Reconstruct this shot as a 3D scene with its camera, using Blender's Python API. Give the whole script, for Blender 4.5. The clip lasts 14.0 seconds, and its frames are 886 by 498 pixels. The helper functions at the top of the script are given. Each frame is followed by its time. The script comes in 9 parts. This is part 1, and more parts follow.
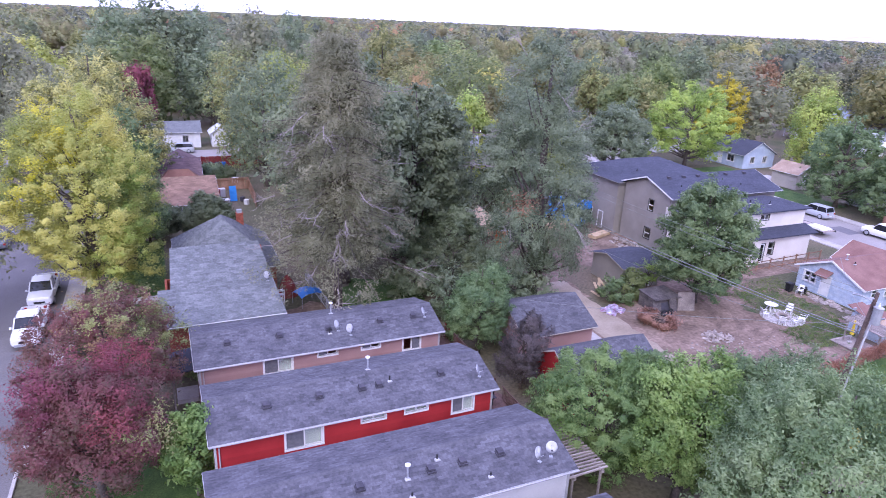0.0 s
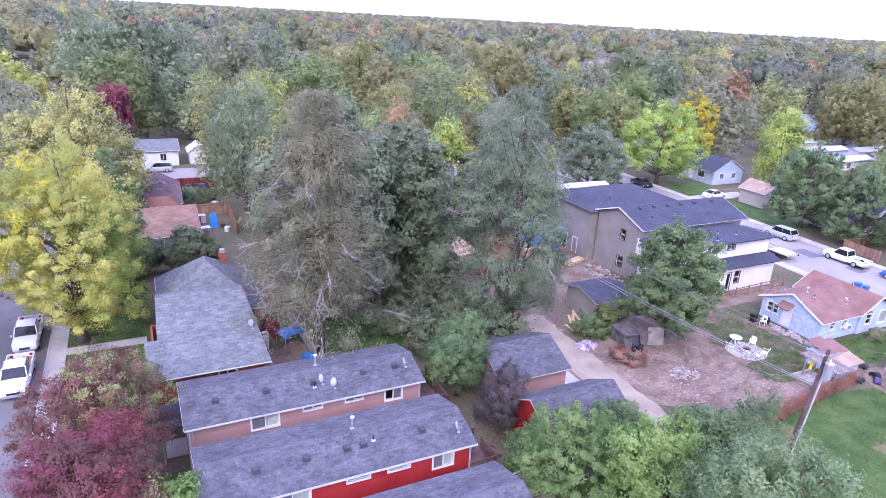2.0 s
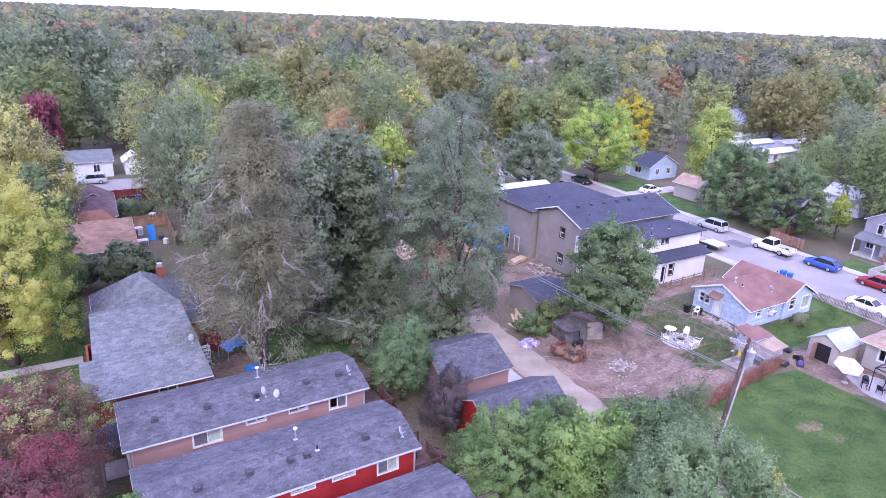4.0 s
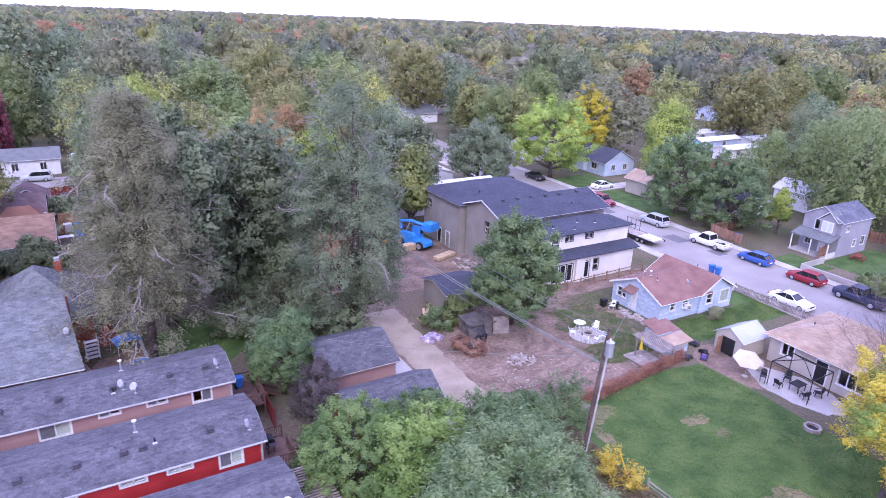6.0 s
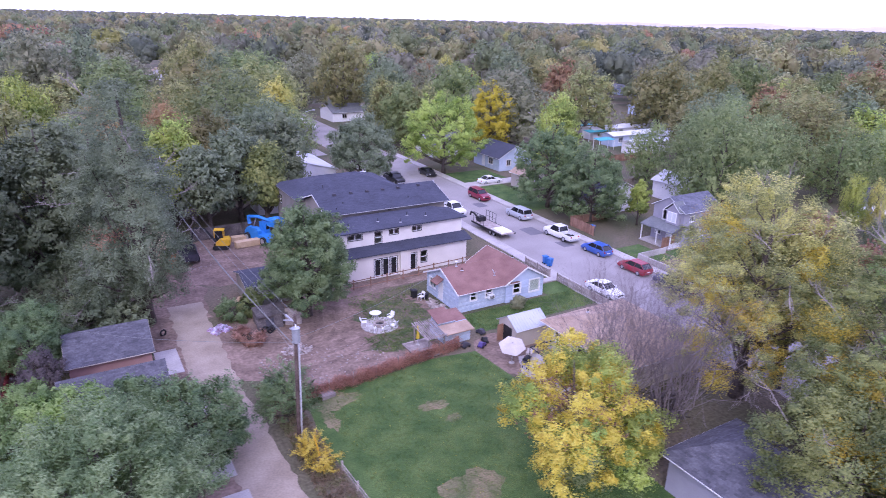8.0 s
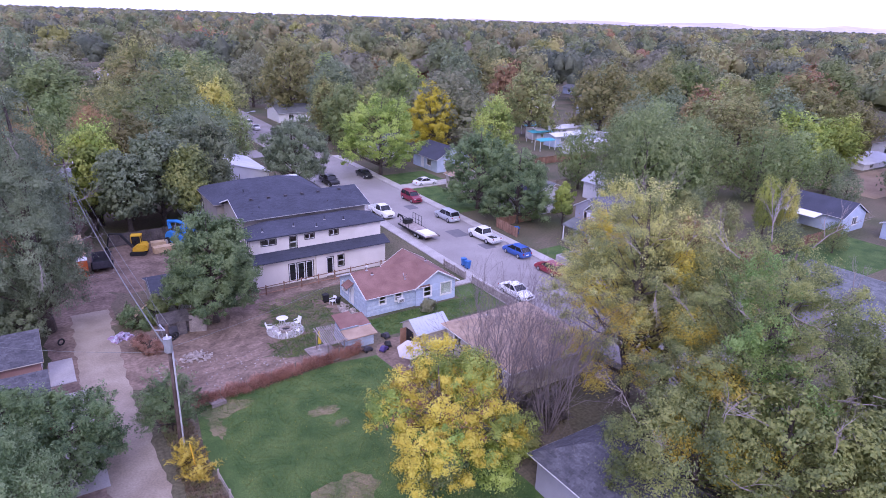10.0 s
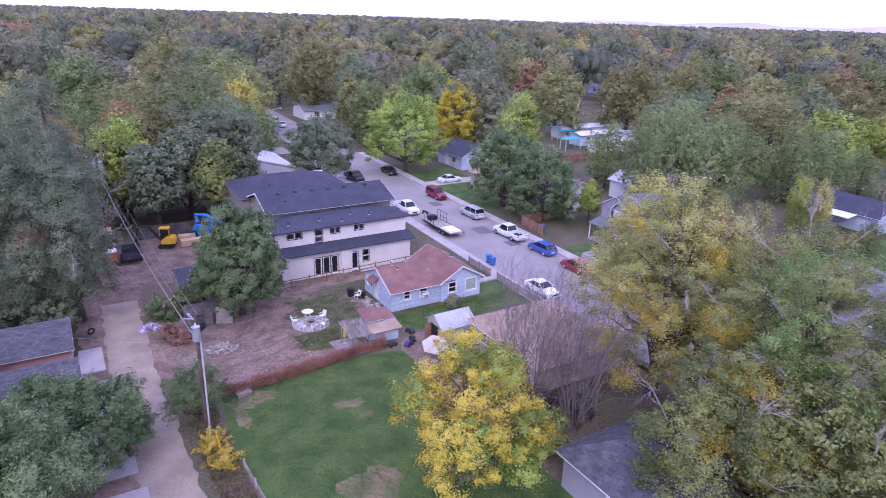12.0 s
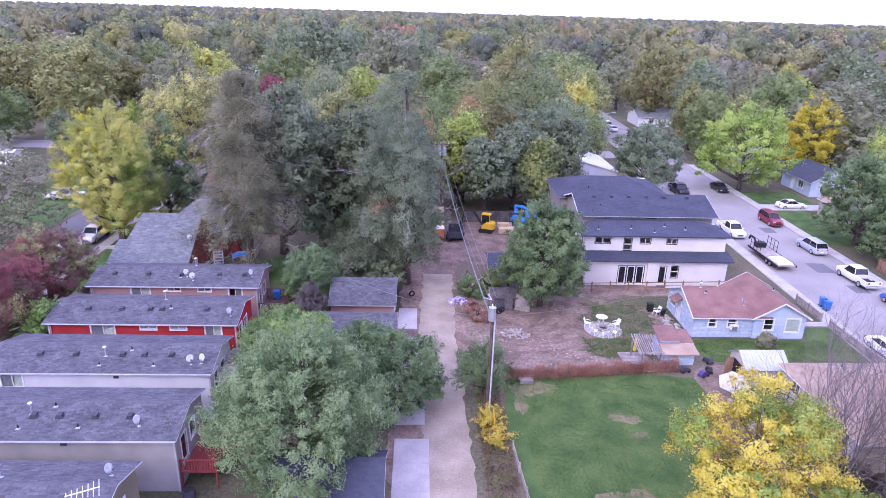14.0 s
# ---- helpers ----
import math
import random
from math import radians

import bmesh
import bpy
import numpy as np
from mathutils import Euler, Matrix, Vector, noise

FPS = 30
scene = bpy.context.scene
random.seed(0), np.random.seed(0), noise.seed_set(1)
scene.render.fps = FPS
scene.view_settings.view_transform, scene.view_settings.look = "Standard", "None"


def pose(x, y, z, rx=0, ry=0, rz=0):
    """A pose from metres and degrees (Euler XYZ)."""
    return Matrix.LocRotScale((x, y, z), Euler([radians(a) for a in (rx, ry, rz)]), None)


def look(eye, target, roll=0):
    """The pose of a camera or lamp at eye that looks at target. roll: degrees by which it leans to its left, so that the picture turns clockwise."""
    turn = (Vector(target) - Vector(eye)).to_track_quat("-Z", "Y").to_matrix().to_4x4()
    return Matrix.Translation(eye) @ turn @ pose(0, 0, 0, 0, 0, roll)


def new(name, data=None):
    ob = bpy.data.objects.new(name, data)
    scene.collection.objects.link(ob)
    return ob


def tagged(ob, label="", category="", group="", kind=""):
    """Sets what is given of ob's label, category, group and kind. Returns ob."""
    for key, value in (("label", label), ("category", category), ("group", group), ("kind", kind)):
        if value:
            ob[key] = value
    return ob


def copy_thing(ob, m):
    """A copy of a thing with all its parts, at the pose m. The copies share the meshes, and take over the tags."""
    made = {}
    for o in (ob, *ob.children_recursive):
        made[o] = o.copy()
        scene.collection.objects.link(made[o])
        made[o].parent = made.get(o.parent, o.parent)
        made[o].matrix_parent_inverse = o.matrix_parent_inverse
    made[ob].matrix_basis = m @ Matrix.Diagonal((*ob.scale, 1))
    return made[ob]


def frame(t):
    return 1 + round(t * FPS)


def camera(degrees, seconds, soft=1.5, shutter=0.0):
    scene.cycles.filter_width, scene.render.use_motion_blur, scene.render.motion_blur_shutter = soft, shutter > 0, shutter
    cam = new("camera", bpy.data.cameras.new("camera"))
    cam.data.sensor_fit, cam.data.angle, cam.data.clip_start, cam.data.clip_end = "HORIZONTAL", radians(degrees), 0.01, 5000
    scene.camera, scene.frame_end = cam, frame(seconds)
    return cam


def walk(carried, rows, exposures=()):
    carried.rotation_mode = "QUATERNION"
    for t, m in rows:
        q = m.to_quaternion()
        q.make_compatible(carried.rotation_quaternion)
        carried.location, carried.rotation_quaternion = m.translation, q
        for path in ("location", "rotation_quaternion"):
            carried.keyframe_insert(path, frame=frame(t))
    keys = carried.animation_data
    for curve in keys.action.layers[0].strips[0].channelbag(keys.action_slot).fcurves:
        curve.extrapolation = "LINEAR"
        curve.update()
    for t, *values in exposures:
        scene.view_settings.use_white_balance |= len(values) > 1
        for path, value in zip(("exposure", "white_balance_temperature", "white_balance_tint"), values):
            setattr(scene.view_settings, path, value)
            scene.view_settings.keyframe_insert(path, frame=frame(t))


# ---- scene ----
cam = camera(69.3, 14.0, 0.6, 0.3)
ROWS = [
    (0.0, (-1.34, 0.24, 24.22), (2.526, 8.832, 20.869), 2.56),
    (0.5, (-1.59, 0.30, 24.27), (2.630, 8.724, 20.928), 2.56),
    (1.0, (-1.67, 0.30, 25.37), (2.482, 8.745, 22.001), 2.76),
    (1.5, (-1.67, 0.22, 27.49), (2.468, 8.655, 24.066), 2.91),
    (2.0, (-1.74, 0.11, 28.85), (2.428, 8.529, 25.422), 2.93),
    (2.5, (-1.86, -0.03, 29.40), (2.401, 8.339, 25.974), 2.90),
    (3.0, (-1.87, -0.26, 29.67), (2.849, 7.872, 26.257), 2.91),
    (5.5, (4.17, -3.31, 29.11), (9.034, 4.737, 25.714), 2.18),
    (6.0, (7.46, -5.21, 28.99), (12.265, 2.883, 25.595), 2.09),
    (6.5, (11.27, -7.62, 28.99), (16.048, 0.485, 25.594), 1.91),
    (7.0, (15.49, -10.37, 28.99), (20.276, -2.272, 25.592), 1.61),
    (7.5, (20.01, -13.35, 28.96), (24.793, -5.246, 25.562), 1.36),
    (8.0, (24.68, -16.50, 29.14), (29.504, -8.421, 25.742), 1.40),
    (8.5, (28.16, -18.82, 29.68), (33.067, -10.805, 26.274), 1.47),
    (9.0, (30.09, -20.31, 30.21), (35.196, -12.415, 26.804), 1.66),
    (11.5, (30.17, -20.35, 29.82), (35.388, -12.530, 26.399), 1.79),
    (12.0, (29.90, -20.02, 29.56), (34.806, -12.004, 26.137), 1.75),
    (12.5, (30.00, -19.51, 29.20), (33.930, -10.980, 25.768), 1.88),
    (13.0, (30.01, -19.46, 29.03), (31.810, -10.255, 25.565), 1.83),
    (13.5, (30.51, -20.06, 29.20), (31.065, -10.701, 25.714), 1.71),
    (14.0, (30.57, -20.26, 29.39), (30.949, -10.899, 25.905), 1.58),
]
EXPOSURES = [(0.0, 0.92, 6500, 11), (0.5, 1.18, 6500, 11), (1.5, 1.28, 6500, 11), (3.0, 1.16, 6480, 12), (6.5, 0.93, 6440, 15), (8.0, 0.65, 6420, 18), (9.0, 0.45, 6400, 20), (12.5, 0.45, 6400, 20), (13.1, 0.55, 6420, 19), (13.5, 0.74, 6480, 17), (14.0, 0.95, 6500, 16)]
walk(cam, [(t, look(eye, target, roll)) for t, eye, target, roll in ROWS], EXPOSURES)

# ---- light: a bright, thinly overcast evening sky ----
world = bpy.data.worlds.new("overcast_sky")
scene.world = world
world.use_nodes = True
wn, wl = world.node_tree.nodes, world.node_tree.links
sky = wn.new("ShaderNodeTexSky")
sky.sky_type, sky.sun_disc = "NISHITA", False
sky.sun_elevation, sky.sun_rotation = radians(32), radians(215)
sky.air_density, sky.dust_density, sky.ozone_density = 1.0, 1.0, 1.5
grey = wn.new("ShaderNodeMixRGB")
grey.inputs[0].default_value = 0.82
grey.inputs[2].default_value = (9.6, 9.8, 19.2, 1)
wl.new(sky.outputs[0], grey.inputs[1])
wl.new(grey.outputs[0], wn["Background"].inputs[0])
wn["Background"].inputs[1].default_value = 0.105
sun = new("sun", bpy.data.lights.new("sun", "SUN"))
sun.data.energy, sun.data.angle, sun.data.color = 1.0, radians(30), (1.0, 0.98, 0.98)
sun.rotation_euler = (radians(50), 0, radians(-35))

# ---- materials ----
def mat(name, c1, c2, scale=1.0, rough=0.85, metal=0.0, bump=0.15, fine=25.0, vary=0.25, island=0.0, thing=0.0, spec=0.3):
    """Two colours mixed by a broad noise, with a fine grain, random tones and a little relief."""
    m = bpy.data.materials.new(name)
    m.use_nodes = True
    n, l = m.node_tree.nodes, m.node_tree.links
    b = n["Principled BSDF"]
    geo = n.new("ShaderNodeNewGeometry")
    big, small = n.new("ShaderNodeTexNoise"), n.new("ShaderNodeTexNoise")
    big.inputs["Scale"].default_value, big.inputs["Detail"].default_value = scale, 4
    small.inputs["Scale"].default_value, small.inputs["Detail"].default_value = fine, 3
    for t in (big, small):
        l.new(geo.outputs["Position"], t.inputs["Vector"])
    ramp = n.new("ShaderNodeValToRGB")
    ramp.color_ramp.elements[0].position, ramp.color_ramp.elements[1].position = 0.35, 0.65
    ramp.color_ramp.elements[0].color, ramp.color_ramp.elements[1].color = (*c1, 1), (*c2, 1)
    l.new(big.outputs[0], ramp.inputs[0])
    tone = n.new("ShaderNodeMapRange")
    tone.inputs["From Min"].default_value, tone.inputs["From Max"].default_value = 0.3, 0.7
    tone.inputs["To Min"].default_value, tone.inputs["To Max"].default_value = 1 - vary, 1 + vary
    l.new(small.outputs[0], tone.inputs["Value"])
    value = tone.outputs[0]
    for amount, socket in ((island, geo.outputs["Random Per Island"]), (thing, n.new("ShaderNodeObjectInfo").outputs["Random"])):
        if amount:
            r, t = n.new("ShaderNodeMapRange"), n.new("ShaderNodeMath")
            r.inputs["To Min"].default_value, r.inputs["To Max"].default_value = 1 - amount, 1 + amount
            l.new(socket, r.inputs["Value"])
            t.operation = "MULTIPLY"
            l.new(value, t.inputs[0]), l.new(r.outputs[0], t.inputs[1])
            value = t.outputs[0]
    mul = n.new("ShaderNodeVectorMath")
    mul.operation = "SCALE"
    l.new(ramp.outputs[0], mul.inputs[0]), l.new(value, mul.inputs["Scale"])
    l.new(mul.outputs[0], b.inputs["Base Color"])
    b.inputs["Roughness"].default_value, b.inputs["Metallic"].default_value = rough, metal
    b.inputs["Specular IOR Level"].default_value = spec
    if bump:
        bp = n.new("ShaderNodeBump")
        bp.inputs["Strength"].default_value, bp.inputs["Distance"].default_value = bump, 0.03
        l.new(small.outputs[0], bp.inputs["Height"]), l.new(bp.outputs[0], b.inputs["Normal"])
    return m


def leaf(name, dark, mid, light, scale=0.45, hue=0.025, tone=0.3, glow=0.48, each=0.18, gain=1.95, mottle=0.0, grey=0.13):
    """Leaves: clumps of three colours, each leaf and each tree a little different, some light through the blade."""
    m = bpy.data.materials.new(name)
    m.use_nodes = True
    n, l = m.node_tree.nodes, m.node_tree.links
    b, out = n["Principled BSDF"], n["Material Output"]
    geo, info, noise_t = n.new("ShaderNodeNewGeometry"), n.new("ShaderNodeObjectInfo"), n.new("ShaderNodeTexNoise")
    noise_t.inputs["Scale"].default_value, noise_t.inputs["Detail"].default_value = scale, 3
    l.new(geo.outputs["Position"], noise_t.inputs["Vector"])
    mix = n.new("ShaderNodeMath")
    mix.operation, mix.inputs[1].default_value = "MULTIPLY_ADD", each
    l.new(geo.outputs["Random Per Island"], mix.inputs[0]), l.new(noise_t.outputs[0], mix.inputs[2])
    ramp = n.new("ShaderNodeValToRGB")
    e = ramp.color_ramp.elements
    each *= 0.6
    dark, mid, light = ([min((v * (1 - grey) + grey * sum(k) / 3 * w) * gain * q * 1.01 + 0.009, 0.8) for v, w, q in zip(k, (1.1, 0.95, 1.15), (1.07, 1.04, 1.13))] for k in (dark, mid, light))
    e[0].position, e[0].color = 0.34 + each * 0.2, (*dark, 1)
    e[1].position, e[1].color = 0.66 + each * 0.8, (*light, 1)
    e.new(0.5 + each * 0.5).color = (*mid, 1)
    l.new(mix.outputs[0], ramp.inputs[0])
    hsv = n.new("ShaderNodeHueSaturation")
    for key, lo, hi in (("Hue", 0.5 - hue, 0.5 + hue), ("Value", 1 - tone, 1 + tone)):
        r = n.new("ShaderNodeMapRange")
        r.inputs["To Min"].default_value, r.inputs["To Max"].default_value = lo, hi
        l.new(info.outputs["Random"], r.inputs["Value"]), l.new(r.outputs[0], hsv.inputs[key])
    l.new(ramp.outputs[0], hsv.inputs["Color"])
    colour = hsv.outputs[0]
    if mottle:
        spots_t, r, mul = n.new("ShaderNodeTexNoise"), n.new("ShaderNodeMapRange"), n.new("ShaderNodeVectorMath")
        spots_t.inputs["Scale"].default_value, spots_t.inputs["Detail"].default_value = 0.8, 5
        l.new(geo.outputs["Position"], spots_t.inputs["Vector"])
        r.inputs["From Min"].default_value, r.inputs["From Max"].default_value = 0.32, 0.68
        r.inputs["To Min"].default_value, r.inputs["To Max"].default_value = 1 - mottle, 1 + mottle
        l.new(spots_t.outputs[0], r.inputs["Value"])
        mul.operation = "SCALE"
        l.new(colour, mul.inputs[0]), l.new(r.outputs[0], mul.inputs["Scale"])
        colour = mul.outputs[0]
    l.new(colour, b.inputs["Base Color"])
    b.inputs["Roughness"].default_value, b.inputs["Specular IOR Level"].default_value = 0.6, 0.25
    thin, both = n.new("ShaderNodeBsdfTranslucent"), n.new("ShaderNodeMixShader")
    both.inputs[0].default_value = glow
    l.new(colour, thin.inputs[0])
    l.new(b.outputs[0], both.inputs[1]), l.new(thin.outputs[0], both.inputs[2]), l.new(both.outputs[0], out.inputs[0])
    return m


def clear_glass(name, tint):
    m = bpy.data.materials.new(name)
    m.use_nodes = True
    b = m.node_tree.nodes["Principled BSDF"]
    b.inputs["Base Color"].default_value = (*tint, 1)
    b.inputs["Roughness"].default_value, b.inputs["Transmission Weight"].default_value, b.inputs["IOR"].default_value = 0.03, 1.0, 1.45
    return m


GLASS = clear_glass("window_glass", (0.75, 0.8, 0.82))
CARGLASS = mat("car_glass", (0.012, 0.014, 0.017), (0.02, 0.022, 0.025), 2, 0.06, 0, 0, 10, 0.05, spec=0.6)
ROOF = mat("asphalt_shingle", (0.082, 0.081, 0.094), (0.116, 0.114, 0.129), 0.9, 0.92, 0, 0.3, 7, 0.2, 0.22)
ROOF_DARK = mat("dark_asphalt_shingle", (0.052, 0.056, 0.077), (0.066, 0.071, 0.097), 0.4, 0.92, 0, 0.3, 60, 0.2, 0.12)
ROOF_OLD = mat("weathered_grey_shingle", (0.132, 0.141, 0.144), (0.176, 0.185, 0.188), 0.9, 0.92, 0, 0.3, 9, 0.22, 0.2)
ROOF_BLUE = mat("blue_grey_shingle", (0.1, 0.105, 0.13), (0.15, 0.155, 0.185), 0.8, 0.92, 0, 0.3, 60, 0.2, 0.2)
ROOF_PLUM = mat("plum_brown_shingle", (0.12, 0.08, 0.085), (0.17, 0.115, 0.12), 0.7, 0.92, 0, 0.3, 50, 0.2, 0.2)
ROOF_RED = mat("red_brown_rolled_roofing", (0.2, 0.106, 0.09), (0.262, 0.148, 0.126), 0.7, 0.9, 0, 0.2, 16, 0.16, 0.03)
ROOF_BROWN = mat("tan_brown_shingle", (0.33, 0.235, 0.168), (0.43, 0.32, 0.235), 0.7, 0.92, 0, 0.3, 50, 0.2, 0.13)
ROOF_RUST = mat("rust_brown_shingle", (0.2, 0.1, 0.075), (0.27, 0.14, 0.105), 0.6, 0.92, 0, 0.2, 50, 0.2, 0.2)
ROOF_TAN = mat("orange_tan_shingle", (0.2, 0.125, 0.088), (0.265, 0.168, 0.12), 0.6, 0.92, 0, 0.2, 50, 0.2, 0.2)
ROOF_GREY = mat("dull_galvanised_roofing", (0.42, 0.45, 0.48), (0.52, 0.54, 0.57), 0.5, 0.45, 0.2, 0.05, 20, 0.08)
ROOF_WHITE = mat("white_metal_roofing", (0.6, 0.61, 0.65), (0.72, 0.72, 0.75), 0.3, 0.5, 0, 0.05, 20, 0.06)
EAVE = mat("pale_grey_gutter", (0.36, 0.355, 0.37), (0.45, 0.445, 0.455), 1.5, 0.5, 0, 0.05, 20, 0.1)
WHITE = mat("white_paint", (0.74, 0.74, 0.76), (0.82, 0.81, 0.82), 2, 0.5, 0, 0.05, 30, 0.05)
OFFWHITE = mat("off_white_siding", (0.58, 0.57, 0.6), (0.66, 0.65, 0.67), 0.6, 0.7, 0, 0.05, 30, 0.06)
CREAM = mat("cream_stucco", (0.66, 0.61, 0.56), (0.75, 0.7, 0.65), 0.5, 0.9, 0, 0.15, 50, 0.06)
TAUPE = mat("taupe_stucco", (0.27, 0.245, 0.225), (0.33, 0.3, 0.275), 0.5, 0.9, 0, 0.15, 50, 0.06)
MAUVE = mat("mauve_siding", (0.33, 0.2, 0.19), (0.39, 0.24, 0.225), 0.6, 0.75, 0, 0.05, 30, 0.07, 0.05)
REDSIDE = mat("barn_red_siding", (0.3, 0.018, 0.022), (0.37, 0.028, 0.03), 0.6, 0.7, 0, 0.05, 30, 0.1, 0.06)
TANSIDE = mat("grey_tan_siding", (0.3, 0.28, 0.27), (0.36, 0.335, 0.32), 0.6, 0.75, 0, 0.05, 30, 0.07, 0.05)
OLIVE = mat("olive_tan_siding", (0.2, 0.17, 0.12), (0.25, 0.215, 0.155), 0.6, 0.75, 0, 0.05, 30, 0.07, 0.05)
BLUESIDE = mat("pale_blue_siding", (0.4, 0.47, 0.6), (0.5, 0.57, 0.69), 0.8, 0.75, 0, 0.1, 20, 0.12, 0.08)
BLUEWORN = mat("worn_pale_blue_siding", (0.37, 0.44, 0.55), (0.5, 0.555, 0.63), 2.6, 0.8, 0, 0.2, 14, 0.14, 0.1)
GREYSIDE = mat("lavender_grey_siding", (0.3, 0.29, 0.33), (0.36, 0.35, 0.39), 0.5, 0.8, 0, 0.05, 30, 0.07)
BEIGE = mat("beige_siding", (0.44, 0.39, 0.34), (0.52, 0.46, 0.4), 0.5, 0.8, 0, 0.05, 30, 0.08)
BRICK = mat("red_brick", (0.26, 0.07, 0.045), (0.34, 0.105, 0.07), 3, 0.9, 0, 0.3, 12, 0.25, 0.2)
CONCRETE = mat("pale_concrete", (0.38, 0.35, 0.33), (0.48, 0.45, 0.42), 0.5, 0.9, 0, 0.15, 12, 0.12, 0.05)
ASPHALT = mat("grey_worn_asphalt", (0.275, 0.25, 0.236), (0.345, 0.318, 0.3), 0.16, 0.9, 0, 0.2, 14, 0.14)
# the west street's asphalt, darker than that of the other streets
SIDEROAD = mat("dark_old_asphalt", (0.145, 0.135, 0.132), (0.19, 0.178, 0.172), 0.2, 0.92, 0, 0.2, 12, 0.18)
PATCH = mat("asphalt_patch", (0.15, 0.145, 0.155), (0.18, 0.17, 0.18), 0.8, 0.9, 0, 0.2, 30, 0.1)
ALLEY = mat("packed_dirt_gravel", (0.285, 0.23, 0.172), (0.385, 0.318, 0.245), 0.45, 0.95, 0, 0.3, 7, 0.14)
DIRT = mat("bare_brown_dirt", (0.16, 0.112, 0.084), (0.275, 0.198, 0.154), 0.5, 0.95, 0, 0.5, 3.2, 0.3)
TRACK = mat("damp_pressed_dirt", (0.15, 0.106, 0.08), (0.24, 0.172, 0.135), 0.8, 0.95, 0, 0.4, 6, 0.25)
DRYLOT = mat("mown_dry_grass", (0.28, 0.2, 0.13), (0.36, 0.27, 0.18), 0.2, 0.95, 0, 0.4, 5, 0.2)
GRASS = mat("mown_lawn", (0.047, 0.095, 0.024), (0.094, 0.15, 0.042), 0.5, 0.95, 0, 0.8, 11, 0.4)
THINGRASS = mat("thin_trodden_grass", (0.06, 0.085, 0.034), (0.155, 0.118, 0.082), 0.9, 0.95, 0, 0.6, 6, 0.4)
DRYGRASS = mat("patchy_dry_grass", (0.27, 0.21, 0.125), (0.085, 0.115, 0.042), 0.4, 0.95, 0, 0.6, 8, 0.3)
GROUND = mat("mixed_yard_ground", (0.075, 0.085, 0.04), (0.17, 0.135, 0.095), 0.09, 0.95, 0, 0.5, 4, 0.3)
WOOD = mat("weathered_grey_wood", (0.24, 0.2, 0.185), (0.36, 0.31, 0.28), 1.5, 0.85, 0, 0.3, 14, 0.25, 0.15, 0.2)
CEDAR = mat("brown_fence_wood", (0.22, 0.12, 0.08), (0.31, 0.185, 0.13), 1.2, 0.85, 0, 0.3, 14, 0.25, 0.15, 0.2)
LUMBER = mat("fresh_pine_lumber", (0.5, 0.36, 0.22), (0.62, 0.47, 0.31), 1.5, 0.8, 0, 0.1, 20, 0.12, 0.15)
REDWOOD = mat("red_stained_wood", (0.2, 0.035, 0.035), (0.27, 0.055, 0.05), 1.5, 0.75, 0, 0.2, 14, 0.2, 0.1)
DECKBROWN = mat("dark_brown_deck_wood", (0.11, 0.065, 0.055), (0.17, 0.105, 0.09), 1.5, 0.8, 0, 0.2, 14, 0.2, 0.1)
POLEWOOD = mat("creosoted_pole_wood", (0.085, 0.058, 0.05), (0.15, 0.108, 0.092), 1.5, 0.9, 0, 0.4, 12, 0.25)
BARK = mat("grey_brown_bark", (0.075, 0.06, 0.052), (0.145, 0.118, 0.102), 1.2, 0.95, 0, 0.6, 8, 0.3)
DEADWOOD = mat("pale_dead_twigs", (0.3, 0.25, 0.24), (0.42, 0.36, 0.34), 1.2, 0.95, 0, 0.2, 8, 0.2)
BARETWIG = mat("lilac_grey_bare_twigs", (0.16, 0.13, 0.13), (0.25, 0.21, 0.205), 1.2, 0.95, 0, 0.2, 8, 0.2)
METAL = mat("galvanised_metal", (0.42, 0.43, 0.46), (0.52, 0.53, 0.56), 2, 0.45, 0.6, 0.05, 20, 0.08)
BLACK = mat("black_plastic", (0.015, 0.015, 0.017), (0.03, 0.03, 0.032), 3, 0.6, 0, 0.05, 20, 0.1)
RUBBER = mat("tyre_rubber", (0.02, 0.02, 0.021), (0.035, 0.035, 0.036), 3, 0.85, 0, 0.1, 30, 0.1)
VENTGREY = mat("dark_vent_plastic", (0.05, 0.048, 0.06), (0.075, 0.07, 0.085), 3, 0.7, 0, 0.05, 20, 0.1)
BLUEBIN = mat("blue_plastic", (0.03, 0.14, 0.42), (0.045, 0.18, 0.5), 2, 0.45, 0, 0.03, 20, 0.08)
TOILET = mat("orange_plastic", (0.55, 0.13, 0.04), (0.62, 0.16, 0.05), 2, 0.5, 0, 0.03, 20, 0.08)
CANVAS = mat("faded_beige_canvas", (0.5, 0.45, 0.42), (0.58, 0.53, 0.5), 1.2, 0.85, 0, 0.1, 30, 0.08)
PARASOL = mat("yellow_canvas", (0.62, 0.45, 0.05), (0.7, 0.52, 0.07), 3, 0.8, 0, 0.1, 30, 0.1)
TURQUOISE = mat("turquoise_awning", (0.05, 0.34, 0.42), (0.08, 0.42, 0.5), 2, 0.6, 0, 0.03, 20, 0.1)
SKYBLUE = mat("bright_blue_paint", (0.03, 0.22, 0.62), (0.05, 0.28, 0.7), 2, 0.4, 0, 0.03, 20, 0.1)
YELLOWP = mat("construction_yellow_paint", (0.65, 0.38, 0.03), (0.75, 0.45, 0.05), 2, 0.45, 0, 0.03, 20, 0.1)
PURPLE = mat("purple_plastic", (0.06, 0.04, 0.15), (0.09, 0.06, 0.2), 3, 0.4, 0, 0.03, 20, 0.1)
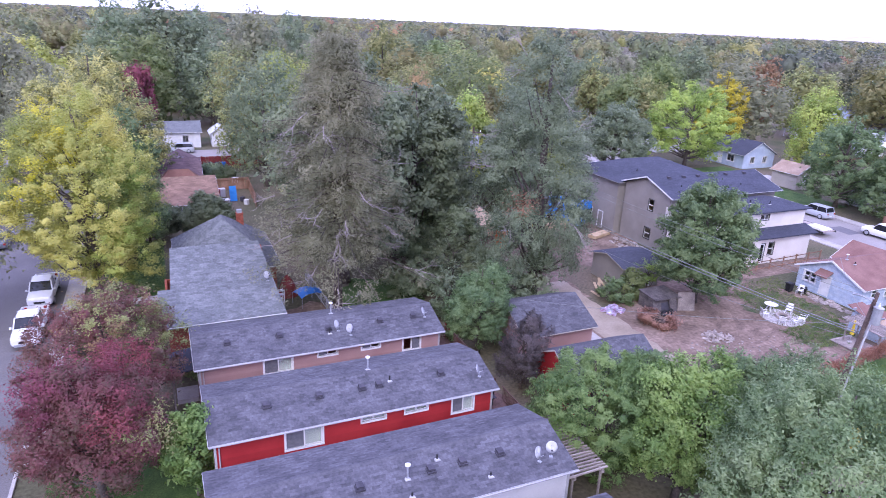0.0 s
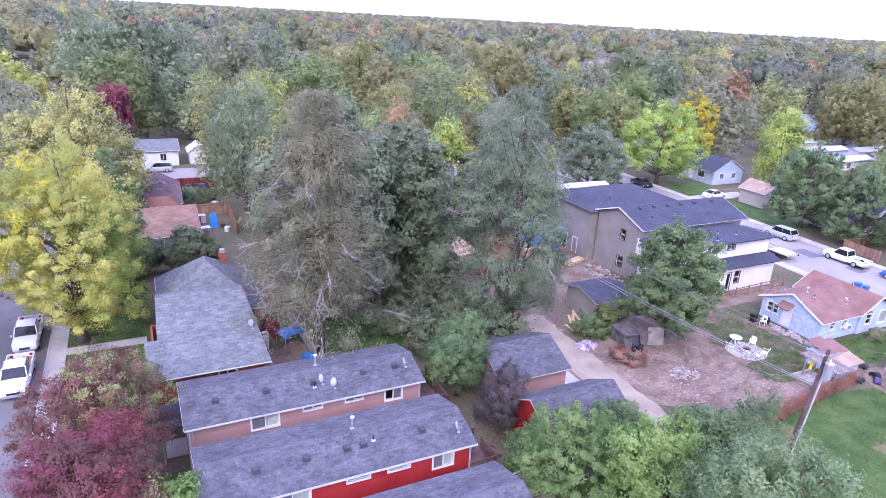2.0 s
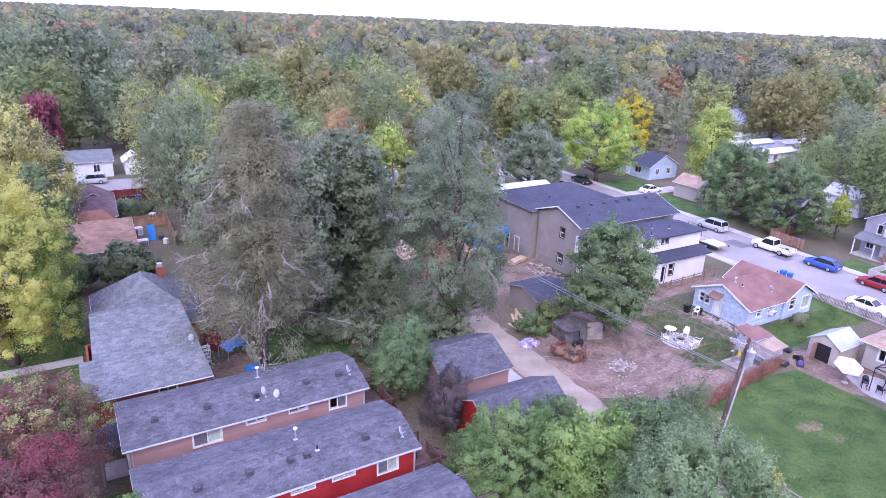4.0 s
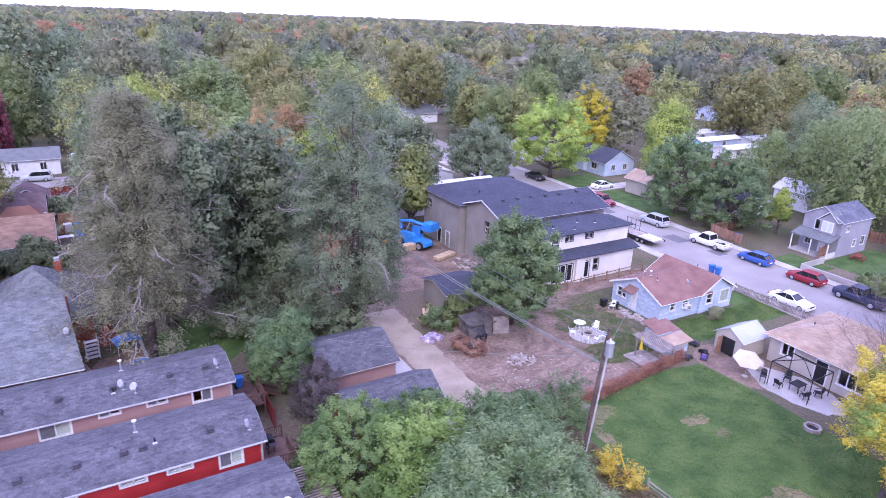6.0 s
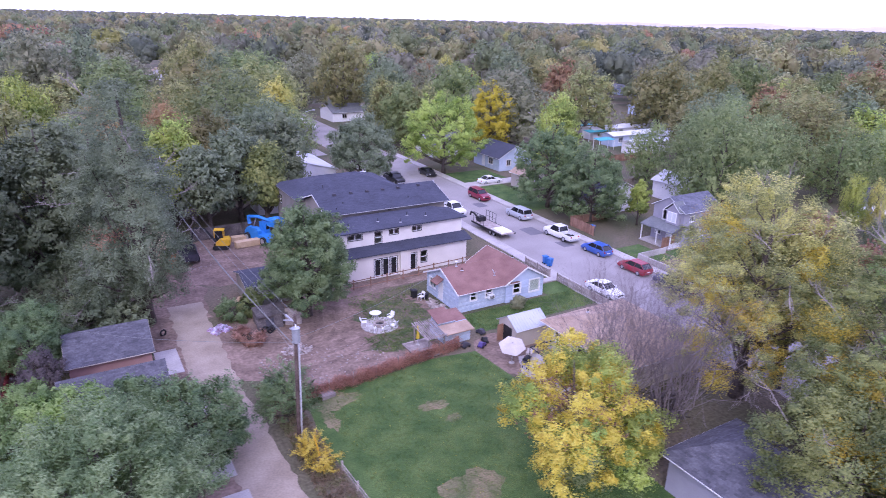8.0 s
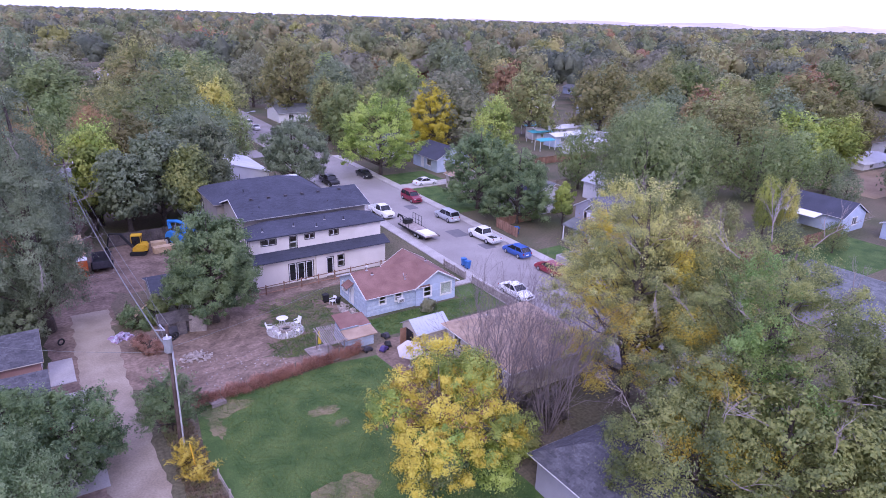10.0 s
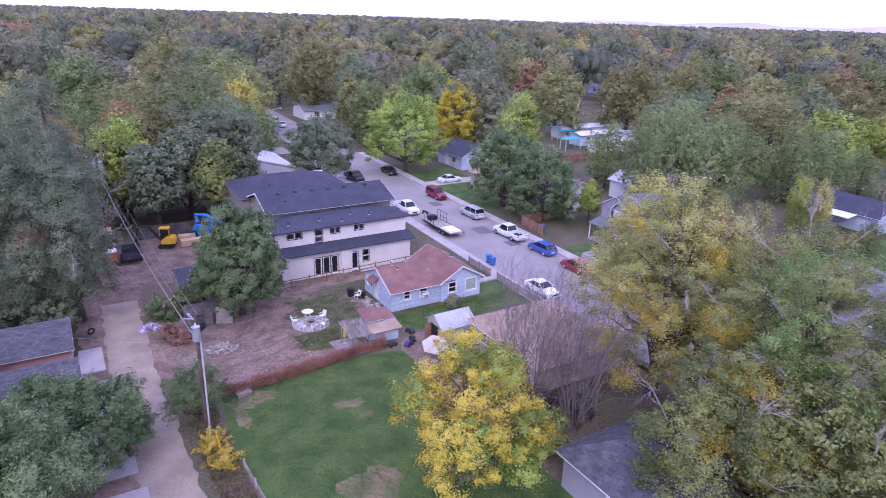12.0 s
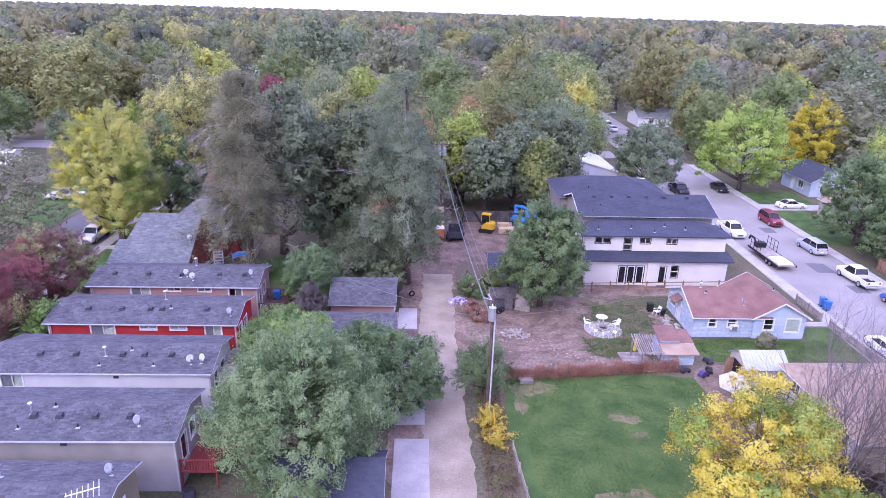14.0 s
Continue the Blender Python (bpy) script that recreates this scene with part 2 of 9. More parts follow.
PANEGREY = mat("grey_insect_screen", (0.13, 0.13, 0.15), (0.18, 0.18, 0.2), 5, 0.7, 0, 0.1, 60, 0.2)
BLIND = mat("pale_window_blind", (0.55, 0.57, 0.58), (0.63, 0.65, 0.65), 4, 0.7, 0, 0, 20, 0.05)
RUBBLE = mat("broken_grey_stone", (0.28, 0.235, 0.21), (0.42, 0.365, 0.33), 2, 0.95, 0, 0.4, 9, 0.2, 0.25)
LITTER = mat("coloured_junk_fabric", (0.35, 0.2, 0.32), (0.5, 0.5, 0.62), 2.5, 0.8, 0, 0.2, 9, 0.3, 0.4)
LAMP = mat("lamp_lens", (0.6, 0.6, 0.58), (0.7, 0.7, 0.68), 4, 0.2, 0, 0, 20, 0.05)
TAIL = mat("red_lamp_lens", (0.3, 0.02, 0.02), (0.36, 0.03, 0.03), 4, 0.25, 0, 0, 20, 0.05)
PAINT = {k: mat(k + "_car_paint", c, [v * 1.08 for v in c], 2, 0.28, 0.0, 0, 20, 0.03, spec=0.6) for k, c in {
    "white": (0.74, 0.74, 0.76), "silver": (0.42, 0.44, 0.47), "red": (0.22, 0.025, 0.05), "crimson": (0.27, 0.015, 0.03),
    "blue": (0.035, 0.1, 0.36), "navy": (0.02, 0.028, 0.07), "black": (0.015, 0.015, 0.018), "grey": (0.14, 0.15, 0.17)}.items()}
L_OLIVE = leaf("olive_green_leaves", (0.07, 0.082, 0.026), (0.13, 0.143, 0.045), (0.205, 0.205, 0.068), 0.4, 0.025, 0.25, gain=2.05, grey=0.07)
L_GREEN = leaf("mid_green_leaves", (0.056, 0.084, 0.028), (0.105, 0.142, 0.045), (0.165, 0.2, 0.068), hue=0.012, tone=0.2, gain=2.0, grey=0.07)
L_GREY = leaf("grey_green_leaves", (0.08, 0.094, 0.043), (0.138, 0.154, 0.072), (0.21, 0.22, 0.105), 0.4, 0.01, 0.15, gain=1.75)
L_PINE = leaf("brownish_pine_needles", (0.08, 0.09, 0.046), (0.142, 0.151, 0.078), (0.222, 0.222, 0.122), 0.35, 0.006, 0.06, grey=0.03, gain=1.7)
L_DARK = leaf("dark_green_leaves", (0.048, 0.068, 0.034), (0.088, 0.116, 0.055), (0.138, 0.168, 0.08), 0.4, 0.01, 0.22, gain=2.2, grey=0.08)
L_SILVER = leaf("silvery_willow_leaves", (0.066, 0.112, 0.043), (0.128, 0.195, 0.075), (0.222, 0.288, 0.126), 0.5, 0.006, 0.05, gain=1.55, each=0.3, grey=0.03)
L_FRESH = leaf("fresh_green_leaves", (0.05, 0.085, 0.036), (0.094, 0.148, 0.058), (0.162, 0.22, 0.09), 0.5, 0.006, 0.08, gain=1.7, each=0.3, grey=0.03)
L_LEAFY = leaf("leafy_green_leaves", (0.052, 0.1, 0.032), (0.102, 0.175, 0.052), (0.18, 0.26, 0.085), 0.5, 0.006, 0.05, gain=1.65, each=0.2, grey=0.03)
L_SPRING = leaf("light_fresh_green_leaves", (0.065, 0.12, 0.032), (0.125, 0.21, 0.052), (0.22, 0.31, 0.09), 0.5, 0.006, 0.05, gain=1.65, each=0.3, grey=0.03)
L_ELM = leaf("grey_green_elm_leaves", (0.052, 0.073, 0.04), (0.092, 0.12, 0.062), (0.15, 0.182, 0.098), 0.4, 0.006, 0.05, each=0.3, grey=0.04)
L_LIME = leaf("yellow_green_leaves", (0.09, 0.135, 0.03), (0.178, 0.237, 0.05), (0.31, 0.362, 0.082), 0.3, 0.012, 0.15, gain=1.75, grey=0.03)
L_TURN = leaf("yellowing_maple_leaves", (0.14, 0.175, 0.045), (0.26, 0.285, 0.065), (0.42, 0.4, 0.1), 0.12, 0.006, 0.05, gain=1.6, grey=0.05)
L_YELLOW = leaf("golden_yellow_leaves", (0.36, 0.27, 0.04), (0.48, 0.39, 0.055), (0.55, 0.49, 0.09), 0.5, 0.006, 0.05, each=0.45, gain=1.35, grey=0.03)
L_GOLD = leaf("bright_yellow_leaves", (0.36, 0.325, 0.03), (0.46, 0.42, 0.04), (0.53, 0.49, 0.075), 0.5, 0.006, 0.05, each=0.3, gain=1.3, grey=0.0)
L_PALE = leaf("pale_yellow_green_leaves", (0.085, 0.105, 0.042), (0.165, 0.182, 0.064), (0.34, 0.33, 0.105), 0.3, 0.006, 0.06, each=0.35, gain=1.9, grey=0.03)
L_MIXED = leaf("green_leaves_turning_yellow", (0.066, 0.09, 0.034), (0.128, 0.16, 0.05), (0.23, 0.25, 0.076), 0.28, 0.006, 0.06, gain=1.7, each=0.3, grey=0.03)
L_RED = leaf("purple_red_leaves", (0.085, 0.074, 0.034), (0.13, 0.073, 0.048), (0.185, 0.07, 0.062), 0.45, 0.006, 0.06, gain=1.55, each=0.3, grey=0.1)
L_PURPLE = leaf("dark_purple_leaves", (0.046, 0.042, 0.036), (0.078, 0.068, 0.058), (0.118, 0.1, 0.088), 0.6, 0.006, 0.06, gain=1.6, each=0.3)
L_CRIMSON = leaf("crimson_leaves", (0.15, 0.045, 0.045), (0.22, 0.055, 0.06), (0.3, 0.08, 0.08), 0.35, 0.012, 0.1, gain=1.3)
L_ORANGE = leaf("orange_brown_leaves", (0.14, 0.1, 0.04), (0.23, 0.155, 0.058), (0.33, 0.21, 0.08), 0.35, 0.03, 0.2, gain=1.4)
L_DRY = leaf("dry_red_brown_vine", (0.14, 0.07, 0.042), (0.26, 0.13, 0.08), (0.38, 0.22, 0.14), 0.8, 0.006, 0.08, gain=1.35, grey=0.0, each=0.35)
L_BRUSH = leaf("dead_orange_brown_brush", (0.2, 0.1, 0.06), (0.33, 0.17, 0.1), (0.45, 0.27, 0.17), 0.8, 0.006, 0.05, gain=1.1)
L_WEED = leaf("dry_weed_stems", (0.15, 0.12, 0.06), (0.25, 0.2, 0.11), (0.2, 0.22, 0.08), 0.8, 0.012, 0.15, gain=1.3)
L_GRASS = leaf("grass_blades", (0.06, 0.11, 0.034), (0.1, 0.16, 0.042), (0.17, 0.21, 0.065), 0.5, 0.01, 0.1, gain=1.5, grey=0.03)
FAR = {k: leaf("distant_" + k + "_leaves", *c, 0.055, 0.02, 0.1, 0.4, 0.12, 1.8, 0.14, 0.08) for k, c in {
    "olive": ((0.075, 0.08, 0.033), (0.135, 0.136, 0.053), (0.205, 0.195, 0.078)), "green": ((0.06, 0.08, 0.034), (0.108, 0.133, 0.052), (0.165, 0.185, 0.078)), "dark": ((0.04, 0.053, 0.033), (0.07, 0.085, 0.05), (0.11, 0.124, 0.07)),
    "grey": ((0.075, 0.084, 0.05), (0.125, 0.134, 0.077), (0.185, 0.19, 0.115)), "lime": ((0.11, 0.13, 0.036), (0.185, 0.2, 0.052), (0.27, 0.265, 0.078)), "orange": ((0.13, 0.085, 0.042), (0.2, 0.128, 0.056), (0.27, 0.17, 0.076)),
    "crimson": ((0.12, 0.05, 0.04), (0.19, 0.074, 0.05), (0.25, 0.1, 0.06))}.items()}
# pale lavender base colour stands in for the haze over the far hills
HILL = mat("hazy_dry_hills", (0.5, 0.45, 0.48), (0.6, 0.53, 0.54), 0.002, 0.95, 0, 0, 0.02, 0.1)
OLDWOOD = mat("dark_old_planks", (0.075, 0.065, 0.065), (0.14, 0.12, 0.115), 1.5, 0.9, 0, 0.4, 10, 0.3, 0.25)
WIRE = mat("weathered_cable", (0.2, 0.21, 0.2), (0.3, 0.31, 0.29), 3, 0.5, 0.3, 0, 20, 0.05)
DISHGREY = mat("pale_grey_dish", (0.5, 0.5, 0.53), (0.6, 0.6, 0.62), 3, 0.5, 0, 0.03, 20, 0.05)

# ---- builders ----
class Build:
    """Collects corners and faces, and makes one mesh of them."""

    def __init__(self):
        self.v, self.f = [], []

    def face(self, *pts):
        k = len(self.v)
        self.v += [tuple(p) for p in pts]
        self.f.append(tuple(range(k, k + len(pts))))
        return self

    def box(self, x0, x1, y0, y1, z0, z1, m=None):
        k = len(self.v)
        c = [Vector((x, y, z)) for z in (z0, z1) for x, y in ((x0, y0), (x1, y0), (x1, y1), (x0, y1))]
        self.v += [tuple(m @ p) if m else tuple(p) for p in c]
        self.f += [tuple(k + i for i in q) for q in ((3, 2, 1, 0), (4, 5, 6, 7), (0, 1, 5, 4), (1, 2, 6, 5), (2, 3, 7, 6), (3, 0, 4, 7))]
        return self

    def slab(self, pts, drop):
        """A flat polygon, counter-clockwise from above, thickened by the vector drop."""
        k, n, d = len(self.v), len(pts), Vector(drop)
        self.v += [tuple(p) for p in pts] + [tuple(Vector(p) + d) for p in pts]
        self.f += [tuple(k + i for i in range(n)), tuple(k + n + i for i in reversed(range(n)))]
        self.f += [(k + i, k + n + i, k + n + (i + 1) % n, k + (i + 1) % n) for i in range(n)]
        return self

    def tube(self, pts, radii, n=6, cap=True):
        k = len(self.v)
        pts = [Vector(p) for p in pts]
        if not isinstance(radii, (list, tuple)):
            radii = [radii] * len(pts)
        for i, (p, r) in enumerate(zip(pts, radii)):
            d = (pts[min(i + 1, len(pts) - 1)] - pts[max(i - 1, 0)]).normalized()
            a = d.orthogonal().normalized() if abs(d.z) > 0.9 else d.cross(Vector((0, 0, 1))).normalized()
            b = d.cross(a)
            self.v += [tuple(p + r * (math.cos(2 * math.pi * j / n) * a + math.sin(2 * math.pi * j / n) * b)) for j in range(n)]
        for i in range(len(pts) - 1):
            for j in range(n):
                q = k + i * n
                self.f.append((q + j, q + (j + 1) % n, q + n + (j + 1) % n, q + n + j))
        if cap:
            self.f += [tuple(k + j for j in reversed(range(n))), tuple(k + (len(pts) - 1) * n + j for j in range(n))]
        return self

    def rings(self, rings, cap=True):
        """A skin over rings of equally many corners."""
        k, n = len(self.v), len(rings[0])
        for r in rings:
            self.v += [tuple(p) for p in r]
        for i in range(len(rings) - 1):
            for j in range(n):
                q = k + i * n
                self.f.append((q + j, q + (j + 1) % n, q + n + (j + 1) % n, q + n + j))
        if cap:
            self.f += [tuple(k + j for j in reversed(range(n))), tuple(k + (len(rings) - 1) * n + j for j in range(n))]
        return self

    def mesh(self, name, material, smooth=False, tidy=True, weld=False):
        me = bpy.data.meshes.new(name)
        me.from_pydata(self.v, [], self.f)
        if tidy and len(self.f) < 4000:
            bm = bmesh.new()
            bm.from_mesh(me)
            if weld:
                bmesh.ops.remove_doubles(bm, verts=bm.verts, dist=0.001)
            bmesh.ops.recalc_face_normals(bm, faces=bm.faces)
            bm.to_mesh(me)
            bm.free()
        if smooth:
            me.polygons.foreach_set("use_smooth", [True] * len(me.polygons))
        me.materials.append(material)
        return me


def part(name, build, material, parent, label="", smooth=False, kind=""):
    """One mesh under a thing or a part."""
    ob = new(name, build if isinstance(build, bpy.types.Mesh) else build.mesh(name, material, smooth))
    ob.parent = parent
    return tagged(ob, label, kind=kind)


def thing(name, label, category, group="", at=(0, 0, 0), turn=0.0):
    ob = new(name)
    ob.empty_display_size = 0.2
    ob.matrix_basis = pose(*at, 0, 0, turn)
    return tagged(ob, label, category, group)


def solid(name, build, material, label, category, group="", kind="", smooth=False):
    return tagged(new(name, build.mesh(name, material, smooth)), label, category, group, kind)


def bar(b, p, q, w, h):
    """A square bar from p to q, w wide and h high."""
    p, q = Vector(p), Vector(q)
    d = (q - p).normalized()
    s = d.cross(Vector((0, 0, 1)))
    s = (s.normalized() if s.length > 0.01 else Vector((1, 0, 0))) * w / 2
    u = s.cross(d).normalized() * h / 2
    return b.rings([[e + s + u, e - s + u, e - s - u, e + s - u] for e in (p, q)])


def ball(b, c, r, n=8, m=6, squash=1.0, rough=0.0):
    c = Vector(c)
    return b.rings([[c + Vector((r * math.sin(math.pi * i / m) * math.cos(2 * math.pi * j / n), r * math.sin(math.pi * i / m) * math.sin(2 * math.pi * j / n),
                                 -r * squash * math.cos(math.pi * i / m))) * (1 + rough * random.uniform(-1, 1)) - c * 0 for j in range(n)] for i in
                    [0.15] + list(range(1, m)) + [m - 0.15]])


# ---- houses ----
def wall(b, p, q, z0, z1, holes=(), thick=0.16):
    """A wall from p to q with openings (u0, u1, z0, z1); its outer face is to the right of the way."""
    p, q = Vector((*p, 0)), Vector((*q, 0))
    d, length = (q - p).normalized(), (q - p).length
    m = Matrix.Translation(p) @ Matrix((d, Vector((-d.y, d.x, 0)), Vector((0, 0, 1)))).transposed().to_4x4()
    us = sorted({0.0, length, *[h[0] for h in holes], *[h[1] for h in holes]})
    zs = sorted({z0, z1, *[h[2] for h in holes], *[h[3] for h in holes]})
    for a, c in zip(us, us[1:]):
        for e, g in zip(zs, zs[1:]):
            if not any(h[0] - 1e-4 < (a + c) / 2 < h[1] + 1e-4 and h[2] - 1e-4 < (e + g) / 2 < h[3] + 1e-4 for h in holes):
                b.box(a, c, 0, thick, e, g, m)
    return m


def boards(b, m, length, z0, z1, holes, rise=0.2):
    """Lapped boards over a wall, cut out round its openings."""
    z = z0
    while z < z1 - 0.02:
        top = min(z + rise, z1)
        cuts = sorted((max(h[0] - 0.09, 0), min(h[1] + 0.09, length)) for h in holes if h[2] - 0.09 < top and h[3] + 0.09 > z)
        u = 0.0
        for a, c in cuts + [(length, length)]:
            if a - u > 0.03:
                b.rings([[m @ Vector((e, -0.032, z)), m @ Vector((e, -0.008, top)), m @ Vector((e, 0.0, top)), m @ Vector((e, 0.0, z))] for e in (u, a)])
            u = max(u, c)
        z = top


def window(house, m, hole, frame_mat=None, panes=2, shade=0, upright=True, trim=0.1, sash_mat=None, screen=0):
    """A window in its opening: a trim frame, panes with bars between them, and a blind behind those that have one."""
    u0, u1, z0, z1 = hole
    frame_mat = frame_mat or WHITE
    b = Build()
    b.box(u0 - trim, u1 + trim, -0.05, 0.03, z1, z1 + trim, m).box(u0 - trim, u1 + trim, -0.07, 0.03, z0 - trim, z0, m)
    b.box(u0 - trim, u0, -0.05, 0.03, z0, z1, m).box(u1, u1 + trim, -0.05, 0.03, z0, z1, m)
    w = part("window", b, frame_mat, house)
    n = panes
    for i in range(n):
        if upright:
            a, c, e, g = u0 + (u1 - u0) * i / n, u0 + (u1 - u0) * (i + 1) / n, z0, z1
        else:
            a, c, e, g = u0, u1, z0 + (z1 - z0) * i / n, z0 + (z1 - z0) * (i + 1) / n
        s = Build().box(a, c, 0.032, 0.07, e, e + 0.05, m).box(a, c, 0.032, 0.07, g - 0.05, g, m)
        s.box(a, a + 0.05, 0.032, 0.07, e + 0.05, g - 0.05, m).box(c - 0.05, c, 0.032, 0.07, e + 0.05, g - 0.05, m)
        part("sash", s, sash_mat or frame_mat, w)
        pane = part("pane", Build().box(a + 0.05, c - 0.05, 0.045, 0.055, e + 0.05, g - 0.05, m), GLASS, w)
        pane.visible_shadow = False
        # a flat mid-grey sheet in front of each pane picked by its bit
        if screen & (1 << i):
            part("insect_screen", Build().box(a + 0.03, c - 0.03, 0.021, 0.026, e + 0.03, g - 0.03, m), PANEGREY, w, "grey insect screen")
        if shade & (1 << i):
            part("blind", Build().box(a + 0.03, c - 0.03, 0.11, 0.125, e + 0.02, g - 0.02, m), BLIND, w, "pale closed blind")
    return w


def door(house, m, hole, material=None, glazed=False, trim=0.09, trim_mat=None):
    u0, u1, z0, z1 = hole
    b = Build().box(u0 - trim, u1 + trim, -0.04, 0.03, z1, z1 + trim, m).box(u0 - trim, u0, -0.04, 0.03, z0, z1, m).box(u1, u1 + trim, -0.04, 0.03, z0, z1, m)
    d = part("door", b, trim_mat or WHITE, house)
    leaf_b = Build()
    if glazed:
        leaf_b.box(u0, u0 + 0.12, 0.032, 0.075, z0, z1, m).box(u1 - 0.12, u1, 0.032, 0.075, z0, z1, m)
        leaf_b.box(u0 + 0.12, u1 - 0.12, 0.032, 0.075, z0, z0 + 0.2, m).box(u0 + 0.12, u1 - 0.12, 0.032, 0.075, z1 - 0.12, z1, m)
        g = part("pane", Build().box(u0 + 0.12, u1 - 0.12, 0.05, 0.06, z0 + 0.2, z1 - 0.12, m), CARGLASS, d)
        g.visible_shadow = False
    else:
        leaf_b.box(u0, u1, 0.04, 0.085, z0, z1, m)
        for e, g in ((0.2, 0.85), (1.05, 1.8)):
            leaf_b.box(u0 + 0.14, u1 - 0.14, 0.03, 0.04, z0 + e, z0 + g, m)
    part("door_leaf", leaf_b, material or WHITE, d)
    part("door_handle", Build().box(u1 - 0.12, u1 - 0.06, -0.02, 0.03, z0 + 0.95, z0 + 1.05, m), METAL, d)
    return d


def shingles(b, a, c, d, e, rise=0.17, wide=0.36):
    """Courses of shingles on a roof plane with the eave a-c and the ridge e-d; each tab is an island of its own."""
    a, c, d, e = (Vector(p) for p in (a, c, d, e))
    up = (c - a).cross(e - a).normalized()
    rows = max(2, round(((e + d) / 2 - (a + c) / 2).length / rise))
    for i in range(rows):
        s, t = i / rows, (i + 1.0) / rows
        l0, r0, l1, r1 = a.lerp(e, s), c.lerp(d, s), a.lerp(e, t), c.lerp(d, t)
        length = (r0 - l0).length
        n = max(1, round(length / wide))
        cuts = [0.0] + [min(max((j + 0.5 * (i % 2) + random.uniform(-0.25, 0.25)) / n, 0.001), 0.999) for j in range(1, n)] + [1.0]
        cuts.sort()
        for f, g in zip(cuts, cuts[1:]):
            lift = up * random.uniform(0.007, 0.013)
            p, q, r, w = l0.lerp(r0, f), l0.lerp(r0, g), l1.lerp(r1, g), l1.lerp(r1, f)
            k = len(b.v)
            b.v += [tuple(v) for v in (p + up * 0.004, q + up * 0.004, q + lift, p + lift, r + up * 0.006, w + up * 0.006)]
            b.f += [(k, k + 1, k + 2, k + 3), (k + 3, k + 2, k + 4, k + 5)]


def roof(house, planes, material, fine=True, thick=0.14, trim=None, skip=()):
    """A roof of planes (eave a, eave c, ridge d, ridge e), seen counter-clockwise from above: deck, shingles and fascia boards."""
    deck, tabs, edges = Build(), Build(), []
    for i, (a, c, d, e) in enumerate(planes):
        pts = [a, c, d, e] if (Vector(d) - Vector(e)).length > 0.02 else [a, c, d]
        deck.slab(pts, (0, 0, -thick))
        if fine:
            shingles(tabs, a, c, d, e, *(fine if isinstance(fine, tuple) else ()))
        if trim and i not in skip:
            a2, c2 = Vector(a), Vector(c)
            out = (a2 - c2).cross(Vector((0, 0, 1))).normalized() * -0.016
            edges.append(bar(Build(), a2 + out - Vector((0, 0, 0.05)), c2 + out - Vector((0, 0, 0.045)), 0.03, 0.07))
    r = part("roof", deck.mesh("roof", material, weld=True), material, house)
    if fine:
        part("shingle_layer", tabs.mesh("shingle_layer", material, tidy=False), material, r, kind="stuff")
    for e in edges:
        part("fascia", e, trim, r)
    return r


def gable_planes(x0, x1, y0, y1, ze, zr, along="x", over=0.4, rake=0.3):
    """The two planes of a gable roof over a box; ze is at the outer edge of the eaves."""
    if along == "x":
        ym = (y0 + y1) / 2
        xa, xb, ya, yb = x0 - rake, x1 + rake, y0 - over, y1 + over
        return [((xa, ya, ze), (xb, ya, ze), (xb, ym, zr), (xa, ym, zr)), ((xb, yb, ze), (xa, yb, ze), (xa, ym, zr), (xb, ym, zr))]
    xm = (x0 + x1) / 2
    xa, xb, ya, yb = x0 - over, x1 + over, y0 - rake, y1 + rake
    return [((xb, ya, ze), (xb, yb, ze), (xm, yb, zr), (xm, ya, zr)), ((xa, yb, ze), (xa, ya, ze), (xm, ya, zr), (xm, yb, zr))]


def hip_planes(x0, x1, y0, y1, ze, zr, over=0.4):
    xa, xb, ya, yb = x0 - over, x1 + over, y0 - over, y1 + over
    w = min(xb - xa, yb - ya) / 2
    xm, ym = (xa + xb) / 2, (ya + yb) / 2
    if xb - xa >= yb - ya:
        p, q = (xa + w, ym, zr), (xb - w, ym, zr)
        return [((xa, ya, ze), (xb, ya, ze), q, p), ((xb, yb, ze), (xa, yb, ze), p, q), ((xa, yb, ze), (xa, ya, ze), p, p), ((xb, ya, ze), (xb, yb, ze), q, q)]
    p, q = (xm, ya + w, zr), (xm, yb - w, zr)
    return [((xa, ya, ze), (xb, ya, ze), p, p), ((xb, yb, ze), (xa, yb, ze), q, q), ((xa, yb, ze), (xa, ya, ze), p, q), ((xb, ya, ze), (xb, yb, ze), q, p)]


def rakes(r, planes, material, width=0.1):
    """Boards along the sloping edges of gables."""
    for a, c, d, e in planes:
        for p, q in ((a, e), (c, d)):
            part("rake_board", bar(Build(), Vector(p) - Vector((0, 0, 0.06)), Vector(q) - Vector((0, 0, 0.06)), 0.03, width), material, r)


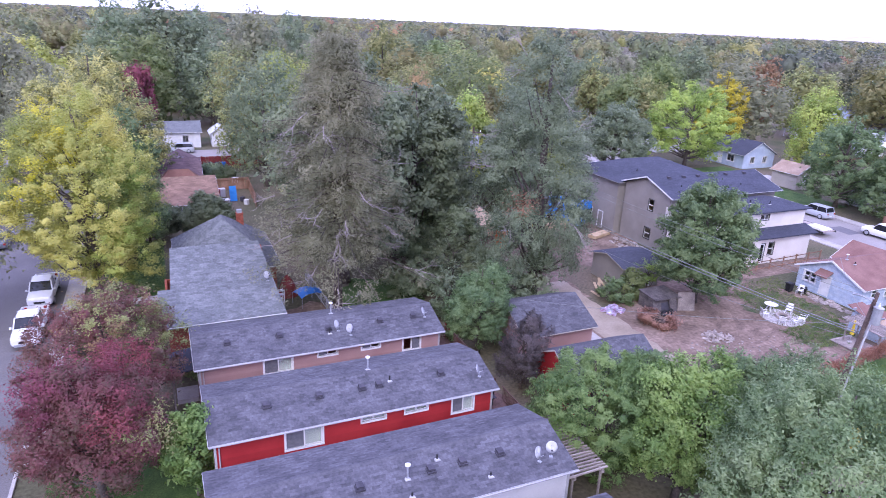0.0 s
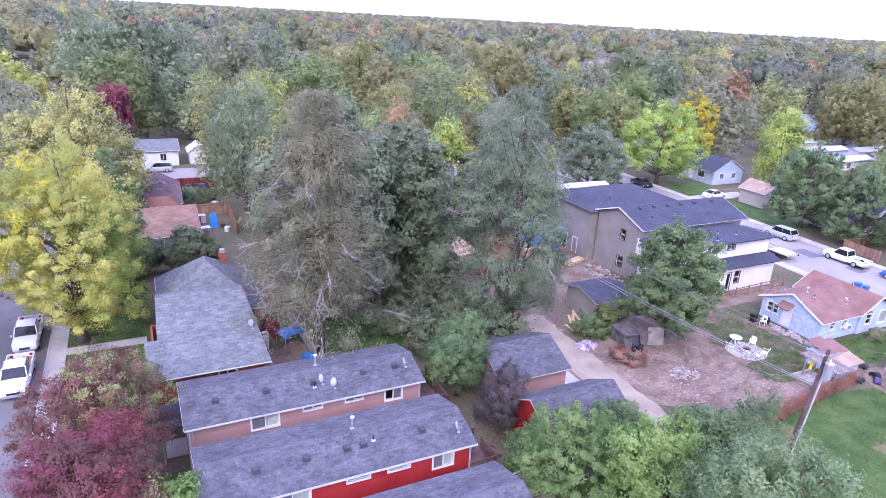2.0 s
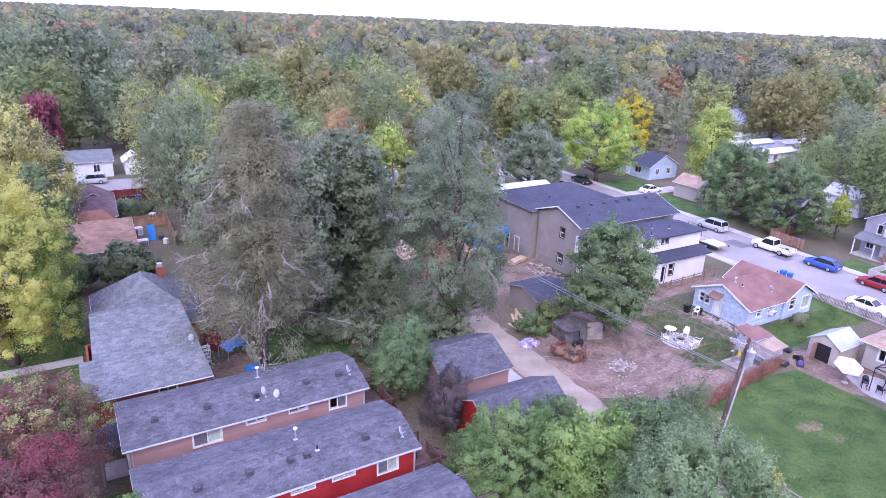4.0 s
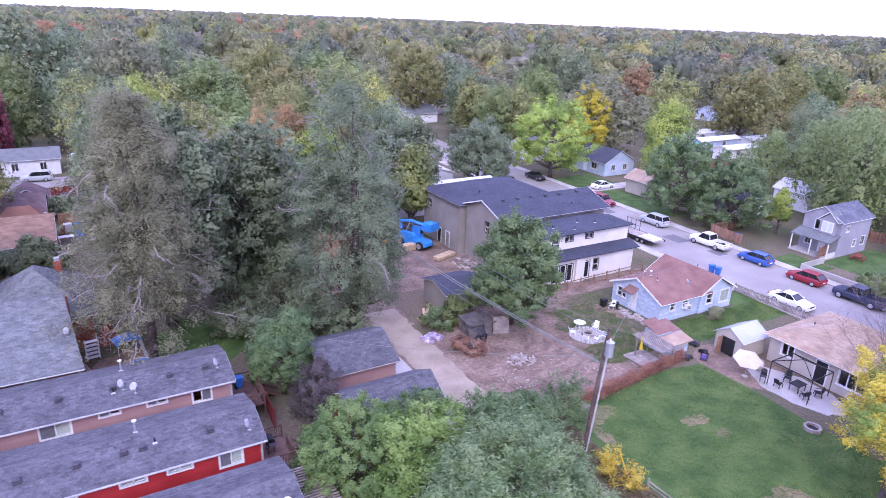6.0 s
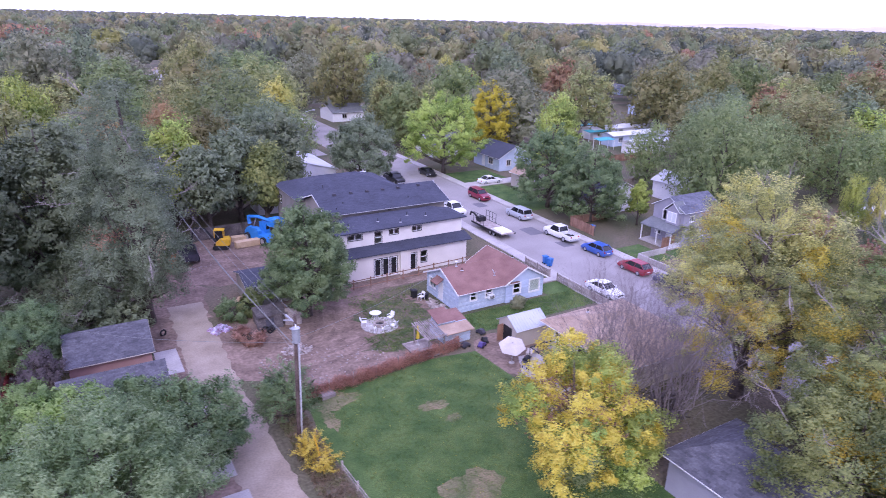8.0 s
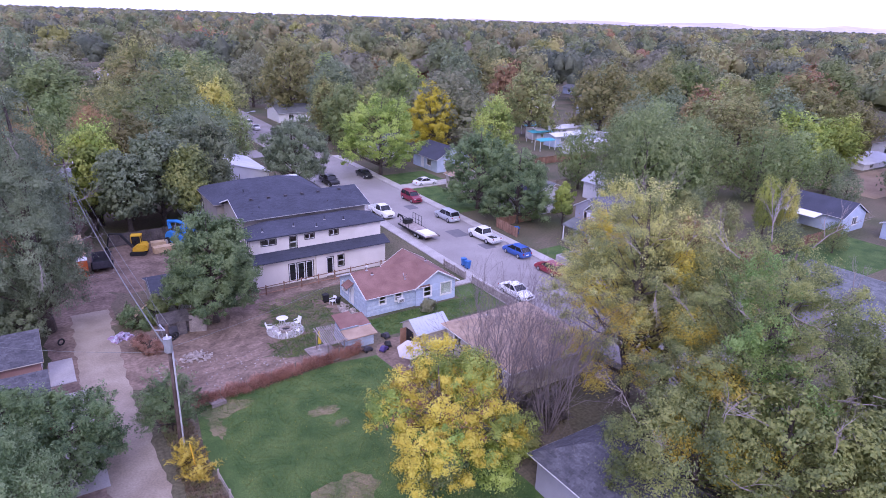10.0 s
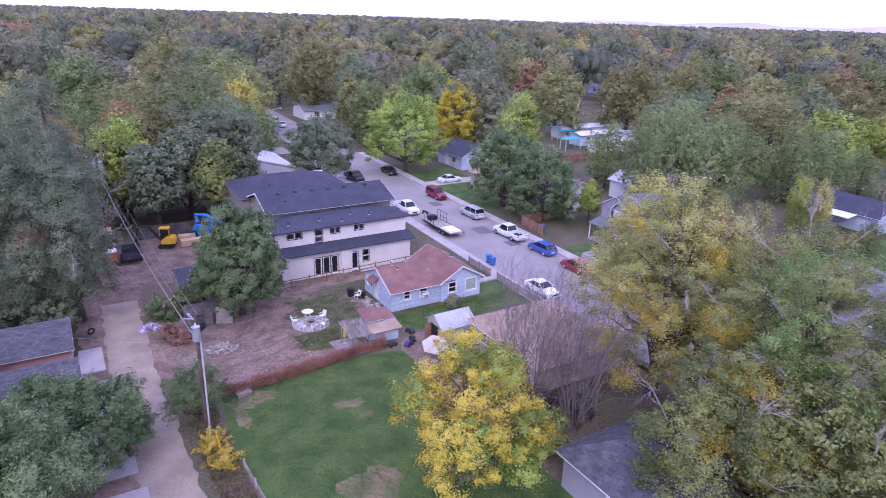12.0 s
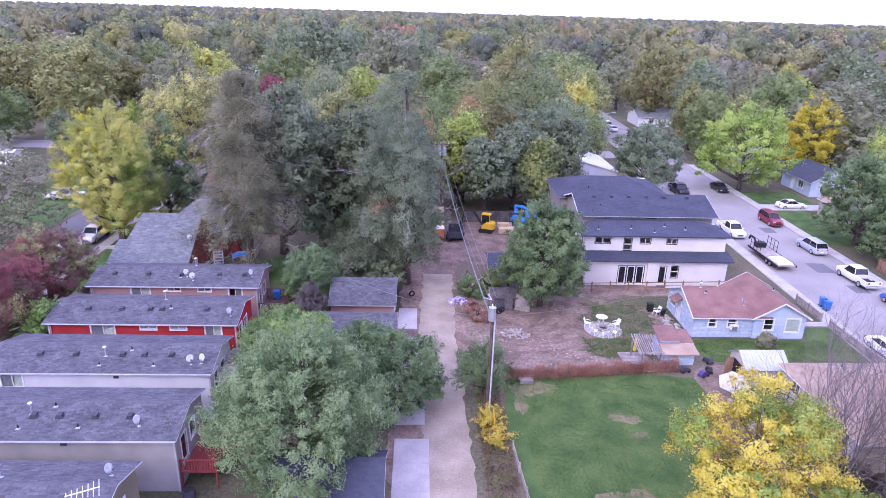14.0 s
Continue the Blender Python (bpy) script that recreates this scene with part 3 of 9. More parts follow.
def house_box(name, label, box, z0, z1, siding, sides=None, category="house", lap=0.0, group="", gables=None, zr=0.0, thick=0.16, plain=()):
    """Four walls round a box with openings by side (s, e, n, w), floor, and gable ends. Returns the house and the sides' poses."""
    x0, x1, y0, y1 = box
    h = thing(name, label, category, group, ((x0 + x1) / 2, (y0 + y1) / 2, 0))
    inv = Matrix.Translation((-(x0 + x1) / 2, -(y0 + y1) / 2, 0))
    sides = sides or {}
    ms = {}
    c = {"s": ((x0, y0), (x1, y0)), "e": ((x1, y0), (x1, y1)), "n": ((x1, y1), (x0, y1)), "w": ((x0, y1), (x0, y0))}
    for k, (p, q) in c.items():
        b, holes = Build(), [tuple(o[1:5]) for o in sides.get(k, ())]
        inset = thick if k in "ew" else 0.0
        d = (Vector(q) - Vector(p)).normalized()
        p2, q2 = Vector(p) + d * inset, Vector(q) - d * inset
        m = wall(b, p2, q2, z0, z1, [(a - inset, e - inset, f, g) for a, e, f, g in holes], thick)
        m = m @ Matrix.Translation((-inset, 0, 0))
        ms[k] = m
        w = part("wall", b.mesh("wall", siding, weld=True), siding, h)
        w.matrix_basis = inv
        if lap:
            s = Build()
            boards(s, m, (Vector(q) - Vector(p)).length, z0 + 0.02, z1, holes, lap)
            part("siding_board", s.mesh("siding_board", siding, tidy=False), siding, w, kind="stuff")
        for kind, a, e, f, g, *rest in sides.get(k, ()):
            opts = rest[0] if rest else {}
            o = window(h, m, (a, e, f, g), **opts) if kind == "window" else door(h, m, (a, e, f, g), **opts)
            o.matrix_basis = inv
    fl = part("floor_slab", Build().box(x0 + thick, x1 - thick, y0 + thick, y1 - thick, z0 - 0.05, z0 + 0.04), CONCRETE, h)
    fl.matrix_basis = inv
    if gables:
        for k in (("e", "w") if gables == "x" else ("n", "s")):
            if k in plain:
                continue
            b = Build()
            if gables == "x":
                x = x1 if k == "e" else x0 + thick
                pts = [(x, y0, z1), (x, y1, z1), (x, (y0 + y1) / 2, zr)]
                b.slab(pts, (-thick, 0, 0))
            else:
                y = y1 if k == "n" else y0 + thick
                b.slab([(x0, y, z1), ((x0 + x1) / 2, y, zr), (x1, y, z1)], (0, -thick, 0))
            part("gable_wall", b, siding, h).matrix_basis = inv
    return h, inv, ms


def place(ob, inv):
    ob.matrix_basis = inv
    return ob

# ---- plants ----
def blades(name, pos, nrm, size, material, rng, tri=False, long=1.5, way=None, soft=True):
    """One mesh of many leaves: a small pointed blade at each place, turned about its clump's way and shaded softly as part of that clump."""
    n = len(pos)
    nrm = nrm / np.maximum(np.linalg.norm(nrm, axis=1, keepdims=True), 1e-6)
    face = nrm + rng.normal(size=(n, 3)) * (0.42 if soft else 0.0)
    face /= np.maximum(np.linalg.norm(face, axis=1, keepdims=True), 1e-6)
    t = np.cross(face, rng.normal(size=(n, 3)))
    if way is not None:
        t = t * 0.55 + way - face * (way * face).sum(1, keepdims=True)
    t /= np.maximum(np.linalg.norm(t, axis=1, keepdims=True), 1e-6)
    s = (size * rng.uniform(0.65, 1.35, n))[:, None]
    w = np.cross(face, t) * s / long
    t = t * s
    cup = face * s * 0.18
    corners = [pos - t * 0.6 + w * 0.7, pos - t * 0.6 - w * 0.7, pos + t * 0.8] if tri else [pos - t, pos - w - cup, pos + t, pos + w - cup]
    k = len(corners)
    v = np.stack(corners, 1).reshape(-1, 3).astype(np.float32)
    me = bpy.data.meshes.new(name)
    me.vertices.add(n * k), me.loops.add(n * k), me.polygons.add(n)
    me.vertices.foreach_set("co", v.ravel())
    me.loops.foreach_set("vertex_index", np.arange(n * k, dtype=np.int32))
    me.polygons.foreach_set("loop_start", np.arange(0, n * k, k, dtype=np.int32))
    me.update(calc_edges=True)
    if soft:
        me.attributes.new("custom_normal", "FLOAT_VECTOR", "POINT").data.foreach_set("vector", np.repeat(nrm, k, 0).astype(np.float32).ravel())
    me.materials.append(material)
    return me


def domes(cx, cy, cz, rx, rz, rng, around=9, up=5, low=-0.75):
    """Lumpy rounded skins, one for each place: the corners and faces of all of them."""
    n = len(cx)
    a = np.linspace(0, 2 * np.pi, around, endpoint=False)[None, None, :] + rng.uniform(0, 6, n)[:, None, None]
    e = np.linspace(low, 1.45, up)[None, :, None]
    lump = 1 + 0.16 * np.sin(3 * a + rng.uniform(0, 6, n)[:, None, None]) * np.cos(2 * e + rng.uniform(0, 6, n)[:, None, None]) + rng.normal(size=(n, up, around)) * 0.09
    x = cx[:, None, None] + rx[:, None, None] * lump * np.cos(e) * np.cos(a)
    y = cy[:, None, None] + rx[:, None, None] * lump * np.cos(e) * np.sin(a)
    z = cz[:, None, None] + rz[:, None, None] * lump * np.sin(e) * np.ones_like(a)
    v = np.stack([x, y, z], -1).reshape(-1, 3)
    i, j = np.meshgrid(np.arange(up - 1), np.arange(around), indexing="ij")
    q = np.stack([i * around + j, i * around + (j + 1) % around, (i + 1) * around + (j + 1) % around, (i + 1) * around + j], -1).reshape(-1, 4)
    f = (q[None] + (np.arange(n) * up * around)[:, None, None]).reshape(-1, 4)
    return v, f


def skin(name, v, f, material):
    me = bpy.data.meshes.new(name)
    me.from_pydata(v.tolist(), [], f.tolist())
    me.polygons.foreach_set("use_smooth", [True] * len(me.polygons))
    me.materials.append(material)
    return me


def sphere_dirs(rng, n, low=-0.6):
    d = rng.normal(size=(n * 3, 3))
    d /= np.linalg.norm(d, axis=1, keepdims=True)
    return d[d[:, 2] > low][:n]


def clumps(rng, lobes, count, shell=0.4, low=-0.6):
    """Centres of leaf clumps near the skin of overlapping lobes (x, y, z, rx, ry, rz), with their outward ways."""
    lobes = np.array(lobes, float)
    area = (lobes[:, 3] * lobes[:, 4] + lobes[:, 3] * lobes[:, 5] + lobes[:, 4] * lobes[:, 5])
    pick = rng.choice(len(lobes), count, p=area / area.sum())
    d = sphere_dirs(rng, count, low)
    pick = pick[:len(d)]
    r = 1 - shell * rng.random(len(d)) ** 1.6
    pos = lobes[pick, :3] + d * lobes[pick, 3:] * r[:, None]
    keep = np.ones(len(pos), bool)
    for i, lobe in enumerate(lobes):
        inside = np.linalg.norm((pos - lobe[:3]) / lobe[3:], axis=1) < 0.62
        keep &= ~(inside & (pick != i))
    return pos[keep], d[keep]


def foliage(rng, centres, out, per, radius, flat=0.7, droop=0.0, wild=0.42, tuft=0.0, rise=0.6):
    """Leaves scattered in each clump, or along its outward sprig: places, facing ways and the ways they point."""
    n = len(centres) * per
    idx = np.repeat(np.arange(len(centres)), per)
    rr = (radius * rng.uniform(0.55, 1.4, len(centres)))[idx]
    off = rng.normal(size=(n, 3)) * 0.5
    pos = centres[idx] + off * rr[:, None] * np.array([1, 1, flat])
    if droop:
        pos[:, 2] -= droop * rng.random(n) ** 1.5 * rr
    nrm = off * 0.75 + out[idx] * 0.7 + rng.normal(size=(n, 3)) * wild * 0.5 + np.array([0, 0, 0.35])
    axis = out * np.array([1, 1, 0.8]) + np.array([0, 0, rise]) + rng.normal(size=out.shape) * 0.33
    axis = (axis / np.linalg.norm(axis, axis=1, keepdims=True))[idx]
    if tuft:
        u = rng.random(n)
        pos = centres[idx] + axis * ((u - 0.35) * tuft * rr)[:, None] + off * (rr * (1.05 - 0.55 * u))[:, None] * np.array([1, 1, flat])
        nrm = nrm + axis * 0.2
    return pos, nrm, axis


def limbs(b, rng, base, top, r, targets, bend=0.12):
    """A tapered trunk with limbs out to the given places."""
    base, top = Vector(base), Vector(top)
    mids = [base.lerp(top, s) + Vector((rng.normal() * bend * r * 4 * s, rng.normal() * bend * r * 4 * s, 0)) for s in (0, 0.08, 0.3, 0.55, 0.8, 1)]
    b.tube(mids, [r * 1.45, r * 1.05, r * 0.9, r * 0.7, r * 0.4, r * 0.12], 8)
    for t in targets:
        t = Vector(t)
        s = min(max((t.z - base.z) / max(top.z - base.z, 0.1) - 0.18 - 0.12 * rng.random(), 0.12), 0.88)
        i = min(int(s * 5), 4)
        p = base.lerp(top, s)
        rr = r * (0.62 - 0.5 * s)
        m = p.lerp(t, 0.5) + Vector((rng.normal() * 0.25, rng.normal() * 0.25, -0.06 * (t - p).length))
        b.tube([p, m, t], [max(rr * 0.8, 0.04), max(rr * 0.4, 0.025), 0.015], 5, False)


def spray(b, rng, p, way, length, r, depth):
    """Bare twigs that fork again and again."""
    p, way = Vector(p), Vector(way).normalized()
    q = p + way * length * 0.5 + Vector(rng.normal(size=3) * 0.06 * length)
    e = q + (way + Vector(rng.normal(size=3) * 0.25)).normalized() * length * 0.5
    b.tube([p, q, e], [r, r * 0.75, r * 0.5], 4 if depth < 2 else 5, False)
    if depth:
        for i in range(3):
            w2 = (way + Vector(rng.normal(size=3) * 0.42) + Vector((0, 0, 0.15))).normalized()
            spray(b, rng, q.lerp(e, rng.uniform(-0.4, 1.0)), w2, length * rng.uniform(0.5, 0.75), r * 0.5, depth - 1)


def broad_lobes(rng, h, base, rad, n=9, narrow=1.0):
    """Lobes of a rounded crown from base to h, rad wide."""
    mid, half = (base + h) / 2, (h - base) / 2
    out = [(0, 0, mid, rad * 0.74, rad * 0.74, half * 0.9)]
    for i in range(n):
        a, z = 2.399 * i + rng.uniform(-0.4, 0.4), -0.8 + 1.55 * (i + 0.5) / n
        k = math.sqrt(max(1 - (z if z > 0 else z * 0.55) ** 2, 0.12)) * rng.uniform(0.48, 0.72)
        s = rng.uniform(0.28, 0.46)
        out.append((rad * k * math.cos(a), rad * k * math.sin(a), mid + z * half * 0.76, rad * s, rad * s, min(half, rad) * s * rng.uniform(1.0, 1.35)))
    a = rng.uniform(0, 6.28)
    out.append((rad * 0.22 * math.cos(a), rad * 0.22 * math.sin(a), h - half * 0.3, rad * 0.34, rad * 0.34, half * 0.36))
    return out


def tree(label, x, y, lobes, leaves, n_clump, per, clump_r, size, seed, trunk_r=0.25, bark=None, shell=0.4, flat=0.7, droop=0.0, tri=False, dead=0, low=-0.6, lean=(0, 0), name="tree",
         category="tree", group="", accents=(), boughs=26, more=2.4, tuft=1.2, rise=0.6, long=1.5):
    rng = np.random.default_rng(seed)
    t = thing(name, label, category, group, (x, y, 0))
    if not tri:
        per, tri, size = int(per * more * 0.76), True, size * 1.06
    c, o = clumps(rng, lobes, n_clump, shell, low)
    pos, nrm, way = foliage(rng, c, o, per, clump_r, flat, droop, 0.42, tuft, rise)
    pos[:, 2] = np.maximum(pos[:, 2], 0.05)
    top = max(l[2] + l[5] * 0.7 for l in lobes)
    b = Build()
    near = c[rng.choice(len(c), min(len(c), boughs), replace=False)]
    limbs(b, rng, (lean[0], lean[1], -0.1), (lobes[0][0], lobes[0][1], top), trunk_r, [tuple(l[:3]) for l in lobes[1:]] + [tuple(q) for q in near])
    part("trunk", b.mesh("trunk", bark or BARK, True, False), bark or BARK, t, kind="stuff" if name == "brush_heap" else "")
    part("crown", blades("crown", pos, nrm, size, leaves, rng, tri, long, way), leaves, t)
    for mat2, ax, ay, az, ar, cnt in accents:
        d = sphere_dirs(rng, 40, -1)
        c2 = np.array([ax, ay, az]) + d * ar * rng.random((len(d), 1)) ** 0.4
        p2, n2, w2 = foliage(rng, c2, d, cnt // 18, clump_r, flat, 0, 0.42, tuft)
        part("crown_patch", blades("crown_patch", p2, n2, size, mat2, rng, tri, long, w2), mat2, t, kind="stuff")
    if dead:
        b = Build()
        for i in range(dead):
            k = rng.integers(len(c))
            spray(b, rng, c[k] * np.array([0.9, 0.9, 1]), tuple(o[k] + np.array([0, 0, -0.1])), 2.1, 0.04, 3)
        part("dead_branch", b.mesh("dead_branch", DEADWOOD, False, False), DEADWOOD, t, "pale bare dead branches", kind="stuff")
    return t


def pine(label, x, y, h, rad, leaves, seed, base=2.5, n=120, per=110, size=0.2, dead=14, name="tree", droop=0.35, power=0.75):
    """A ragged conifer: long uneven branches, thinner towards the top, with hanging sprays of needles along their outer parts."""
    rng = np.random.default_rng(seed)
    t = thing(name, label, "tree", "", (x, y, 0))
    b = Build()
    b.tube([(0, 0, -0.1), (0.1, 0.05, h * 0.3), (-0.05, 0, h * 0.7), (0, 0, h * 0.97)], [0.42, 0.32, 0.18, 0.03], 8)
    cs, os_ = [], []
    for i in range(n):
        s = (i + rng.random()) / n
        z = base + (h - base) * s
        length = rad * (1 - s) ** power * rng.uniform(0.45, 1.15) * (0.75 + 0.25 * math.sin(5.3 * s * 2 * math.pi)) + 0.5
        a = 2.399 * i + rng.uniform(-0.5, 0.5)
        d = Vector((math.cos(a), math.sin(a), 0))
        end = Vector((0, 0, z)) + d * length + Vector((0, 0, length * (0.22 - droop * rng.random() * 1.3)))
        midp = Vector((0, 0, z)).lerp(end, 0.5) + Vector((0, 0, length * 0.1))
        b.tube([(0, 0, z), midp, end], [0.07 * (1.2 - s), 0.045, 0.012], 4, False)
        for k in range(6):
            q = midp.lerp(end, -0.45 + 0.29 * k)
            side = Vector((-d.y, d.x, 0)) * rng.normal() * (0.25 + length * 0.1)
            cs.append(tuple(q + side)), os_.append((d.x * 0.6, d.y * 0.6, 0.35))
    part("trunk", b.mesh("trunk", BARK, True, False), BARK, t)
    c, o = np.array(cs), np.array(os_)
    pos, nrm, way = foliage(rng, c, o, per // 3, 0.72, 0.55, 1.5, 0.3)
    way = way * 0.5 + np.array([0, 0, -0.8])
    part("crown", blades("crown", pos, nrm, size, leaves, rng, True, 2.8, way), leaves, t)
    if dead:
        b = Build()
        for i in range(dead):
            k = rng.integers(len(c) * 2 // 3)
            spray(b, rng, c[k] * np.array([0.9, 0.9, 1]), (c[k][0], c[k][1], -1.5), 1.9, 0.045, 3)
        part("dead_branch", b.mesh("dead_branch", DEADWOOD, False, False), DEADWOOD, t, "pale bare dead branches", kind="stuff")
    return t


def bare_tree(label, x, y, h, spread, seed, stems=9):
    rng = np.random.default_rng(seed)
    t = thing("bare_tree", label, "tree", "", (x, y, 0))
    for i in range(stems):
        a, b = 2.399 * i, Build()
        w = Vector((math.cos(a) * spread, math.sin(a) * spread, 1))
        spray(b, rng, (0.3 * math.cos(a), 0.3 * math.sin(a), 0), tuple(w), h * rng.uniform(0.5, 0.62), 0.05, 4)
        part("bare_stem", b.mesh("bare_stem", BARETWIG, False, False), BARETWIG, t)
    return t


def bush(label, x, y, rad, h, leaves, seed, n=60, per=60, size=0.12, name="bush", group="", tri=False):
    rng = np.random.default_rng(seed)
    lobes = [(0, 0, h * 0.45, rad * 0.75, rad * 0.75, h * 0.5)] + [(rad * 0.5 * math.cos(a), rad * 0.5 * math.sin(a), h * rng.uniform(0.3, 0.6), rad * 0.5, rad * 0.5, h * 0.4) for a in rng.uniform(0, 6.28, 5)]
    return tree(label, x, y, lobes, leaves, n, per, 0.35 * rad ** 0.5, size, seed, 0.05, None, 0.5, 0.8, 0, tri, 0, -0.9, name=name, category="bush", group=group)


def tufts(name, label, pts, leaves, size, seed, per=3):
    """Upright blades over an area: one object for what nobody could count."""
    rng = np.random.default_rng(seed)
    p = np.repeat(np.array(pts), per, 0) + rng.normal(size=(len(pts) * per, 3)) * np.array([0.08, 0.08, 0])
    p[:, 2] += size * 0.5
    nrm = rng.normal(size=(len(p), 3)) * np.array([1, 1, 0.25])
    ob = new(name, blades(name, p, nrm, size, leaves, rng, True, 2.2, None, False))
    return tagged(ob, label, "plants", kind="stuff")

# ---- ground, streets ----
def sheet(name, pts, z, material, label, category="ground", thick=0.25, kind="structure"):
    b = Build().slab([(x, y, z) for x, y in pts], (0, 0, -thick))
    return tagged(new(name, b.mesh(name, material)), label, category, kind=kind)


def rect(x0, x1, y0, y1):
    return [(x0, y0), (x1, y0), (x1, y1), (x0, y1)]


def blotch(cx, cy, rx, ry, n=22, seed=0, rough=0.18):
    r = random.Random(seed)
    return [(cx + rx * math.cos(2 * math.pi * i / n) * (1 + r.uniform(-rough, rough)), cy + ry * math.sin(2 * math.pi * i / n) * (1 + r.uniform(-rough, rough))) for i in range(n)]


def strip(path, width, seed=0, rough=0.12, step=2.0):
    """The outline of a lane with uneven edges along a path of points."""
    r = random.Random(seed)
    left, right = [], []
    for (xa, ya), (xb, yb) in zip(path, path[1:]):
        length = math.hypot(xb - xa, yb - ya)
        ux, uy = (xb - xa) / length, (yb - ya) / length
        for i in range(max(1, int(length / step))):
            s = i * step
            px, py = xa + ux * s, ya + uy * s
            wl, wr = width / 2 + r.uniform(-rough, rough), width / 2 + r.uniform(-rough, rough)
            left.append((px - uy * wl, py + ux * wl)), right.append((px + uy * wr, py - ux * wr))
    return right + left[::-1]


def land(x):
    """The height of the land: level in the neighbourhood, falling away very gently to the east."""
    return -0.0015 * np.maximum(0, np.asarray(x) - 400)


sheet_g = Build()
for xa, xb in ((-6600, 400), (400, 8400)):
    sheet_g.slab([(xa, -300, land(xa)), (xb, -300, land(xb)), (xb, 8600, land(xb)), (xa, 8600, land(xa))], (0, 0, -2))
tagged(new("ground", sheet_g.mesh("ground", GROUND, weld=True)), "patchy dry grass and bare soil of the yards", "ground", kind="structure")
# streets: the east street, the west street and the cross street
# the east street runs a little askew to the plots
STREET = pose(79.5, 42, 0, 0, 0, -1.7) @ pose(-79.5, -42, 0)
sheet("road", rect(74.3, 85.2, -60, 260), 0.012, ASPHALT, "worn grey asphalt residential street", "road").matrix_basis = STREET
sheet("road", rect(-19.5, -10.4, -60, 116.9), 0.012, SIDEROAD, "worn grey asphalt side street under trees", "road")
sheet("road", rect(-90, 74.2, 117, 125), 0.012, ASPHALT, "grey asphalt cross street", "road")
for i, (px, py, pw, pl) in enumerate(((81.2, 53.6, 2.4, 3.2), (82.0, 47.0, 1.8, 2.2), (81.6, 68.6, 1.8, 2.4))):
    sheet("road_patch", rect(px - pw / 2, px + pw / 2, py - pl / 2, py + pl / 2), 0.018, PATCH, "darker square asphalt repair in the street", "road", 0.004).matrix_basis = STREET


def kerb(x0, x1, y0, y1, along="y"):
    """A kerb and the pavement beside it, in slabs."""
    k = tagged(new("kerb", Build().box(x0, x1, y0, y1, -0.1, 0.13).mesh("kerb", CONCRETE)), "pale concrete kerb along the street", "kerb", kind="structure")
    return k


def walkway(x0, x1, y0, y1, slab=1.5, z=0.12):
    p = tagged(new("pavement", Build().box(x0, x1, y0, y1, -0.1, z - 0.02).mesh("pavement", CONCRETE)), "pale concrete pavement in slabs", "pavement", kind="structure")
    wide, long = x1 - x0, y1 - y0
    n = max(1, int(max(wide, long) / slab))
    flat = Build()
    if long >= wide:
        flat.box(0.01, wide - 0.01, 0.012, long / n - 0.012, -0.03, 0.0)
    else:
        flat.box(0.012, wide / n - 0.012, 0.01, long - 0.01, -0.03, 0.0)
    me = flat.mesh("paving_slab", CONCRETE)
    for i in range(n):
        s = new("paving_slab", me)
        s.parent = p
        s.location = (x0, y0 + long * i / n, z) if long >= wide else (x0 + wide * i / n, y0, z)
    return p


for strip_ in (kerb(74.12, 74.3, 20, 113), kerb(85.2, 85.38, 15, 113), walkway(72.7, 74.12, 24, 112), walkway(85.38, 86.8, 18, 112)):
    strip_.matrix_basis = STREET
kerb(-10.4, -10.22, 25, 113), walkway(-10.22, -8.9, 36, 100)
walkway(-8.9, -2.6, 57.0, 58.1, 1.2), walkway(69.2, 72.7, 37.2, 38.2, 1.2)
sheet("driveway", rect(86.8, 100, 78.9, 82.1), 0.125, CONCRETE, "pale concrete driveway beside the lawn", "driveway")
# alley and yards
sheet("alley", strip([(33.0, -40), (32.9, 15), (32.4, 34), (32.9, 51)], 3.5, 3, 0.2, 0.7), 0.012, ALLEY, "pale packed dirt and gravel alley with wheel tracks", "road")
sheet("dirt_yard", strip([(30.6, 4), (30.2, 30), (30.4, 46), (31.0, 62)], 3.6, 17, 0.4, 1.1), 0.0055, DIRT, "bare dirt shoulder beside the garages", "ground")
sheet("dirt_yard", blotch(44, 37.5, 11.5, 9.5, 34, 5, 0.1), 0.008, DIRT, "bare brown dirt yard with tracks", "ground")
for i, (cx, cy, r0, a0, a1) in enumerate(((36.0, 43.5, 9.0, -80, 12), (36.0, 43.5, 10.6, -78, 8), (40.0, 46.5, 13.5, -96, -40), (40.0, 46.5, 15.0, -98, -42), (47.0, 28.0, 7.5, 60, 130))):
    arc = [(cx + r0 * math.cos(radians(a0 + (a1 - a0) * k / 9)), cy + r0 * math.sin(radians(a0 + (a1 - a0) * k / 9))) for k in range(10)]
    sheet("wheel_track", strip(arc, 0.4, 60 + i, 0.1, 0.5), 0.0165 + 0.0004 * i, TRACK, "darker tyre track pressed into the dirt", "ground", 0.002)
sheet("dirt_yard", blotch(42, 62, 9.5, 9.5, 30, 8, 0.12), 0.009, DIRT, "bare dirt construction yard", "ground")
sheet("dirt_yard", strip([(32.6, 46), (33.4, 56), (33.2, 75), (32.6, 110), (32.5, 117)], 4.4, 18, 0.5, 1.1), 0.0075, DIRT, "bare dirt track on to the building yard", "ground")
sheet("dirt_yard", blotch(31.2, 50.5, 2.6, 6, 24, 9, 0.15), 0.0085, DIRT, "bare dirt under the big elm", "ground")
sheet("dirt_yard", rect(48, 67.5, 44.4, 47.4), 0.0095, DIRT, "bare dirt strip beside the new townhouse", "ground")
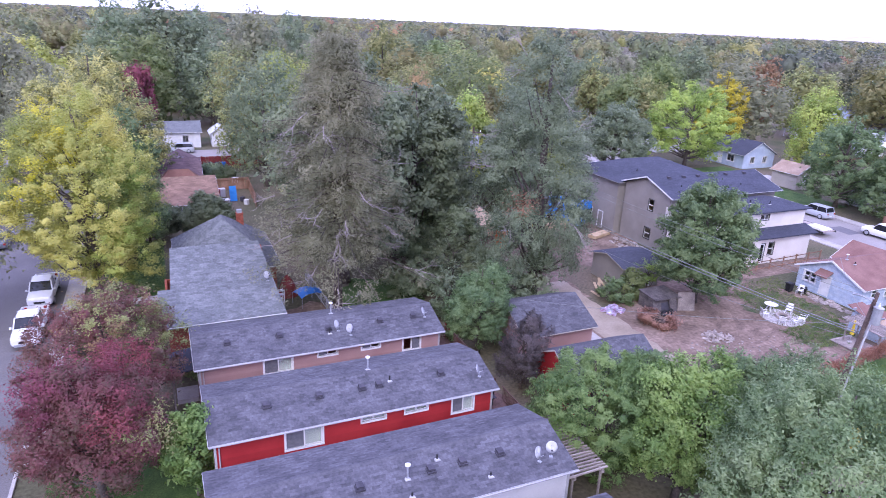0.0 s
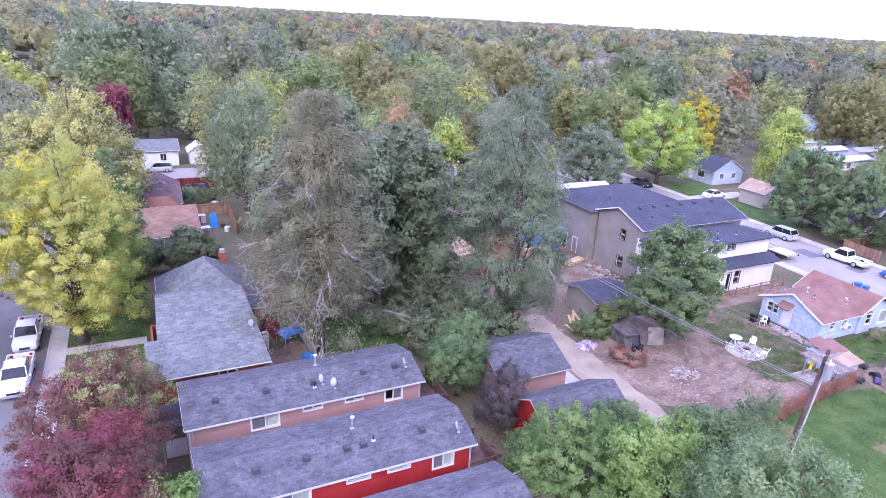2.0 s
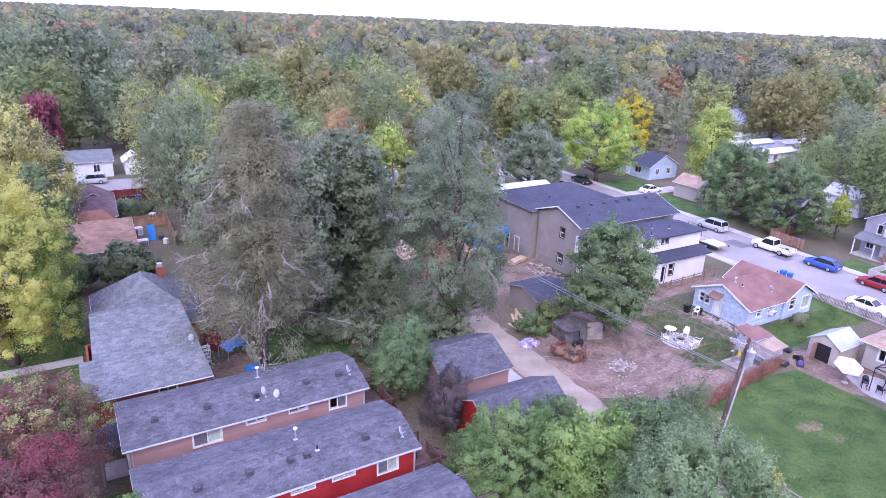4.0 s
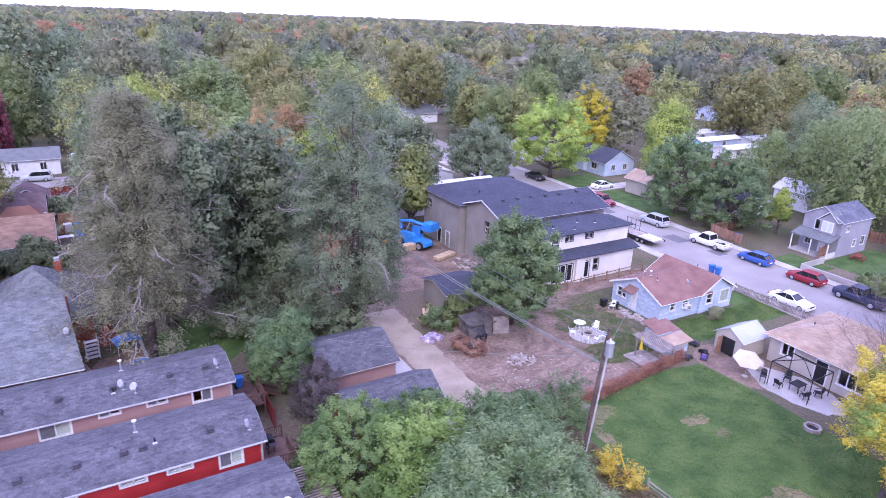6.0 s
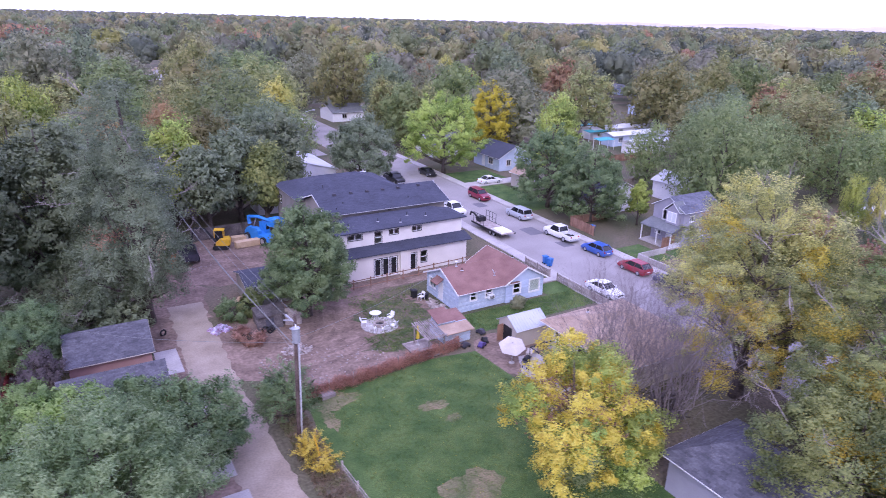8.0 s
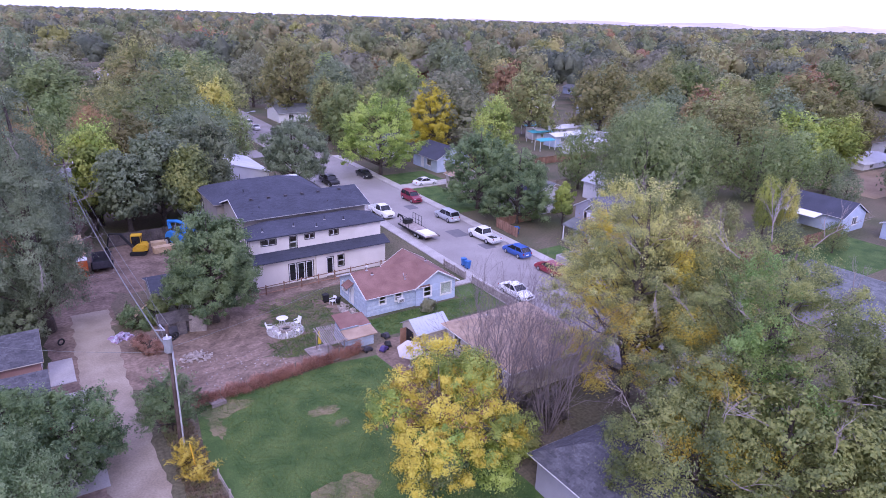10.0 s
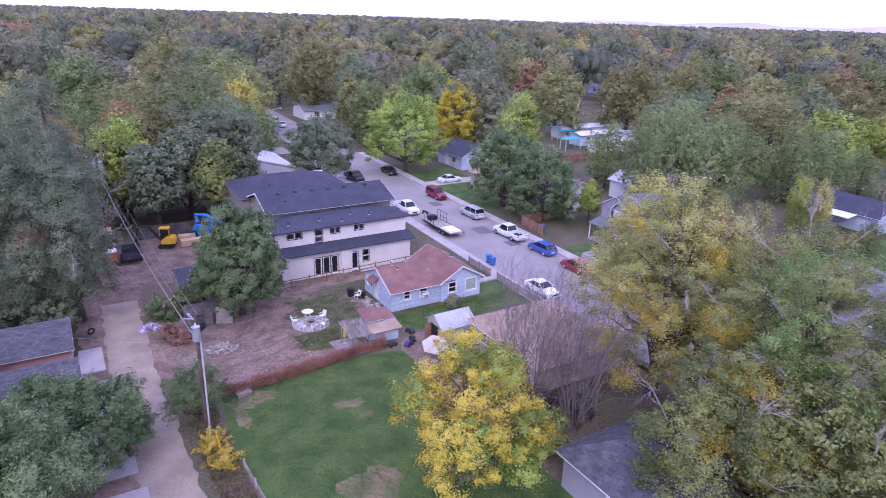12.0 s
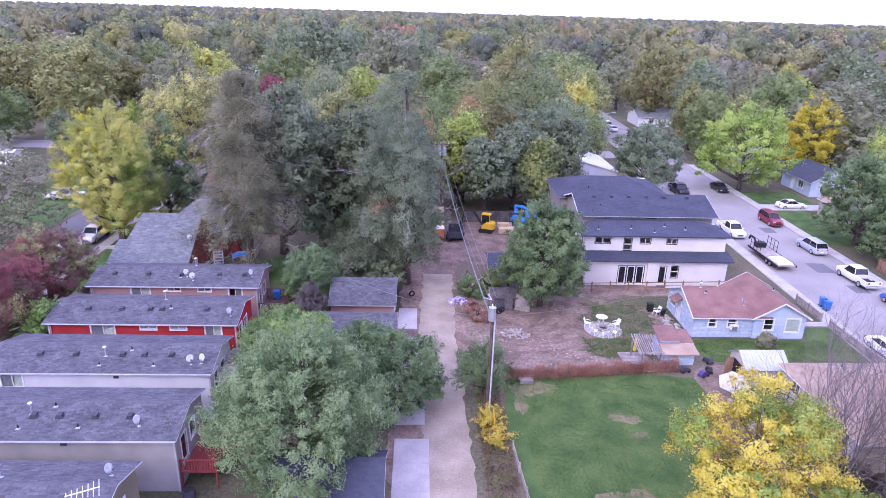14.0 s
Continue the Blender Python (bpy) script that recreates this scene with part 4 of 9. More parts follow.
sheet("dirt_yard", blotch(9.5, 48, 4.0, 4.5, 20, 10, 0.12), 0.008, DIRT, "dusty play yard beside the house", "ground")
sheet("dirt_yard", blotch(57.5, 25.3, 3.6, 4.2, 20, 12, 0.12), 0.011, DIRT, "trodden dirt around the shed", "ground")
sheet("lawn", [(38.2, 27.4), (37.4, 21), (38.2, 8), (40, -6), (56, -6), (55.5, 8), (54.7, 16), (55.0, 22), (54.6, 27.3), (50.5, 27.9), (44, 27.2)], 0.014, GRASS, "mown green back lawn with fallen leaves", "lawn")
for i, (x, y, rx, ry) in enumerate(((46.8, 21.4, 1.2, 0.6), (47.4, 19.2, 0.7, 0.5), (44.4, 11.6, 1.9, 2.4), (42.0, 7.6, 1.4, 1.8), (40.0, 25.6, 2.0, 1.0), (38.9, 23.4, 0.6, 1.4))):
    sheet("dry_lawn_patch", blotch(x, y, rx, ry, 26, 50 + i, 0.35), 0.017 + 0.0005 * i, DRYGRASS, "dry yellowish patch in the lawn", "lawn", 0.002)
sheet("lawn", blotch(51.5, 38, 3.6, 4.6, 44, 21, 0.3), 0.013, THINGRASS, "patchy half-dry grass by the fire pit", "lawn")
sheet("lawn", blotch(49.8, 32.6, 3.8, 1.9, 44, 22, 0.32), 0.0125, THINGRASS, "patch of green grass beside the pergola", "lawn")
sheet("lawn", rect(57, 72.4, 30.2, 34.3), 0.013, GRASS, "green side lawn of the blue house", "lawn")
sheet("lawn", rect(68.9, 72.6, 34.3, 37.0), 0.0135, GRASS, "small green front lawn", "lawn")
sheet("lawn", rect(88.2, 98, 82.3, 90.5), 0.02, GRASS, "green front lawn", "lawn")
sheet("lawn", rect(87.6, 94.0, 62, 78.7), 0.02, GRASS, "green front lawn under street trees", "lawn")
sheet("lawn", rect(87, 91.5, 36, 42.2), 0.02, GRASS, "small front lawn of the two-storey house", "lawn")
sheet("dirt_yard", rect(163, 196, 33, 46), 0.02 + float(land(163)), DRYLOT, "empty lot of mown dry tan grass", "ground")
sheet("lawn", rect(-34, -20.5, 66, 100), 0.02, GRASS, "green front lawns across the side street", "lawn")
sheet("lawn", rect(116, 134, 14, 24), 0.02, GRASS, "green back lawn of the blue house", "lawn")
sheet("lawn", rect(92, 104, 31.5, 38.3), 0.02, GRASS, "green side yard", "lawn")
sheet("lawn", rect(-8.7, -2.2, 58.2, 74), 0.02, GRASS, "green front lawn beside the grey-roofed house", "lawn")
sheet("lawn", rect(-8.7, -2.6, 44, 56.8), 0.02, GRASS, "green front lawn", "lawn")
sheet("lawn", rect(-8.7, -1.3, 14, 38), 0.016, GRASS, "dark green lawn under the red trees", "lawn")
sheet("lawn", blotch(15.6, 51.6, 4.4, 5.0, 24, 31, 0.16), 0.012, GRASS, "green back garden under the conifer", "lawn")
for x0, x1, y0, y1 in ((28.6, 30.5, 36.0, 40.6), (28.9, 31.1, 28.6, 34.2), (29.0, 31.5, 10.5, 18.8), (28.9, 31.2, 20.5, 26.4)):
    walkway(x0, x1, y0, y1, 2.6, 0.05)
# a low line of dry hills on the horizon, distance haze put into their colour
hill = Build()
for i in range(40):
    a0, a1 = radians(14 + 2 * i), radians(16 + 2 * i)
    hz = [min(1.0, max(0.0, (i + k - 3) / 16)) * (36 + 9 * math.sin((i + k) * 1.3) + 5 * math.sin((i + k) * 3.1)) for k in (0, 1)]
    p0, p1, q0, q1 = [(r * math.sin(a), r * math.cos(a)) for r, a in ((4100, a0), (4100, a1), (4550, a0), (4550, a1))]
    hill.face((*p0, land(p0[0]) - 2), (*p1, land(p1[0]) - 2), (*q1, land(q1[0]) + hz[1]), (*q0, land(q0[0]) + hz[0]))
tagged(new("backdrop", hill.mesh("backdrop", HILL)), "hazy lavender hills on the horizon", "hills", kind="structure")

# ---- the row of long narrow houses ----
def dish(parent_at, turn, label="pale satellite dish on a roof mount"):
    d = thing("satellite_dish", label, "satellite dish", "satellite dishes", parent_at, turn)
    b = Build()
    rings = []
    for r, o in ((0.02, 0.0), (0.2, 0.03), (0.36, 0.1), (0.37, 0.12), (0.2, 0.05), (0.02, 0.02)):
        rings.append([Vector((0.25 - o * 0.9 + r * 0.35 * math.sin(a), r * math.cos(a), 0.62 + r * math.sin(a) - o * 0.2)) for a in [2 * math.pi * j / 14 for j in range(14)]])
    part("reflector", b.rings(rings, False), DISHGREY, d, "pale oval reflector", True)
    part("mast", Build().tube([(0, 0, 0), (0, 0, 0.35), (0.2, 0, 0.6)], 0.025, 6), METAL, d)
    part("feed_arm", Build().tube([(0.22, 0, 0.42), (-0.1, 0, 0.42), (-0.28, 0, 0.62)], 0.015, 5), METAL, d)
    part("receiver", Build().tube([(-0.28, -0.06, 0.64), (-0.28, 0.06, 0.64)], 0.05, 6), VENTGREY, d)
    part("foot_plate", Build().box(-0.12, 0.12, -0.1, 0.1, -0.04, 0.02), METAL, d)
    d.scale = (0.78, 0.78, 0.78)
    return d


def box_vent(at):
    v = thing("roof_vent", "dark low box vent on the shingles", "roof vent", "box vents on the roofs", at)
    part("hood", Build().slab([(-0.16, -0.18, 0.16), (0.16, -0.18, 0.16), (0.16, 0.16, 0.2), (-0.16, 0.16, 0.2)], (0, 0, -0.13)), VENTGREY, v)
    part("flange", Build().box(-0.22, 0.22, -0.24, 0.22, -0.05, 0.035), VENTGREY, v)
    return v


def pipe_vent(at, h=0.5, cap=True):
    v = thing("vent_pipe", "metal flue pipe on a white flashing" if cap else "black vent pipe on a white flashing", "vent pipe", "flue pipes on the roofs", at)
    part("pipe", Build().tube([(0, 0, -0.1), (0, 0, h)], 0.05, 8), METAL if cap else BLACK, v)
    part("flashing", Build().rings([[Vector((p * w, q * w, z - 0.2 * q * w)) for p, q in ((-1, -1), (1, -1), (1, 1), (-1, 1))] for w, z in ((0.14, -0.03), (0.13, 0.02), (0.055, 0.07))]), EAVE, v)
    if cap:
        part("cap", Build().tube([(0, 0, h), (0, 0, h + 0.05), (0, 0, h + 0.1), (0, 0, h + 0.16)], [0.07, 0.14, 0.14, 0.04], 8), WHITE, v)
    return v


def row_house(y, x0, x1, siding, label, wins, east_door=True, lap=0.2, roof_mat=None):
    """One long house with its ridge across the plot; y is its south wall."""
    roof_mat = roof_mat or ROOF
    z0, zw, ze, zr, deep = 0.0, 4.2, 4.15, 4.98, 5.2
    sides = {"s": [("window", a - x0, c - x0, e, g, o) for a, c, e, g, o in wins],
             "e": [("door", 1.0, 1.95, 1.3, 3.35, {"glazed": True}), ("window", 2.6, 3.5, 2.1, 3.3, {"panes": 1})] if east_door else [("window", 1.6, 2.8, 2.1, 3.3, {"panes": 2})],
             "w": [("window", 1.4, 3.0, 2.0, 3.3, {"panes": 2})]}
    h, inv, ms = house_box("row_house", label, (x0, x1, y, y + deep), z0, zw, siding, sides, "house", lap, "row of narrow houses", "x", zr - 0.12)
    planes = gable_planes(x0, x1, y, y + deep, ze, zr, "x", 0.35, 0.3)
    r = place(roof(h, planes, roof_mat, (0.16, 0.34), 0.1, EAVE), inv)
    rakes(r, planes, WHITE, 0.08)
    part("ridge_cap", Build().rings([[Vector((x, y + deep / 2 - 0.16, zr - 0.03)), Vector((x, y + deep / 2, zr + 0.05)), Vector((x, y + deep / 2 + 0.16, zr - 0.03))] for x in (x0 - 0.3, x1 + 0.3)]), roof_mat, r)
    for x in (x0, x1):
        place(part("corner_board", Build().box(x - 0.05, x + 0.07, y - 0.05, y + 0.07, z0, zw - 0.05), EAVE, h), inv)
    if not lap:
        for i in range(1, 5):
            xj = x0 + (x1 - x0) * (i + 0.12) / 5
            place(part("panel_joint", Build().box(xj - 0.02, xj + 0.02, y - 0.006, y - 0.001, z0 + 0.1, zw - 0.1), siding, h), inv)
        place(part("wall_vent", Build().box(x0 + 9.2, x0 + 9.55, y - 0.08, y - 0.001, 3.55, 3.75), VENTGREY, h, "dark square wall vent"), inv)
    gut = Build()
    bar(gut, (x0 - 0.3, y - 0.42, ze - 0.07), (x1 + 0.3, y - 0.42, ze - 0.07), 0.07, 0.055)
    gut.tube([(x0 + 0.2, y - 0.42, ze - 0.1), (x0 + 0.2, y - 0.09, ze - 0.4), (x0 + 0.2, y - 0.09, 0.1)], 0.035, 6)
    place(part("gutter", gut, EAVE, h), inv)
    return h


def slope_z(y, s, deep=5.2, ze=4.15, zr=4.98, over=0.35):
    """The height of a row house's roof at s from its south wall."""
    half = deep / 2 + over
    return ze + (zr - ze) * (1 - abs(s - deep / 2) / half)


big = {"panes": 2, "shade": 2, "screen": 1}
row_house(36.65, -0.6, 15.0, MAUVE, "long narrow house with mauve lap siding and a grey shingle roof",
          [(3.2, 4.9, 2.9, 3.9, {"panes": 2, "shade": 2, "screen": 1}), (6.6, 7.8, 3.55, 3.9, {"panes": 2, "screen": 1}), (9.5, 10.7, 3.55, 3.9, {"panes": 2, "screen": 1}), (12.4, 13.6, 2.95, 3.9, {"panes": 2, "screen": 2})])
row_house(28.9, -0.4, 15.1, REDSIDE, "long narrow house with barn-red lap siding and a grey shingle roof",
          [(3.1, 5.0, 2.75, 3.85, {"panes": 2, "shade": 2, "screen": 1}), (7.2, 8.5, 3.5, 3.85, {"panes": 2, "shade": 3}), (9.7, 11.0, 3.5, 3.85, {"panes": 2, "shade": 3}), (12.6, 13.9, 2.85, 3.85, {"panes": 2, "shade": 2, "screen": 1})])
row_house(21.15, -0.8, 15.3, OFFWHITE, "long narrow house with off-white siding and a grey shingle roof", [(0.3, 1.8, 2.75, 3.85, big)], lap=0)
row_house(13.4, -0.6, 15.5, TANSIDE, "long narrow house with grey-tan siding and a grey shingle roof", [(0.4, 1.9, 2.75, 3.85, big)], lap=0)
row_house(5.65, -0.6, 14.2, OLIVE, "long narrow house with olive-tan siding and a grey shingle roof", [(3.0, 4.9, 2.75, 3.85, big)], lap=0)
entry = thing("entry_canopy", "small dark-shingled canopy over the side entrance of the mauve house", "canopy", "", (-1.5, 40.4, 0))
part("roof_panel", Build().slab([(-0.75, -1.5, 2.6), (0.86, -1.5, 2.85), (0.86, 1.5, 2.85), (-0.75, 1.5, 2.6)], (0, 0, -0.1)), ROOF_DARK, entry)
for y in (-1.35, 1.35):
    part("post", Build().box(-0.68, -0.58, y - 0.05, y + 0.05, 0, 2.53), WOOD, entry)
part("step", Build().box(-0.5, 0.84, -0.8, 0.8, 0, 0.3), CONCRETE, entry)
for y, xs in ((36.65, (1.2, 4.4, 7.6, 11.2, 13.6)), (28.9, (2.4, 5.2, 7.6, 8.6, 12.4)), (21.15, (2.6, 5.2, 8.6, 10.2, 12.2)), (13.4, (6.4, 8.0, 10.2, 12.4)), (5.65, (8.0, 10.2))):
    for x in xs:
        box_vent((x, y + 1.45, slope_z(y, 1.45) + 0.02))
for x, y, s, h in ((8.3, 36.65, 3.5, 0.75), (7.6, 36.65, 1.0, 0.4), (8.4, 28.9, 2.9, 0.75), (9.3, 28.9, 1.6, 0.35), (7.4, 21.15, 1.3, 0.7), (9.1, 21.15, 1.9, 0.3), (7.3, 21.15, 0.4, 0.25),
                   (11.2, 21.15, 0.4, 0.25), (6.2, 13.4, 1.6, 0.75), (7.4, 13.4, 2.2, 0.3), (9.5, 13.4, 0.6, 0.3), (5.9, 13.4, 0.5, 0.3), (7.8, 5.65, 3.4, 0.7), (7.2, 5.65, 3.2, 0.3)):
    pipe_vent((x, y + s, slope_z(y, s)), h, h > 0.6)
for x, y, s, a in ((8.2, 36.65, 1.1, 140), (8.9, 36.65, 0.55, 120), (14.4, 36.65, 1.2, 150), (14.6, 28.9, 0.7, 150), (13.9, 21.15, 0.5, 120), (14.6, 21.15, 0.6, 60), (13.2, 13.4, 0.7, 150), (13.7, 5.65, 3.6, 160)):
    dish((x, y + s, slope_z(y, s) + 0.02), a)


def deck(x0, x1, y0, y1, z, label, stairs=True, wood=None):
    """A small wooden deck with posts, boards, railing and steps, at a house's east end."""
    wood = wood or DECKBROWN
    d = thing("deck", label, "deck", "back decks", ((x0 + x1) / 2, (y0 + y1) / 2, 0))
    cx, cy = (x0 + x1) / 2, (y0 + y1) / 2
    n = int((x1 - x0) / 0.14)
    plank = Build().box(0.006, 0.134, -(y1 - y0) / 2, (y1 - y0) / 2, z - 0.035, z).mesh("plank", wood)
    for i in range(n):
        p = part("plank", plank, wood, d)
        p.location = (x0 - cx + i * 0.14, 0, 0)
    for px, py in ((x0, y0), (x1, y0), (x0, y1), (x1, y1)):
        part("post", Build().box(px - cx - 0.05, px - cx + 0.05, py - cy - 0.05, py - cy + 0.05, 0, z + 1.0), wood, d)
    for a, c in (((x0, y0), (x1, y0)), ((x1, y0), (x1, y1 - 1.0)), ((x0, y1), (x1, y1))):
        for zz in (0.95, 0.12):
            part("rail", bar(Build(), (a[0] - cx, a[1] - cy, z + zz), (c[0] - cx, c[1] - cy, z + zz), 0.05, 0.08), wood, d)
        k = int(math.dist(a, c) / 0.16)
        for i in range(1, k):
            px, py = a[0] + (c[0] - a[0]) * i / k - cx, a[1] + (c[1] - a[1]) * i / k - cy
            part("baluster", Build().box(px - 0.02, px + 0.02, py - 0.02, py + 0.02, z + 0.12, z + 0.95), wood, d)
    if stairs:
        k = round(z / 0.18)
        for i in range(k):
            part("step", Build().box(x1 - cx + 0.06 + i * 0.26, x1 - cx + 0.34 + i * 0.26, y1 - cy - 0.98, y1 - cy - 0.06, z - 0.18 * (i + 1) - 0.04, z - 0.18 * (i + 1)), wood, d)
        for yy in (y1 - cy - 1.02, y1 - cy - 0.02):
            part("stringer", bar(Build(), (x1 - cx, yy, z - 0.2), (x1 - cx + k * 0.26, yy, 0.02), 0.05, 0.25), wood, d)
    return d


deck(15.1, 17.4, 36.9, 40.4, 1.25, "dark brown wooden deck behind the mauve house")
deck(15.2, 17.3, 29.2, 32.4, 1.25, "dark brown wooden deck with a barbecue")
deck(15.6, 17.8, 13.7, 17.4, 1.25, "red-stained wooden deck with steps behind the grey-tan house", wood=REDWOOD)


def pergola(x0, x1, y0, y1, z, n, label, material, tilt=0.0):
    p = thing("pergola", label, "pergola", "", ((x0 + x1) / 2, (y0 + y1) / 2, 0))
    cx, cy = (x0 + x1) / 2, (y0 + y1) / 2
    for px in (x0, x1):
        for py in (y0 + 0.2, y1 - 0.2):
            part("post", Build().box(px - cx - 0.05, px - cx + 0.05, py - cy - 0.05, py - cy + 0.05, 0, z - 0.05), material, p)
        part("beam", Build().box(px - cx - 0.06, px - cx + 0.06, y0 - cy, y1 - cy, z - 0.05, z + 0.12), material, p)
    for i in range(n):
        yy = y0 + (y1 - y0) * (i + 0.5) / n - cy
        s = part("slat", Build().box(x0 - cx - 0.35, x1 - cx + 0.35, -0.05, 0.05, 0.12, 0.2), material, p)
        s.location, s.rotation_euler = (0, yy, z), (0, 0, radians(random.uniform(-2, 2) + tilt))
    return p


pergola(15.9, 17.6, 21.3, 26.4, 3.0, 22, "weathered slatted pergola at the end of the off-white house", WOOD)


# ---- garages along the alley ----
def garage(box, ze, zr, siding, roof_mat, label, along="x", opening=None, fine=(0.17, 0.36), trim=None, over=0.35):
    x0, x1, y0, y1 = box
    sides = opening or {}
    h, inv, ms = house_box("garage", label, box, 0, ze + 0.08, siding, sides, "garage", 0, "", along, zr - 0.1)
    planes = gable_planes(x0, x1, y0, y1, ze, zr, along, over, 0.25)
    r = place(roof(h, planes, roof_mat, fine, 0.12, trim or BEIGE), inv)
    rakes(r, planes, trim or BEIGE)
    return h, inv


garage((22.1, 28.2, 36.7, 42.9), 2.35, 3.85, MAUVE, ROOF, "mauve garage with a grey shingle roof beside the alley",
       opening={"e": [("door", 0.9, 3.4, 0.05, 2.1, {"trim": 0.12})]})
garage((21.6, 28.5, 29.4, 34.2), 2.35, 3.9, REDSIDE, ROOF, "red garage with a grey shingle roof beside the alley", opening={"e": [("door", 1.0, 3.6, 0.05, 2.1, {"trim": 0.12})]})
garage((22.0, 28.5, 9.6, 14.2), 2.35, 3.9, TANSIDE, ROOF_DARK, "tan garage with a dark shingle roof beside the alley", opening={"e": [("door", 1.0, 3.6, 0.05, 2.1, {"trim": 0.12})]})
garage((38.6, 43.2, 46.2, 51.0), 2.35, 3.1, TAUPE, ROOF_DARK, "small taupe garage with a dark roof and a grey metal door", trim=BEIGE,
       opening={"s": [("door", 0.9, 3.4, 0.05, 2.05, {"material": METAL, "trim": 0.12})]})

# ---- new townhouse ----
dark = {"panes": 2, "frame_mat": BLACK, "trim": 0.05, "sash_mat": WHITE}
tall = {"panes": 2, "upright": False, "frame_mat": BLACK, "trim": 0.05, "sash_mat": WHITE}
TX0, TX1 = 49.7, 66.3
th, inv, ms = house_box("townhouse", "new cream and taupe two-storey townhouse with dark shingle roofs", (TX0, TX1, 47.5, 52.7), 0, 3.3, CREAM, {
    "s": [("door", 3.9, 4.82, 0.12, 2.4, {"glazed": True, "trim": 0.06, "trim_mat": BLACK}), ("door", 4.94, 5.86, 0.12, 2.4, {"glazed": True, "trim": 0.06, "trim_mat": BLACK}), ("door", 5.98, 6.9, 0.12, 2.4, {"glazed": True, "trim": 0.06, "trim_mat": BLACK}),
          ("door", 8.6, 9.5, 0.12, 2.4, {"glazed": True, "trim": 0.06, "trim_mat": BLACK}), ("window", 10.1, 10.9, 1.0, 2.45, tall)],
    "w": [("window", 1.6, 2.4, 0.9, 2.3, tall)]}, "townhouse")
holes = [(1.2, 3.0, 4.65, 5.3), (4.6, 5.5, 3.85, 5.3), (6.5, 7.7, 4.68, 5.3), (9.6, 10.8, 4.68, 5.3)]
ms_u = {}
for k, p, q, hs in (("s", (TX0, 48.8), (TX1, 48.8), holes), ("e", (TX1, 48.97), (TX1, 53.4), []), ("w", (TX0, 53.4), (TX0, 48.97), [(1.2, 1.9, 4.0, 5.3), (2.9, 3.6, 4.0, 5.3)])):
    b = Build()
    ms_u[k] = wall(b, p, q, 3.34, 5.64, hs)
    place(part("wall", b.mesh("wall", CREAM, weld=True), CREAM, th), inv)
    for hle in hs:
        place(window(th, ms_u[k], hle, **(tall if hle[3] - hle[2] > 1 else dark)), inv)
place(part("ceiling_slab", Build().box(TX0 + 0.2, TX1 - 0.2, 47.72, 52.6, 3.1, 3.28), CREAM, th), inv)
place(part("porch_bay", Build().box(56.9, 58.2, 47.22, 47.495, 0, 3.2), CREAM, th), inv)
place(roof(th, [((TX0 - 0.45, 46.95, 3.2), (TX1 + 0.45, 46.95, 3.2), (TX1 + 0.45, 48.79, 3.78), (TX0 - 0.45, 48.79, 3.78))], ROOF_DARK, (0.18, 0.4), 0.12, ROOF_DARK), inv)
place(roof(th, [((TX0 - 0.4, 48.3, 5.75), (TX1 + 0.4, 48.3, 5.75), (TX1 - 2.6, 52.7, 6.3), (TX0 + 2.6, 52.7, 6.3)),
                ((TX1 + 0.4, 48.3, 5.75), (TX1 + 0.4, 52.7, 5.75), (TX1 - 2.6, 52.7, 6.3), (TX1 - 2.6, 52.7, 6.3)),
                ((TX0 - 0.4, 52.7, 5.75), (TX0 - 0.4, 48.3, 5.75), (TX0 + 2.6, 52.7, 6.3), (TX0 + 2.6, 52.7, 6.3))], ROOF_DARK, (0.18, 0.4), 0.14, ROOF_DARK), inv)
# middle block with a gable to the west
h2, inv2, m2 = house_box("townhouse", "taupe middle block of the new townhouse with a dark gable roof", (50.2, 66.4, 53.4, 61.2), 0, 6.7, TAUPE, {
    "w": [("window", 4.4, 5.2, 4.4, 5.7, tall), ("window", 4.3, 5.3, 1.0, 2.3, tall)], "s": [("window", 8.0, 9.2, 6.35, 6.6, dark)]}, "townhouse", gables="x", zr=8.15)
pl = gable_planes(50.2, 66.4, 53.4, 61.2, 6.72, 8.3, "x", 0.7, 0.45)
r2 = place(roof(h2, pl, ROOF_DARK, (0.18, 0.4), 0.14, EAVE), inv2)
rakes(r2, pl, WHITE, 0.14)
h3, inv3, m3 = house_box("townhouse", "taupe rear block of the new townhouse with a dark hip roof", (49.4, 63.9, 61.6, 71.0), 0, 6.7, TAUPE, {
    "w": [("window", 1.2, 2.0, 4.2, 5.4, tall), ("window", 1.4, 2.3, 1.0, 2.2, tall), ("door", 4.0, 4.9, 0.1, 2.15, {"material": BLACK}), ("door", 6.2, 7.1, 0.1, 2.15, {"material": TAUPE})]}, "townhouse")
place(roof(h3, hip_planes(49.4, 63.9, 61.6, 71.0, 6.65, 8.4, 0.45), ROOF_DARK, (0.18, 0.4), 0.14, TAUPE), inv3)
for x in (52.4, 54.6, 56.8, 59.0, 61.2, 64.2):
    box_vent((x, 56.6, 8.08))
for x, y, z in ((52.8, 54.8, 7.2), (51.6, 53.8, 6.82), (61.6, 54.4, 7.05), (53.4, 63.3, 7.25)) + tuple((x, y, 5.755 + (y - 48.3) * 0.125) for x, y in ((55.4, 50.3), (59.6, 50.9), (57.9, 49.3), (61.8, 50.1), (51.5, 50.0))):
    pipe_vent((x, y, z), 0.45, False)

